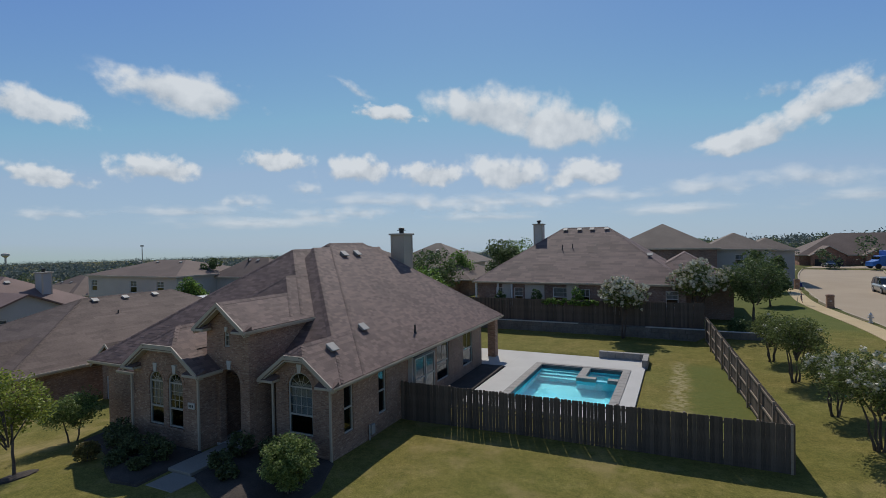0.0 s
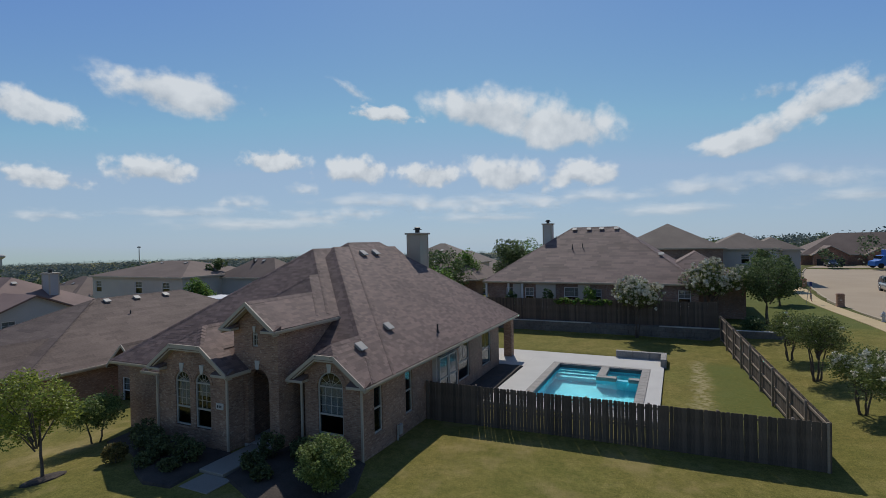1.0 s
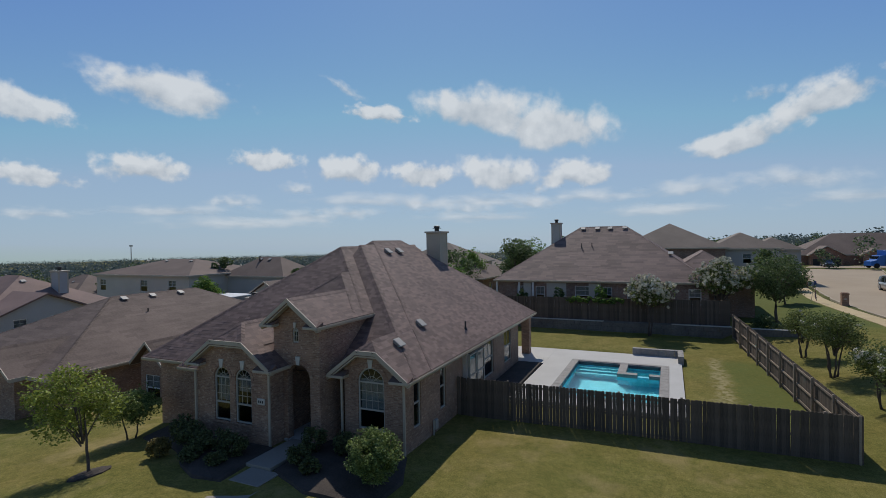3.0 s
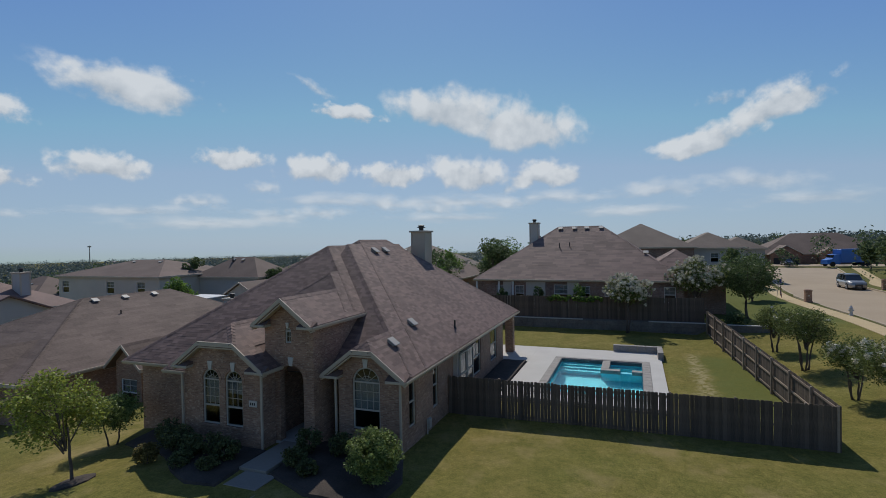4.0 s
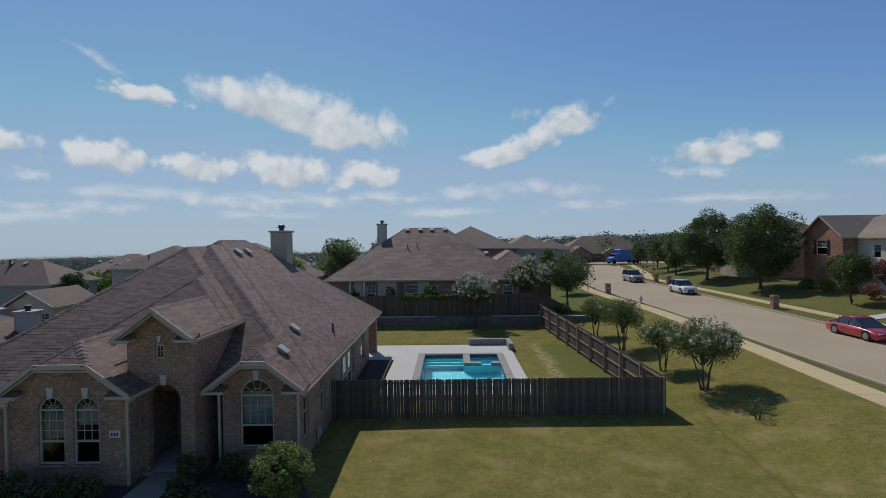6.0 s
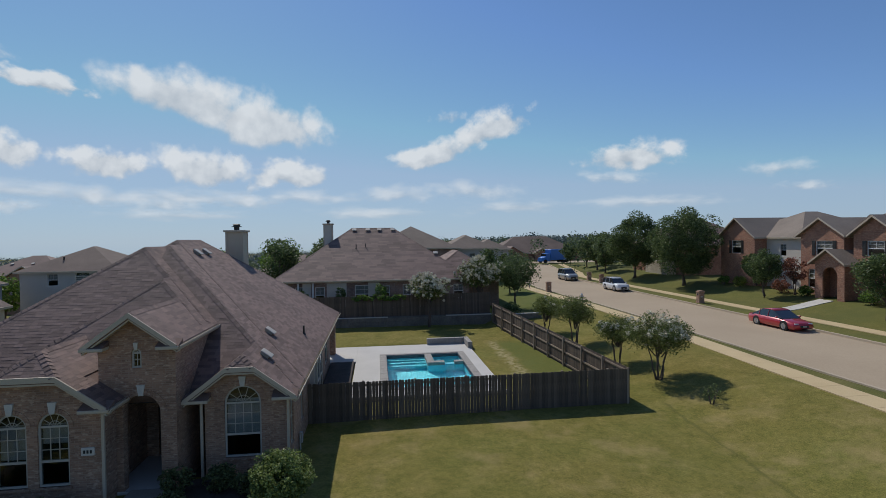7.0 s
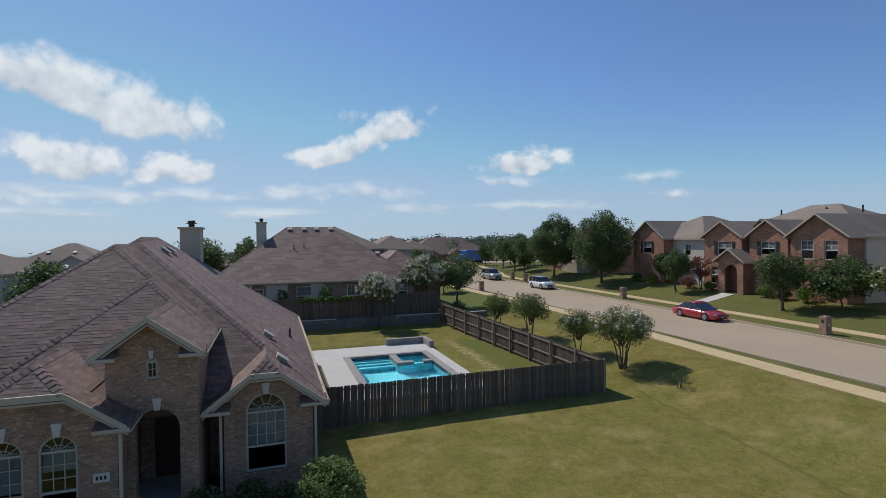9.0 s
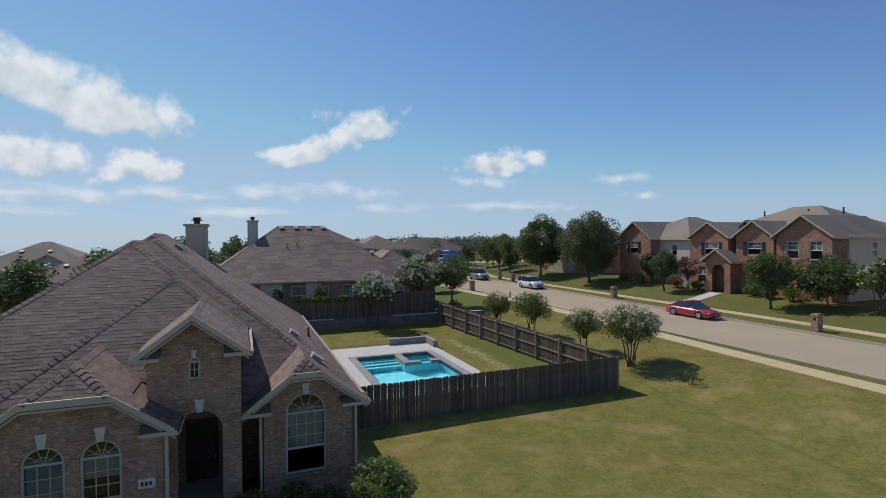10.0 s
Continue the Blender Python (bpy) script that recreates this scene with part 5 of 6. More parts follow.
# houses across the street
SH = METAL_DARK
H1 = [wing((38.2, 28.98, 52.0, 45.8), ALL4(8.0, 0.5)), wing((36.4, 40.1, 45, 45.8), [("N", 8.0, 0.64), ("S", 8.0, 0.64)]), wing((36.4, 34.9, 45, 39.9), [("N", 8.0, 0.72), ("S", 8.0, 0.72)]),
      wing((36.0, 29.1, 46, 35.1), [("N", 8.0, 0.72), ("S", 8.0, 0.72)]), wing((34.9, 38.6, 38.5, 42.6), [("N", 5.35, 0.7), ("S", 5.35, 0.7)])]
h1 = neighbour("two_storey_house", "two-storey red brick house with three front gables across the street", H1, 1.2, SHINGLE_TAUPE, [SIDING, BRICK_RED, BRICK_RED, BRICK_RED, BRICK_RED],
               [(1, "W", -43.6, 6.0, 1.9, 1.5, False, SH), (1, "W", -44.5, 2.7, 1.3, 1.9), (2, "W", -38.2, 6.1, 1.6, 1.4, False, SH), (3, "W", -33.7, 5.85, 1.2, 1.75), (3, "W", -31.5, 5.85, 1.2, 1.75), (0, "S", 42.0, 6.0, 0.8, 1.5), (0, "S", 47.5, 6.0, 0.8, 1.5), (4, "W", -41.35, 1.75, 1.6, 3.25, "opening")], inset=0.35)
part("entrance_door", box(36.9, 39.9, 1.6, 37.0, 41.2, 4.2, 0.02), plain("dark_entrance_door", (0.06, 0.035, 0.025), 0.5), h1, "dark wooden entrance door", in_world=True)
part("porch_slab", box(35.2, 38.95, 1.3, 36.7, 42.25, 1.75), CONCRETE, h1, in_world=True)
# small attic dormer on its front slope
dw = wing((40.2, 40.2, 44.5, 42.0), [("N", 9.3, 0.8), ("S", 9.3, 0.8)])
part("dormer_roof", roof_shell(dw), SHINGLE_TAUPE, h1, in_world=True)
part("dormer", box(40.45, 40.4, 8.2, 42.9, 41.8, 9.4), SIDING, h1, "small pale attic dormer", in_world=True)
part("dormer_window", box(40.40, 40.75, 8.75, 40.46, 41.45, 9.3, 0.01), CARGLASS, h1, in_world=True)
for yy in (33.0, 36.5, 41.5):
    pipe_vent(h1, 44.0, yy, 10.6, 0.5, 0.08)
H0 = [wing((38.2, 46.9, 52, 59.0), ALL4(7.9, 0.5)), wing((36.6, 51.9, 44, 58.6), [("N", 7.9, 0.72), ("S", 7.9, 0.72)])]
neighbour("two_storey_house", "two-storey brick and siding house with a stone base", H0, 1.2, SHINGLE_TAUPE, [SIDING, BRICK_RED], [(1, "W", -56.2, 5.9, 1.6, 1.6, False, SH), (0, "S", 42, 5.5, 0.9, 1.5), (0, "W", -50.3, 5.7, 0.9, 1.4)])
H2 = [wing((38, 68, 52, 84), ALL4(6.8, 0.62)), wing((36.4, 70, 44, 77), [("N", 6.8, 0.75), ("S", 6.8, 0.75)])]
neighbour("two_storey_house", "brown-roofed house behind street trees", H2, 1.0, SHINGLE, [BRICK_RED, STONE], [(1, "W", -74.6, 4.2, 1.8, 1.5)])
H3 = [wing((38, 10, 52, 26), ALL4(7.6, 0.5)), wing((36.5, 14, 44, 20), [("N", 7.6, 0.7), ("S", 7.6, 0.7)])]
neighbour("two_storey_house", "brown-roofed two-storey house further down the street", H3, 1.2, SHINGLE_GREY, [SIDING, BRICK_RED], [(1, "W", -17.6, 5.2, 1.6, 1.5)])
HG = [wing((26, 142, 54, 160), ALL4(3.6, 0.55)), wing((28, 139.5, 35, 148), [("E", 3.6, 0.6), ("W", 3.6, 0.6)]), wing((38, 140.5, 43, 148), [("E", 3.6, 0.6), ("W", 3.6, 0.6)])]
hg = neighbour("brick_house", "red brick house with a garage at the end of the street", HG, -0.4, SHINGLE_TAN, [BRICK_RED, BRICK_RED], [])
part("garage_door", box(28.9, 139.84, 0.2, 34.1, 139.89, 2.7), DARKROOM, hg, "dark garage door", in_world=True)
across_path = thing("front_path", 32, 40.6, 1.2, 0, "pale concrete path to the arched entrance across the street", "path", kind="structure")
for i in range(5):
    xa, xb = 29.0 + 1.2 * i, 30.2 + 1.2 * i
    bm = bmesh.new()
    q = [bm.verts.new((px, py, ground_z(px, py) + dz)) for dz in (0.05, -0.2) for px, py in ((xa + 0.01, 39.9 - 0.02 * i), (xb - 0.01, 39.9 - 0.02 * i), (xb - 0.01, 41.3), (xa + 0.01, 41.3))]
    for f in ((0, 1, 2, 3), (0, 4, 5, 1), (1, 5, 6, 2), (2, 6, 7, 3), (3, 7, 4, 0)):
        bm.faces.new([q[j] for j in f])
    part("slab", bm, CONCRETE, across_path, in_world=True)
# the white two-storey house and its kind, down the slope
WH = [wing((-76.5, 44, -57.0, 58), ALL4(4.3, 0.27))]
wh = neighbour("two_storey_house", "white-sided two-storey house down the slope", WH, -6.0, SHINGLE_TAN, [SIDING], [(0, "S", -75.4, 2.0, 1.3, 1.6), (0, "S", -66.8, 2.0, 1.4, 1.6), (0, "S", -61.3, 2.0, 1.4, 1.6), (0, "E", 47, 0.2, 1.0, 1.4), (0, "E", 53, 0.2, 1.0, 1.4)])
for s in (4, 8, 13):
    roof_vent(wh, WH[0], "S", s, 6.0)
HA = [wing((-47.9, 60.0, -36.8, 72.0), ALL4(4.97, 0.5))]
ha = neighbour("two_storey_house", "pale-sided two-storey house with an arched stair window", HA, -4.5, SHINGLE_TAN, [SIDING_GREY], [(0, "S", -41.7, 3.4, 1.6, 1.75, True), (0, "S", -44.6, 3.3, 1.1, 1.4)])
pipe_vent(ha, -44.0, 62.5, 6.1, 0.5, 0.08)
HB = [wing((-58.5, 50.2, -47.2, 58.2), ALL4(3.9, 0.62)), wing((-46.2, 43.0, -41.2, 49.5), [("E", 2.4, 0.6), ("W", 2.4, 0.6)])]
hb = neighbour("two_storey_house", "pale-sided house with a hipped roof and a low gabled wing", HB, -4.0, SHINGLE_TAN, [SIDING_GREY, SIDING], [(0, "E", 51.6, 1.6, 0.8, 1.6), (0, "E", 54.4, 1.6, 0.8, 1.6), (1, "S", -42.9, 0.6, 1.0, 1.2)])
for s in (4.4, 6.0):
    roof_vent(hb, HB[0], "S", s, 4.0)
pipe_vent(hb, -54.0, 53.2, 6.0, 0.5, 0.08)
chimney(lb, -34.2, 32.0, 0.5, 3.6, 1.15, 0.9, SIDING_GREY)
rng = random.Random(21)
for x, y, w, d, st, mat in ((-30, 68, 13, 13, 1, BRICK), (-38, 82, 14, 13, 2, SIDING), (-62, 88, 15, 13, 2, BRICK), (-90, 80, 15, 13, 1, BRICK), (-22, 100, 14, 13, 1, BRICK), (-44, 110, 14, 14, 2, SIDING), (-75, 118, 15, 13, 1, BRICK),
                            (-105, 60, 15, 13, 1, SIDING), (-100, 105, 15, 13, 2, BRICK), (-130, 85, 15, 14, 1, SIDING), (-12, 128, 15, 13, 1, BRICK), (-36, 142, 14, 13, 1, SIDING), (8, 150, 15, 13, 1, BRICK), (-70, 160, 15, 13, 2, BRICK), (-120, 140, 15, 13, 1, BRICK)):
    z = ground_z(x, y)
    ze = z + (2.9 if st == 1 else 5.7)
    x0, y0 = x - w / 2, y - d / 2
    ws = [wing((x0, y0, x0 + w, y0 + d), ALL4(ze, 0.52)), wing((x0 + w * 0.45, y0 - 2.0, x0 + w * 0.9, y0 + d * 0.5), [("E", ze, 0.6), ("W", ze, 0.6)])]
    sills = ze - 2.2
    hh = neighbour("two_storey_house" if st == 2 else "brick_house", "%s house with brown roof in the far neighbourhood" % ("two-storey" if st == 2 else "single-storey"), ws, z - 1.5, rng.choice([SHINGLE_TAN, SHINGLE_GREY, SHINGLE]), [mat],
                   [(0, "S", x0 + 1.4, sills, 1.3, 1.5), (1, "S", x0 + w * 0.55, sills, 1.3, 1.5), (0, "E", y0 + 3, sills, 1.1, 1.4)], group="far neighbourhood houses")
    for s in (3, 5, 8):
        roof_vent(hh, ws[0], "S", s, 4.6)


# ---- plants ----
def leaf_cards(centres, size, gen, droop=0.3):
    """One small four-sided leaf at each centre, at its own angle."""
    n = len(centres)
    a = gen.normal(size=(n, 3))
    a[:, 2] *= 0.6
    a /= np.linalg.norm(a, axis=1)[:, None]
    b = np.cross(a, gen.normal(size=(n, 3)))
    b /= np.linalg.norm(b, axis=1)[:, None]
    s = size * gen.uniform(0.6, 1.35, size=(n, 1))
    v = np.stack([centres - a * s, centres + b * s * 0.55, centres + a * s, centres - b * s * 0.55], axis=1).reshape(-1, 3)
    f = np.arange(4 * n).reshape(-1, 4)
    return v, f


def crown_points(clumps, per, gen):
    pts = []
    for c, r in clumps:
        d = gen.normal(size=(per, 3))
        d /= np.linalg.norm(d, axis=1)[:, None]
        pts.append(np.array(c) + d * r * gen.uniform(0.4, 1.0, size=(per, 1)) ** 0.6 * np.array((1, 1, 0.95)))
    return np.concatenate(pts)


def numpy_mesh(name, v, f, material, parent=None, label=""):
    me = bpy.data.meshes.new(name)
    me.from_pydata(v.tolist(), [], f.tolist())
    return link_mesh(name, me, material, parent, label)


def tree(name, x, y, h, r, label, category, leaf_mat, leaves=4500, leaf=0.09, foot=0.35, stems=1, bloom=0, seed=1, z=None, flat=0.85, trunk_r=None, lean=0.0, clumps=34, group="", lump=(0.2, 0.42)):
    gen, rg = np.random.default_rng(seed), random.Random(seed)
    z = ground_z(x, y) - 0.05 if z is None else z
    t = thing(name, x, y, z, 0, label, category, group)
    ch = h * (1 - foot)
    cz = h * foot + ch / 2
    tr = trunk_r or 0.018 * h + 0.03
    blobs = []
    for k in range(clumps):
        d = gen.normal(size=3)
        d /= np.linalg.norm(d)
        if stems > 2:
            d[2] = max(d[2], -0.45)
        q = gen.uniform(0.35, 1.0) ** 0.5
        blobs.append(((d[0] * r * 0.78 * q + lean, d[1] * r * 0.78 * q, cz + d[2] * ch * 0.40 * q * flat), r * gen.uniform(*lump)))
    for s in range(stems):
        a = 2 * math.pi * (s + rg.random() * 0.5) / stems
        off = 0.0 if stems == 1 else 0.12
        base = Vector((off * math.cos(a), off * math.sin(a), -0.1))
        top = Vector((math.cos(a) * r * (0.08 if stems == 1 else 0.3) + lean * 0.5, math.sin(a) * r * (0.08 if stems == 1 else 0.3), h * foot + ch * 0.3))
        rad = tr if stems == 1 else tr * 0.62
        pts = [base.lerp(top, i / 6) + Vector((rg.uniform(-1, 1), rg.uniform(-1, 1), 0)) * 0.045 * (0 < i < 6) for i in range(7)]
        part("trunk" if stems == 1 else "stem", bent_tube(pts, [rad * (1.35 if i == 0 else 1 - 0.1 * i) for i in range(7)]), BARK, t, smooth=True)
    for i, (c, cr) in enumerate(blobs[: min(14, clumps)]):
        s0 = Vector((lean * 0.3 + c[0] * 0.1, c[1] * 0.1, h * foot * (0.75 + 0.35 * rg.random()) + (0.1 * ch)))
        m = s0.lerp(Vector(c), 0.55) + Vector((0, 0, 0.05 * h))
        part("limb", bent_tube([s0, m, Vector(c)], [tr * 0.42, tr * 0.26, tr * 0.1], 6), BARK, t)
    v, f = leaf_cards(crown_points(blobs, max(10, leaves // clumps), gen), leaf, gen)
    numpy_mesh("crown", v, f, leaf_mat, t)
    if bloom:
        full = bloom > 150
        tops = [b for b in blobs if (b[0][2] > cz - 0.3 * ch if full else b[0][2] > cz - 0.12 * ch and math.hypot(b[0][0] - lean, b[0][1]) < 0.68 * r)]
        cs = []
        for _ in range(int(bloom * 1.9)):
            c, cr = tops[rg.randrange(len(tops))]
            d = gen.normal(size=3)
            d[2] = abs(d[2]) if rg.random() < 0.7 else d[2]
            d /= np.linalg.norm(d)
            cs.append((tuple(np.array(c) + d * cr * (1.05 if full else 0.85)), rg.uniform(0.08, 0.14)))
        v, f = leaf_cards(crown_points(cs, 22, gen), 0.066 if h < 4.5 else 0.082, gen)
        numpy_mesh("blossom", v, f, FLOWER, t, "clusters of white blossom")
    return t


CR = "crape myrtle with green leaves and white blossom on the grass"
tree("crape_myrtle", 8.05, 23.8, 3.7, 2.05, "crape myrtle with white blossom beside the fence corner", "tree", LEAF_CRAPE, 12000, 0.05, 0.36, 5, 90, 11, clumps=70)
tree("crape_myrtle", 7.6, 27.7, 3.1, 1.4, CR, "tree", LEAF_CRAPE, 8000, 0.052, 0.36, 4, 22, 12, clumps=50)
tree("crape_myrtle", 7.05, 33.4, 3.9, 1.75, "multi-stemmed crape myrtle in leaf on the grass strip", "tree", LEAF_CRAPE, 9000, 0.055, 0.32, 4, 6, 13, clumps=54)
tree("crape_myrtle", 6.6, 38.4, 3.3, 1.35, "small bushy crape myrtle beside the side fence", "tree", LEAF_CRAPE, 6000, 0.055, 0.3, 4, 4, 14, clumps=44)
tree("oak_tree", 6.95, 49.0, 5.9, 2.7, "young rounded oak on the neighbour's lawn", "tree", LEAF_OAK, 10000, 0.085, 0.28, 1, 0, 15, clumps=60)
tree("crape_myrtle", 2.7, 48.0, 5.3, 2.45, "large crape myrtle covered in white blossom beyond the fence", "tree", LEAF_CRAPE, 5000, 0.1, 0.30, 4, 260, 16, z=1.1)
tree("crape_myrtle", -2.85, 42.9, 4.9, 1.95, "crape myrtle covered in white blossom against the back fence", "tree", LEAF_CRAPE, 4200, 0.09, 0.48, 2, 230, 17)
tree("young_tree", -20.4, 9.9, 4.1, 1.8, "young light-green tree on the front lawn", "tree", LEAF_LIGHT, 7000, 0.06, 0.24, 1, 0, 18, clumps=40, lean=-0.9, trunk_r=0.065)
bed("mulch_ring", [(-20.4 + 0.7 * math.cos(k * math.pi / 5), 9.9 + 0.7 * math.sin(k * math.pi / 5)) for k in range(10)], 0.05, "ring of dark mulch round the young tree")
tree("topiary_tree", -23.1, 13.3, 2.3, 1.3, "small clipped round tree on the front lawn", "tree", LEAF_BALL, 6000, 0.05, 0.32, 2, 0, 19, clumps=40)
tree("oak_tree", 33.0, 60.0, 10.5, 5.2, "tall dark-green oak beside the far sidewalk", "tree", LEAF_OAK, 34000, 0.115, 0.12, 1, 0, 20, clumps=64, flat=1.08, lump=(0.17, 0.3))
tree("oak_tree", 33.0, 73.0, 10.2, 4.8, "tall dark-green oak beside the far sidewalk", "tree", LEAF_OAK, 32000, 0.12, 0.12, 1, 0, 21, clumps=64, flat=1.08, lump=(0.17, 0.3))
tree("oak_tree", 33.0, 46.0, 5.9, 1.75, "slim young oak on the lawn across the street", "tree", LEAF_OAK, 6000, 0.1, 0.15, 1, 0, 22, clumps=50)
tree("oak_tree", 32.3, 32.3, 6.2, 2.35, "rounded young oak before the gabled house", "tree", LEAF_OAK, 8000, 0.1, 0.2, 1, 0, 23, clumps=60)
tree("holly_tree", 34.6, 28.6, 4.9, 2.9, "broad dense evergreen against the gabled house", "tree", LEAF_OAK, 6000, 0.14, 0.15, 2, 0, 24)
tree("crape_myrtle", 34.2, 24.6, 4.9, 2.1, "crape myrtle with white blossom across the street", "tree", LEAF_CRAPE, 3200, 0.13, 0.3, 3, 60, 25)
tree("red_maple", 35.3, 44.6, 4.4, 1.4, "small red-tinged tree beside the gabled house", "tree", LEAF_RED, 2000, 0.1, 0.25, 2, 0, 26)
rng = random.Random(5)
for i, (x, y, h, r) in enumerate(((32.6, 84, 7.0, 2.8), (32.2, 93, 7.4, 3.0), (32.0, 103, 6.6, 2.6), (34.5, 98, 8, 3.2), (36, 112, 8, 3.4), (30.5, 118, 6, 2.4), (37, 52, 4.5, 1.6), (12.2, 108, 6.5, 3.0), (6.0, 96, 8.0, 3.6), (14, 128, 7, 3.2), (44, 134, 6.0, 2.6), (11.0, 76, 6.0, 2.6), (9.8, 62, 4.4, 1.9))):
    x += bend_e(y) if x > 28 else 0.0
    tree("street_tree", x, y, h, r, "green leafy street tree on mown grass", "tree", LEAF_OAK, 3200, 0.19, 0.12, 1, 0, 40 + i, clumps=40, group="street trees")
for i, (x, y, h, r) in enumerate(((-20, 41, 6.5, 2.6), (-24, 52, 7.5, 3.2), (-14, 68, 8.0, 3.2), (-28, 66, 7.0, 3.0), (-49.5, 37.5, 4.4, 2.0), (-72.2, 60.0, 8.6, 2.2), (-50.5, 62.5, 6.0, 2.4), (-30, 50, 6.5, 2.8), (-19, 60, 8.0, 2.8), (-50.5, 41.0, 7.6, 1.9), (-59.0, 51.2, 9.6, 1.6), (-46.5, 52.5, 6.6, 1.7), (-22, 78, 9.0, 3.6), (-10, 74, 8.0, 3.2))):
    tree("garden_tree", x, y, h, r, "leafy tree in the gardens below", "tree", LEAF_OAK if i % 3 else LEAF_SHRUB, 4500, 0.15, 0.1, 1, 0, 70 + i, clumps=40, group="garden trees")


def shrub(x, y, r, h, leaf_mat, label, n=2600, leaf=0.05, seed=1, z=None, name="shrub", blobs_n=36):
    gen = np.random.default_rng(seed)
    z = ground_z(x, y) if z is None else z
    t = thing(name, x, y, z, 0, label, "shrub")
    rg = random.Random(seed)
    for k in range(5):
        a = 2 * math.pi * k / 5 + rg.random()
        part("stem", tube((0.05 * math.cos(a), 0.05 * math.sin(a), -0.1), (0.5 * r * math.cos(a), 0.5 * r * math.sin(a), h * 0.65), 0.025, 0.012, 6), BARK, t)
    blobs = []
    for k in range(blobs_n):
        d = gen.normal(size=3)
        d /= np.linalg.norm(d)
        q = gen.uniform(0.6, 1.0)
        blobs.append(((d[0] * r * 0.74 * q, d[1] * r * 0.74 * q, h * 0.52 + d[2] * h * 0.36 * q), r * gen.uniform(0.2, 0.34) * (36 / blobs_n) ** 0.3))
    v, f = leaf_cards(crown_points(blobs, n // blobs_n, gen), leaf, gen)
    v[:, 2] = np.maximum(v[:, 2], 0.02)
    numpy_mesh("foliage", v, f, leaf_mat, t)
    return t


shrub(-10.3, 12.85, 1.2, 2.1, LEAF_BALL, "large clipped round shrub at the house corner", 14000, 0.042, 31, blobs_n=130)
for i, (x, y, r, h) in enumerate(((-19.4, 12.9, 0.6, 0.9), (-18.6, 12.6, 0.65, 1.0), (-17.7, 12.4, 0.6, 0.9), (-16.9, 12.6, 0.65, 1.0), (-16.1, 12.5, 0.55, 0.9), (-17.4, 11.6, 0.5, 0.6), (-16.2, 11.7, 0.45, 0.6), (-13.6, 13.9, 0.6, 1.1), (-13.4, 12.8, 0.55, 0.8), (-12.4, 14.2, 0.6, 0.95), (-11.5, 13.9, 0.55, 0.9), (-20.2, 13.6, 0.6, 1.0), (-12.6, 12.4, 0.45, 0.6))):
    shrub(x, y, r, h, LEAF_DARK, "dark low shrub in the mulch bed", 1300, 0.055, 60 + i)
shrub(-18.9, 11.5, 0.5, 0.75, LEAF_STRAW, "straw-coloured ornamental grass clump", 1500, 0.06, 81)
shrub(8.2, 19.5, 0.5, 1.05, LEAF_CRAPE, "thin sapling sprouting from the lawn", 170, 0.045, 82, name="sapling")
for i, (x, y, r, h, m) in enumerate(((35.4, 46.5, 1.1, 1.6, LEAF_RED), (35.5, 36.6, 1.0, 1.4, LEAF_SHRUB), (35.3, 34.6, 0.9, 1.2, LEAF_DARK), (35.6, 53.0, 0.9, 1.3, LEAF_LIGHT), (35.4, 43.4, 0.8, 1.1, LEAF_SHRUB), (35.4, 32.5, 1.0, 1.5, LEAF_SHRUB), (35.6, 55.8, 0.8, 1.2, LEAF_SHRUB), (5.4, 44.9, 1.2, 1.3, LEAF_OAK), (-14.4, 46.6, 0.7, 2.2, LEAF_OAK), (-10.9, 46.8, 0.6, 2.6, LEAF_OAK), (-7.1, 46.8, 0.8, 2.9, LEAF_SHRUB))):
    shrub(x, y, r, h, m, "garden shrub beside a house wall", 1100, 0.09, 90 + i)
# creeper along the top of the back fence
gen = np.random.default_rng(8)
blobs = [((-9.6 + 0.16 * i + gen.uniform(-0.1, 0.1), 43.85 + gen.uniform(-0.12, 0.12), 2.95 + gen.uniform(-0.25, 0.12)), 0.2) for i in range(30)]
v, f = leaf_cards(crown_points(blobs, 70, gen), 0.07, gen)
tagged(numpy_mesh("creeper", v, f, LEAF_SHRUB), "green creeper spilling over the fence top", "creeper")

# woods and gardens of the distance
gen, rg = np.random.default_rng(99), random.Random(99)
cents, rad = [], []
while len(cents) < 1500:
    az, d = rg.uniform(-78, 62), 95 * (10 ** rg.uniform(0, 1.15))
    x, y = d * math.sin(radians(az)), d * math.cos(radians(az))
    if (14 < x < 28 and y < 135) or (24 < x < 60 and 136 < y < 165) or (-130 < x < 20 and 80 < y < 150 and rg.random() < 0.6):
        continue
    h = rg.uniform(4, 8.5)
    for k in range(3):
        cents.append((x + rg.uniform(-2, 2), y + rg.uniform(-2, 2), ground_z(x, y) + h * (0.35 + 0.22 * k)))
        rad.append(h * 0.42 * (1 - 0.2 * k))
v, f = leaf_cards(crown_points(list(zip(cents, rad)), 90, gen), 0.29, gen)
tagged(numpy_mesh("far_trees", v, f, LEAF_FAR), "scattered trees of the far neighbourhood", "trees", kind="stuff")
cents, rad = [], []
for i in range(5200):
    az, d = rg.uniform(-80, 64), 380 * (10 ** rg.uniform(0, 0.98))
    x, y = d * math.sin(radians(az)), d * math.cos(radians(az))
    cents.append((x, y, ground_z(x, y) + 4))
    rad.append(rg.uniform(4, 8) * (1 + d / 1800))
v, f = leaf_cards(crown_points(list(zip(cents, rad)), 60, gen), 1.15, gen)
tagged(numpy_mesh("far_woods", v, f, LEAF_WOODS_HAZE), "belt of far woods on the horizon, haze tinted into the leaves", "woods", kind="stuff")


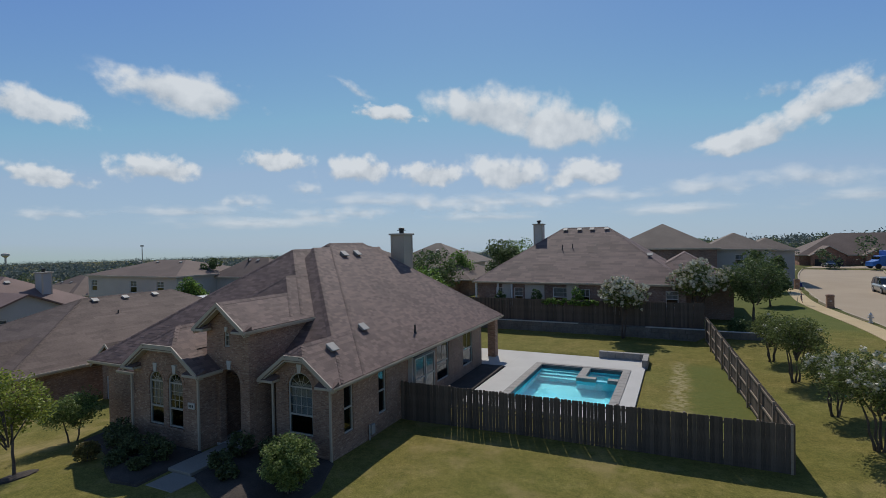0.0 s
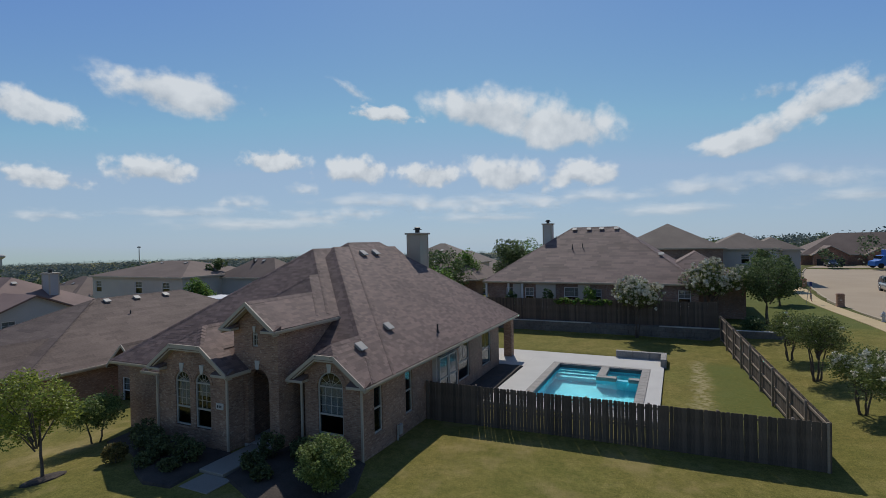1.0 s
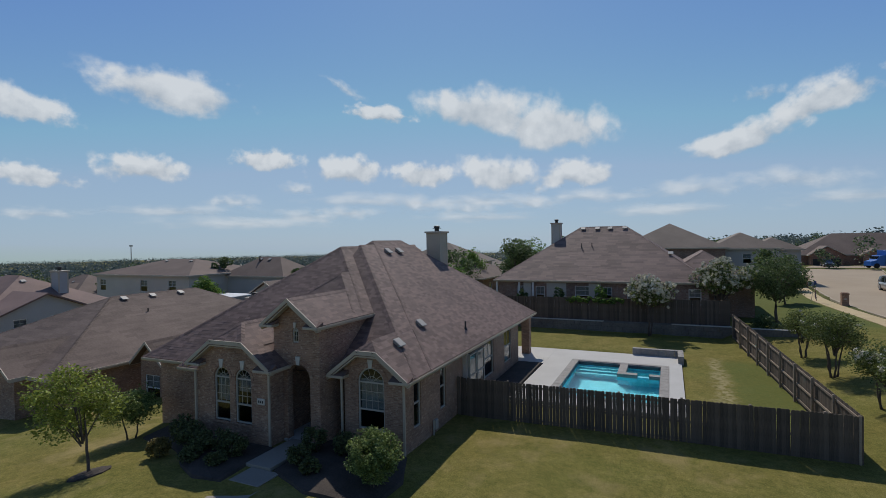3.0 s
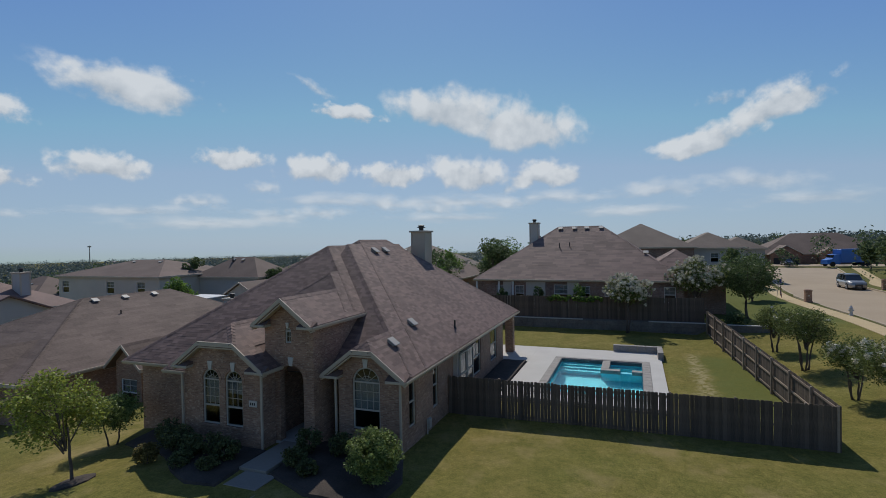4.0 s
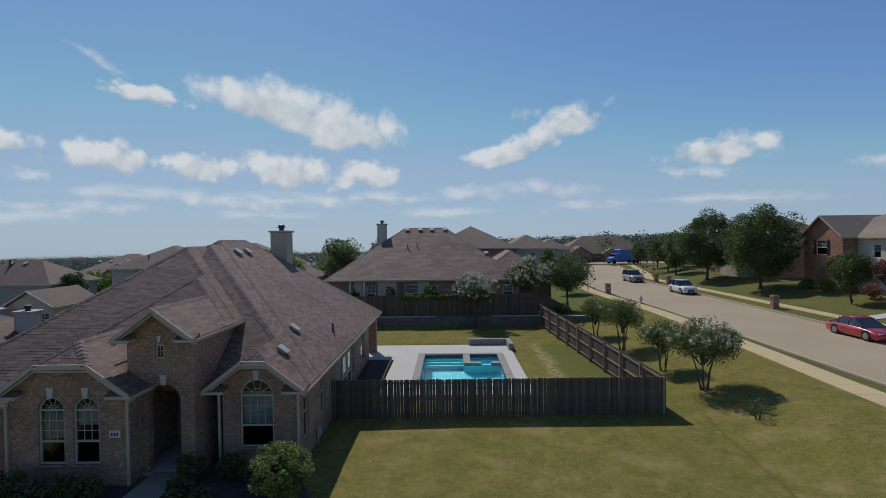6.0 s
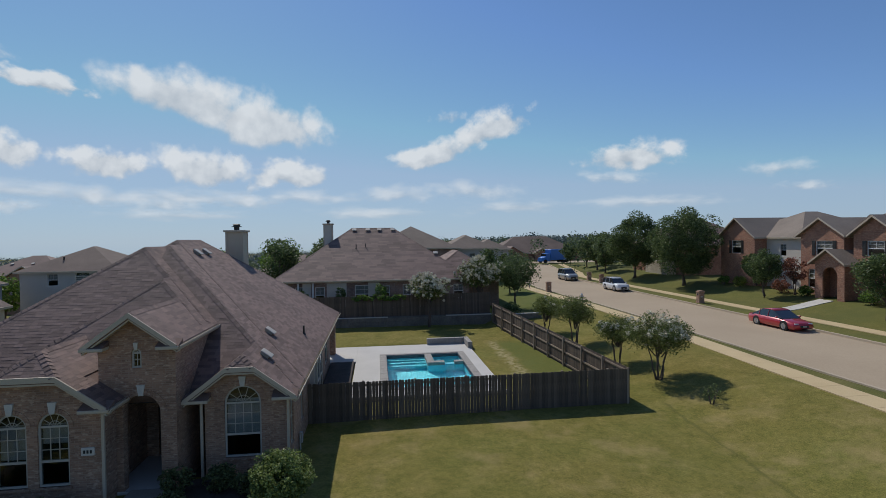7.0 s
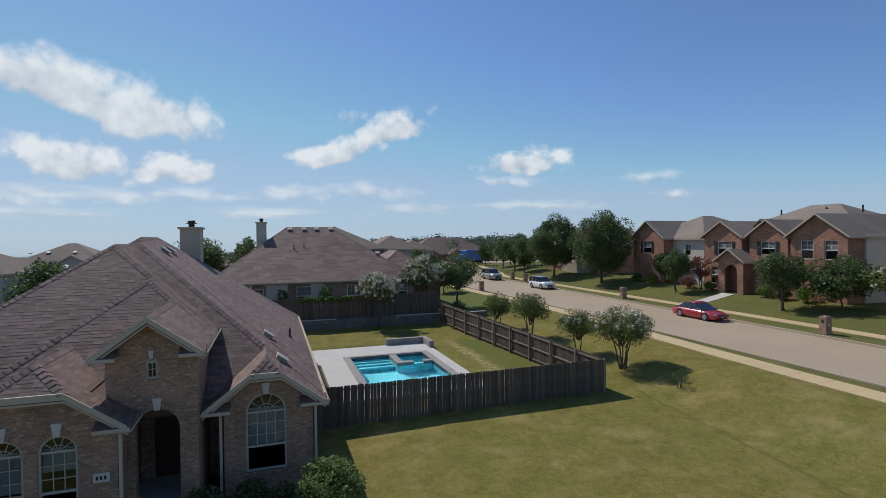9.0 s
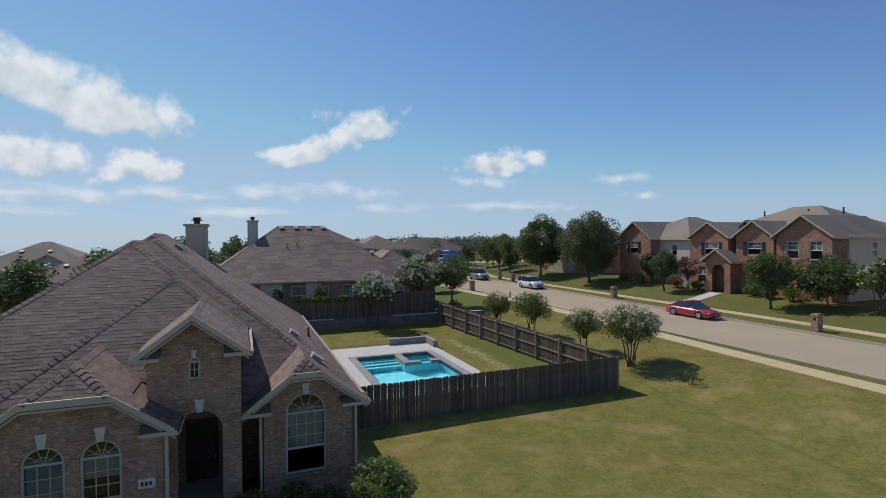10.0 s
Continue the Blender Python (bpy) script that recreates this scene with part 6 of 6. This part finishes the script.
# short grass blades on the nearer lawn
blade = []
while len(blade) < 90000:
    x, y = rg.uniform(-9.5, 15.5), rg.uniform(5, 43)
    if rg.random() > min(1.0, 16.0 / y) ** 2 or (DECK[0] - 0.1 < x < DECK[2] + 0.1 and DECK[1] < y < 36.3) or walk_x(y) - 0.1 < x < walk_x(y) + 1.6 or x < -8.8 and y > 20.8:
        continue
    blade.append((x, y))
blade = np.array(blade)
hz = np.array([ground_z(x, y) + 0.035 * noise.noise((x * 0.5, y * 0.5, 0.0)) for x, y in blade])
ang = gen.uniform(0, 2 * math.pi, len(blade))
ht, tilt_a = gen.uniform(0.02, 0.05, len(blade)), gen.normal(0, 0.035, (len(blade), 2))
base = np.column_stack([blade, hz - 0.01])
sidev = np.column_stack([np.cos(ang), np.sin(ang), np.zeros(len(blade))]) * 0.006
v = np.stack([base - sidev, base + sidev, base + np.column_stack([tilt_a, ht])], axis=1).reshape(-1, 3)
f = np.arange(3 * len(blade)).reshape(-1, 3)
tagged(numpy_mesh("grass_blades", v, f, GRASS_BLADE), "short dry lawn grass", "grass", kind="stuff")


# ---- vehicles ----
def loft(sections, caps=True):
    bm = bmesh.new()
    rows = [[bm.verts.new(p) for p in s] for s in sections]
    for a, b in zip(rows, rows[1:]):
        n = len(a)
        for i in range(n):
            bm.faces.new((a[i], a[(i + 1) % n], b[(i + 1) % n], b[i]))
    if caps:
        bm.faces.new(rows[0][::-1])
        bm.faces.new(rows[-1])
    return bm


def car(name, x, y, rz, paint, label, L=4.8, Wd=1.82, H=1.43, suv=False, z=None):
    """A parked car that points along its own +x."""
    c = thing(name, x, y, road_z(y) - 0.02 if z is None else z, rz, label, "car")
    hw = Wd / 2
    clear = 0.22 if suv else 0.17
    belt = H * (0.60 if suv else 0.62)
    hood = H * (0.62 if suv else 0.55)
    st = [(-L / 2, 0.45, belt * 0.82, 0.86), (-L / 2 + 0.12, clear, belt * 0.94, 0.95), (-L * 0.32, clear, belt, 1.0), (0.0, clear, belt * 0.98, 1.0), (L * 0.18, clear, belt * 0.97, 1.0), (L * 0.30, clear, hood * 0.98, 0.99), (L / 2 - 0.25, clear, hood * 0.86, 0.93), (L / 2 - 0.03, 0.28, hood * 0.68, 0.82)]
    sec = []
    for sx, zl, zt, k in st:
        w = hw * k
        sec.append([(sx, -w * 0.93, zl), (sx, -w, zl + 0.18), (sx, -w, (zl + zt) / 2 + 0.06), (sx, -w * 0.93, zt - 0.03), (sx, -w * 0.7, zt + 0.02), (sx, w * 0.7, zt + 0.02), (sx, w * 0.93, zt - 0.03), (sx, w, (zl + zt) / 2 + 0.06), (sx, w, zl + 0.18), (sx, w * 0.93, zl)])
    part("body", loft(sec), paint, c, smooth=True)
    if suv:
        gl = [(-L / 2 + 0.10, belt - 0.04, 0.92), (-L / 2 + 0.35, H - 0.1, 0.80), (-L * 0.1, H - 0.07, 0.80), (L * 0.06, H - 0.09, 0.78), (L * 0.24, belt - 0.05, 0.9)]
        rf = [(-L / 2 + 0.30, H - 0.09, 0.80), (-L * 0.3, H - 0.01, 0.8), (-L * 0.05, H, 0.8), (L * 0.075, H - 0.075, 0.78)]
    else:
        gl = [(-L / 2 + 0.42, belt - 0.05, 0.88), (-L * 0.20, H - 0.08, 0.72), (-L * 0.06, H - 0.04, 0.72), (L * 0.05, H - 0.07, 0.72), (L * 0.24, belt - 0.06, 0.88)]
        rf = [(-L * 0.22, H - 0.085, 0.72), (-L * 0.1, H - 0.005, 0.72), (0.0, H, 0.72), (L * 0.06, H - 0.06, 0.72)]
    sec = [[(sx, -hw * k, zt), (sx, -hw * k * 0.9, zt + 0.03), (sx, hw * k * 0.9, zt + 0.03), (sx, hw * k, zt), (sx, hw * 0.93, belt - 0.06), (sx, -hw * 0.93, belt - 0.06)] for sx, zt, k in gl]
    part("cabin_glass", loft(sec), CARGLASS, c, "tinted glass", smooth=False)
    sec = [[(sx, -hw * k - 0.01, zt - 0.03), (sx, -hw * k * 0.85, zt + 0.035), (sx, hw * k * 0.85, zt + 0.035), (sx, hw * k + 0.01, zt - 0.03)] for sx, zt, k in rf]
    part("roof", loft(sec), paint, c, smooth=True)
    for px, top in ((-L * 0.045, H - 0.06), ((-L * 0.27 if suv else -L * 0.24), H - 0.1)):
        for sy in (-1, 1):
            bm = tube((px, sy * hw * 0.935, belt - 0.05), (px - 0.03, sy * hw * (0.80 if suv else 0.73), top), 0.035, 0.03, 6)
            part("pillar", bm, paint, c)
    wr = 0.37 if suv else 0.335
    for wx in (-L * 0.285, L * 0.29):
        for sy in (-1, 1):
            y1 = sy * (hw + 0.005)
            tyre = part("tyre", tube((wx, y1 - sy * 0.22, wr), (wx, y1, wr), wr, seg=24), RUBBER, c)
            bm = tube((wx, y1 - sy * 0.01, wr), (wx, y1 + sy * 0.012, wr), wr * 0.66, seg=20)
            for k in range(5):
                a = 2 * math.pi * k / 5
                tube((wx, y1 + sy * 0.015, wr), (wx + wr * 0.6 * math.cos(a), y1 + sy * 0.015, wr + wr * 0.6 * math.sin(a)), 0.03, seg=6, bm=bm)
            part("rim", bm, ALLOY, tyre)
            part("wheel_arch", tube((wx, y1 - sy * 0.25, wr + 0.02), (wx, y1 - sy * 0.006, wr + 0.02), wr + 0.05, seg=24), RUBBER, c)
    for sy in (-1, 1):
        part("headlight", box(L / 2 - 0.3, sy * hw * 0.62 - 0.17, hood * 0.68, L / 2 - 0.09, sy * hw * 0.62 + 0.17, hood * 0.82, 0.03), LAMP_LENS, c)
        part("tail_light", box(-L / 2 - 0.01, sy * hw * 0.68 - 0.14, belt * 0.66, -L / 2 + 0.14, sy * hw * 0.68 + 0.14, belt * 0.84, 0.03), LAMP_RED, c)
        part("mirror", box(L * 0.17, sy * (hw + 0.09) - 0.09, belt - 0.02, L * 0.17 + 0.1, sy * (hw + 0.09) + 0.09, belt + 0.12, 0.03), paint, c)
        part("door_handle", box(-L * 0.12, sy * hw - 0.015, belt * 0.82, -L * 0.12 + 0.16, sy * hw + 0.015, belt * 0.86), paint, c)
    part("grille", box(L / 2 - 0.12, -hw * 0.4, 0.3, L / 2 - 0.01, hw * 0.4, hood * 0.62, 0.02), METAL_DARK, c)
    part("number_plate", box(L / 2 - 0.02, -0.15, 0.36, L / 2 + 0.005, 0.15, 0.46), WHITE, c)
    if suv:
        for sy in (-1, 1):
            part("roof_rail", tube((-L * 0.33, sy * hw * 0.7, H + 0.06), (L * 0.02, sy * hw * 0.7, H + 0.05), 0.02, seg=6), METAL_DARK, c)
    return c


car("red_coupe", 24.35, 34.0, -90, CAR_RED, "glossy red coupe parked at the far kerb", 4.85, 1.84, 1.42)
car("white_suv", 24.3, 61.8, -90, CAR_WHITE, "white sport-utility vehicle parked at the far kerb", 4.6, 1.85, 1.7, True)
car("silver_suv", 23.9, 78.0, -90, CAR_GREY, "silver sport-utility vehicle parked facing down the street", 4.9, 1.98, 1.85, True)
car("dark_car", 30.3, 134.5, -90, CAR_DARK, "dark car on the end driveway", 4.6, 1.85, 1.5, True, z=ground_z(30.3, 134.5) + 0.03)
truck = thing("blue_truck", 38.5, 127.0, ground_z(38.5, 127) + 0.15, 200, "bright blue box truck parked at the bend", "truck")
part("cargo_box", box(-5.5, -1.25, 0.8, 1.2, 1.25, 3.6, 0.05), TRUCK_BLUE, truck)
cab = part("cab", loft([[(1.3, -1.1, 0.5), (1.3, -1.1, 2.6), (1.3, 1.1, 2.6), (1.3, 1.1, 0.5)], [(2.3, -1.1, 0.5), (2.3, -1.05, 2.5), (2.3, 1.05, 2.5), (2.3, 1.1, 0.5)], [(2.9, -1.1, 0.5), (2.9, -1.0, 1.6), (2.9, 1.0, 1.6), (2.9, 1.1, 0.5)], [(3.9, -1.0, 0.5), (3.9, -0.9, 1.35), (3.9, 0.9, 1.35), (3.9, 1.0, 0.5)]]), TRUCK_BLUE, truck)
part("windscreen", box(2.25, -0.9, 1.7, 2.75, 0.9, 2.4), CARGLASS, cab)
for wx in (-4.3, -3.3, 2.9):
    for sy in (-1, 1):
        part("wheel", tube((wx, sy * 0.9, 0.5), (wx, sy * 1.2, 0.5), 0.5, seg=18), RUBBER, truck)


# ---- street furniture ----
def mailbox(x, y, face, seed):
    """A brick pillar with a steel letter box, facing the kerb."""
    e = thing("brick_mailbox", x, y, ground_z(x, y), 0, "brown brick pillar mailbox beside the kerb", "mailbox", "street mailboxes")
    part("base", box(-0.34, -0.30, -0.2, 0.34, 0.30, 0.12), BRICK, e)
    part("pillar", box(-0.29, -0.25, 0.12, 0.29, 0.25, 1.14), BRICK, e)
    bm = box(-0.33, -0.29, 1.14, 0.33, 0.29, 1.24, 0.015)
    box(-0.26, -0.22, 1.24, 0.26, 0.22, 1.31, 0.02, bm=bm)
    part("cap", bm, BRICK, e)
    part("letter_door", box(face * 0.29, -0.1, 0.82, face * 0.315, 0.1, 1.04, 0.01), METAL_DARK, e)
    part("plaque", box(-0.09, -0.262, 0.62, 0.09, -0.248, 0.74), CAST, e)
    return e


for i, (x, y, s) in enumerate(((26.35, 46.9, -1), (26.3, 24.5, -1), (14.5, 60.5, 1), (26.3, 70.5, -1), (26.3, 75.0, -1), (15.0, 79.0, 1), (17.2, 97.0, 1))):
    mailbox(x, y, s, i)
hyd = thing("fire_hydrant", 15.2, 51.5, ground_z(15.2, 51.5), 0, "silver fire hydrant on the grass verge", "hydrant")
bm = tube((0, 0, 0), (0, 0, 0.06), 0.17, seg=16)
tube((0, 0, 0.06), (0, 0, 0.62), 0.11, seg=16, bm=bm)
part("barrel", bm, HYDRANT, hyd)
bm = tube((0, 0, 0.62), (0, 0, 0.66), 0.15, seg=16)
tube((0, 0, 0.66), (0, 0, 0.80), 0.13, 0.05, 16, bm)
tube((0, 0, 0.80), (0, 0, 0.86), 0.03, seg=6, bm=bm)
part("bonnet", bm, HYDRANT, hyd)
for d in ((0.2, 0), (-0.2, 0), (0, -0.22)):
    part("nozzle", tube((d[0] * 0.4, d[1] * 0.4, 0.45), (d[0], d[1], 0.45), 0.065, seg=12), HYDRANT, hyd)
flag = thing("garden_flag", 12.1, 62.4, ground_z(12.1, 62.4), 0, "small striped flag on a leaning pole", "flag")
part("pole", tube((0, 0, -0.1), (0.35, 0, 2.2), 0.02, seg=8), METAL, flag)
for k in range(7):
    bm = bmesh.new()
    rows = []
    for j in range(9):
        s = j / 8
        for dz in (0, 0.14):
            rows.append(bm.verts.new((0.36 + 0.1 * s + 0.06 * math.sin(6 * s + k * 0.2), -0.04 + 0.12 * math.sin(4 * s), 2.1 - 0.14 * k + dz - 1.1 * s)))
    for j in range(8):
        bm.faces.new((rows[2 * j], rows[2 * j + 2], rows[2 * j + 3], rows[2 * j + 1]))
    bmesh.ops.solidify(bm, geom=bm.faces[:], thickness=0.006)
    part("stripe", bm, FLAG_RED if k % 2 == 0 else FLAG_WHITE, flag)
part("canton", box(0.3, -0.06, 1.85, 0.5, 0.07, 2.25), FLAG_BLUE, flag)
# white patio cover in a garden down the slope
gz = ground_z(-47.2, 41.3)
patio = thing("patio_cover", -47.2, 41.3, gz, 0, "white flat metal patio cover on posts", "shelter")
part("roof_panel", box(-2.1, -1.8, 2.45 - gz - 0.12, 2.1, 1.8, 2.45 - gz, 0.02), FRAME_WHITE, patio, "white metal roof panel")
for px in (-1.95, 1.95):
    for py in (-1.65, 1.65):
        part("post", box(px - 0.06, py - 0.06, -0.2, px + 0.06, py + 0.06, 2.36 - gz), WHITE, patio)
# water tower and mast on the horizon
wx, wy = -1365.0, 607.0
gz = ground_z(wx, wy)
tower = thing("water_tower", wx, wy, gz, 0, "pale water tower far off on the horizon", "tower")
part("column", tube((0, 0, -5), (0, 0, -10 - gz), 2.2, 1.8, 16), SIDING_GREY, tower)
bm = tube((0, 0, -12 - gz), (0, 0, -7 - gz), 2.0, 8.0, 20)
tube((0, 0, -7 - gz), (0, 0, -3.5 - gz), 8.0, 8.0, 20, bm)
tube((0, 0, -3.5 - gz), (0, 0, -1.0 - gz), 8.0, 2.0, 20, bm)
part("tank", bm, SIDING_GREY, tower, smooth=False)
mx, my = -745.0, 505.0
gz = ground_z(mx, my)
mast = thing("radio_mast", mx, my, gz, 0, "thin grey mast with a small platform on the horizon", "mast")
part("pole", tube((0, 0, -3), (0, 0, 10.5 - gz), 0.9, 0.5, 10), METAL, mast)
part("platform", tube((0, 0, 8.0 - gz), (0, 0, 10.0 - gz), 2.4, 2.4, 14), METAL, mast)
# hose tap and utility box on the side wall
tap = part("utility_box", box(-10.54, 18.0, 0.15, -10.42, 18.25, 0.55, 0.01), METAL, home, "grey utility box", in_world=True)
part("conduit", tube((-10.48, 17.9, -0.2), (-10.48, 17.9, 0.6), 0.03, seg=8), WHITE, home, in_world=True)


# ---- clouds, far beyond everything ----
def cloud_material(name, soft, thick):
    m = bpy.data.materials.new(name)
    m.use_nodes = True
    nt = m.node_tree
    nt.nodes.remove(nt.nodes["Principled BSDF"])
    tc = nt.nodes.new("ShaderNodeTexCoord")
    info = nt.nodes.new("ShaderNodeObjectInfo")
    ln = nt.nodes.new("ShaderNodeVectorMath")
    ln.operation = "LENGTH"
    # domed top, flatter base
    axes = nt.nodes.new("ShaderNodeSeparateXYZ")
    nt.links.new(tc.outputs["Object"], axes.inputs[0])
    under = nt.nodes.new("ShaderNodeMath")
    under.operation, under.inputs[1].default_value = "MULTIPLY", -1.4
    nt.links.new(axes.outputs[1], under.inputs[0])
    dome = nt.nodes.new("ShaderNodeMath")
    dome.operation = "MAXIMUM"
    nt.links.new(axes.outputs[1], dome.inputs[0])
    nt.links.new(under.outputs[0], dome.inputs[1])
    shape = nt.nodes.new("ShaderNodeCombineXYZ")
    nt.links.new(axes.outputs[0], shape.inputs[0])
    nt.links.new(dome.outputs[0], shape.inputs[1])
    nt.links.new(shape.outputs[0], ln.inputs[0])
    sc = nt.nodes.new("ShaderNodeVectorMath")
    sc.operation, sc.inputs[1].default_value = "SCALE", (0, 0, 0)
    sc.inputs["Scale"].default_value = 37.0
    cmb = nt.nodes.new("ShaderNodeCombineXYZ")
    nt.links.new(info.outputs["Random"], cmb.inputs[0])
    nt.links.new(info.outputs["Random"], cmb.inputs[2])
    nt.links.new(cmb.outputs[0], sc.inputs[0])
    add = nt.nodes.new("ShaderNodeVectorMath")
    add.operation = "ADD"
    pt = nt.nodes.new("ShaderNodeVectorMath")
    pt.operation, pt.inputs[1].default_value = "MULTIPLY", (2.3, 0.95, 1.0)
    nt.links.new(tc.outputs["Object"], pt.inputs[0])
    nt.links.new(pt.outputs[0], add.inputs[0])
    nt.links.new(sc.outputs[0], add.inputs[1])
    n = nt.nodes.new("ShaderNodeTexNoise")
    n.inputs["Scale"].default_value, n.inputs["Detail"].default_value, n.inputs["Roughness"].default_value = 1.35, 6.0, 0.5
    nt.links.new(add.outputs[0], n.inputs["Vector"])

    def math_node(op, a, b):
        q = nt.nodes.new("ShaderNodeMath")
        q.operation = op
        for i, v in enumerate((a, b)):
            if isinstance(v, (int, float)):
                q.inputs[i].default_value = v
            else:
                nt.links.new(v, q.inputs[i])
        return q.outputs[0]
    mask = math_node("SUBTRACT", 0.76, ln.outputs["Value"])
    dens = math_node("ADD", mask, math_node("MULTIPLY", math_node("SUBTRACT", n.outputs[0], 0.50), 1.55))
    mr = nt.nodes.new("ShaderNodeMapRange")
    mr.interpolation_type = "SMOOTHSTEP"
    mr.inputs["From Min"].default_value, mr.inputs["From Max"].default_value, mr.inputs["To Max"].default_value = 0.0, soft, thick
    nt.links.new(dens, mr.inputs["Value"])
    edge = nt.nodes.new("ShaderNodeMapRange")
    edge.inputs["From Min"].default_value, edge.inputs["From Max"].default_value, edge.inputs["To Min"].default_value, edge.inputs["To Max"].default_value = 0.75, 1.0, 1.0, 0.0
    nt.links.new(ln.outputs["Value"], edge.inputs["Value"])
    alpha = math_node("MULTIPLY", mr.outputs[0], edge.outputs[0])
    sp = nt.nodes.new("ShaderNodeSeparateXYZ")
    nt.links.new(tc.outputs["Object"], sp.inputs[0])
    # sunlit tops and shaded bases are put into the cloud's glow colour
    painted_tone = math_node("ADD", math_node("MULTIPLY", sp.outputs[1], 0.35), math_node("MULTIPLY", n.outputs[0], 1.0))
    col = ramp(nt, painted_tone, ((0.30, (0.47, 0.53, 0.60)), (0.62, (0.76, 0.80, 0.84))))
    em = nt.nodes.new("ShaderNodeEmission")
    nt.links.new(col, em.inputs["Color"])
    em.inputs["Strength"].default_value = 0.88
    tr = nt.nodes.new("ShaderNodeBsdfTransparent")
    mx = nt.nodes.new("ShaderNodeMixShader")
    nt.links.new(alpha, mx.inputs[0])
    nt.links.new(tr.outputs[0], mx.inputs[1])
    nt.links.new(em.outputs[0], mx.inputs[2])
    nt.links.new(mx.outputs[0], nt.nodes["Material Output"].inputs["Surface"])
    return m


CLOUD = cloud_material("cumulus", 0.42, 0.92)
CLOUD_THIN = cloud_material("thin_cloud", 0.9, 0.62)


def cloud(az, el, w, h, tilt, material):
    me = bpy.data.meshes.new("cloud")
    me.from_pydata([(-1, -1, 0), (1, -1, 0), (1, 1, 0), (-1, 1, 0)], [], [(0, 1, 2, 3)])
    me.materials.append(material)
    ob = new("cloud", me)
    d = 3900 + 6 * az
    way = Vector((math.sin(radians(az)) * math.cos(radians(el)), math.cos(radians(az)) * math.cos(radians(el)), math.sin(radians(el))))
    at = Vector((-5, 0, 8)) + way * d
    ob.matrix_basis = Matrix.Translation(at) @ way.to_track_quat("-Z", "Y").to_matrix().to_4x4() @ Matrix.Rotation(radians(tilt), 4, "Z") @ Matrix.Diagonal((d * math.tan(radians(w / 2)) * 1.6, d * math.tan(radians(h / 2)) * 1.75, 1, 1))
    return tagged(ob, "white fair-weather cumulus cloud in the sky", "cloud", "clouds", "structure")


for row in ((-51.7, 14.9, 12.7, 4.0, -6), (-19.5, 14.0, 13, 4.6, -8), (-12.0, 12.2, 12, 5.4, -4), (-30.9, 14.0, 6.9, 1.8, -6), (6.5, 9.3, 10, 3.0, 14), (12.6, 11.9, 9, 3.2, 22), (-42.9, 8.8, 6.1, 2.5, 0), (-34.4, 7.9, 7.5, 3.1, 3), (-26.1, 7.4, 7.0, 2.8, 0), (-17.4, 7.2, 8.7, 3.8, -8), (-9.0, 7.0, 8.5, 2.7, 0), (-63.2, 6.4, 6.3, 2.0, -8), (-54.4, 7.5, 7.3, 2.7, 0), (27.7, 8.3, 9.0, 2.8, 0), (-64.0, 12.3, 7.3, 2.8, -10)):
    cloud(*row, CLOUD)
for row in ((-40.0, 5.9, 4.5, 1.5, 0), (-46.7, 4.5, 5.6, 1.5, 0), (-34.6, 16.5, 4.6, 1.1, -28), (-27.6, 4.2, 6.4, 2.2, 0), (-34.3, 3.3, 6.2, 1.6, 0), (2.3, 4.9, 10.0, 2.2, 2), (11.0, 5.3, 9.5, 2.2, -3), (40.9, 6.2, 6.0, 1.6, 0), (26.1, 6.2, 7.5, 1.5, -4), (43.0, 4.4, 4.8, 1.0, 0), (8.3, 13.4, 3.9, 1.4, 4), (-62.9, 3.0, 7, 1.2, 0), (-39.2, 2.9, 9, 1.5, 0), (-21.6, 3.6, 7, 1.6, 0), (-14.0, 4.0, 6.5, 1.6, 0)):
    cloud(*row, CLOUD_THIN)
# wide thin cards added as the pale haze band above the horizon
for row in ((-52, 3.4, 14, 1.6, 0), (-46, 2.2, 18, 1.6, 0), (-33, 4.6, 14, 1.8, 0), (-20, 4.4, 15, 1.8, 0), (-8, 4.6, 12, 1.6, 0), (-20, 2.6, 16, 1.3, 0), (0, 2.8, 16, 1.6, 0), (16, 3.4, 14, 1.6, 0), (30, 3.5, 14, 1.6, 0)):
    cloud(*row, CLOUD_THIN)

# ---- the nearest shingles, piece by piece ----
sm = bpy.data.meshes.new("shingle")
sm.from_pydata([(0, 0, 0), (1, 0, 0), (1, -0.01, 0.016), (0, -0.01, 0.016), (1, 0.165, 0.005), (0, 0.165, 0.005)], [], [(0, 1, 2, 3), (3, 2, 4, 5)])
sm.materials.append(SHINGLE_PIECE)
to_home = home.matrix_basis.inverted()
for m, f0, f1, h0, h1, t0, t1, lift, step in near_tabs:
    ob = new("shingle", sm)
    ob.parent = home_roof
    ob.matrix_basis = to_home @ m @ Matrix.Translation((f0, t0, 0)) @ Matrix.Diagonal((f1 - f0, (t1 - t0) / 0.145, lift / 0.012, 1))
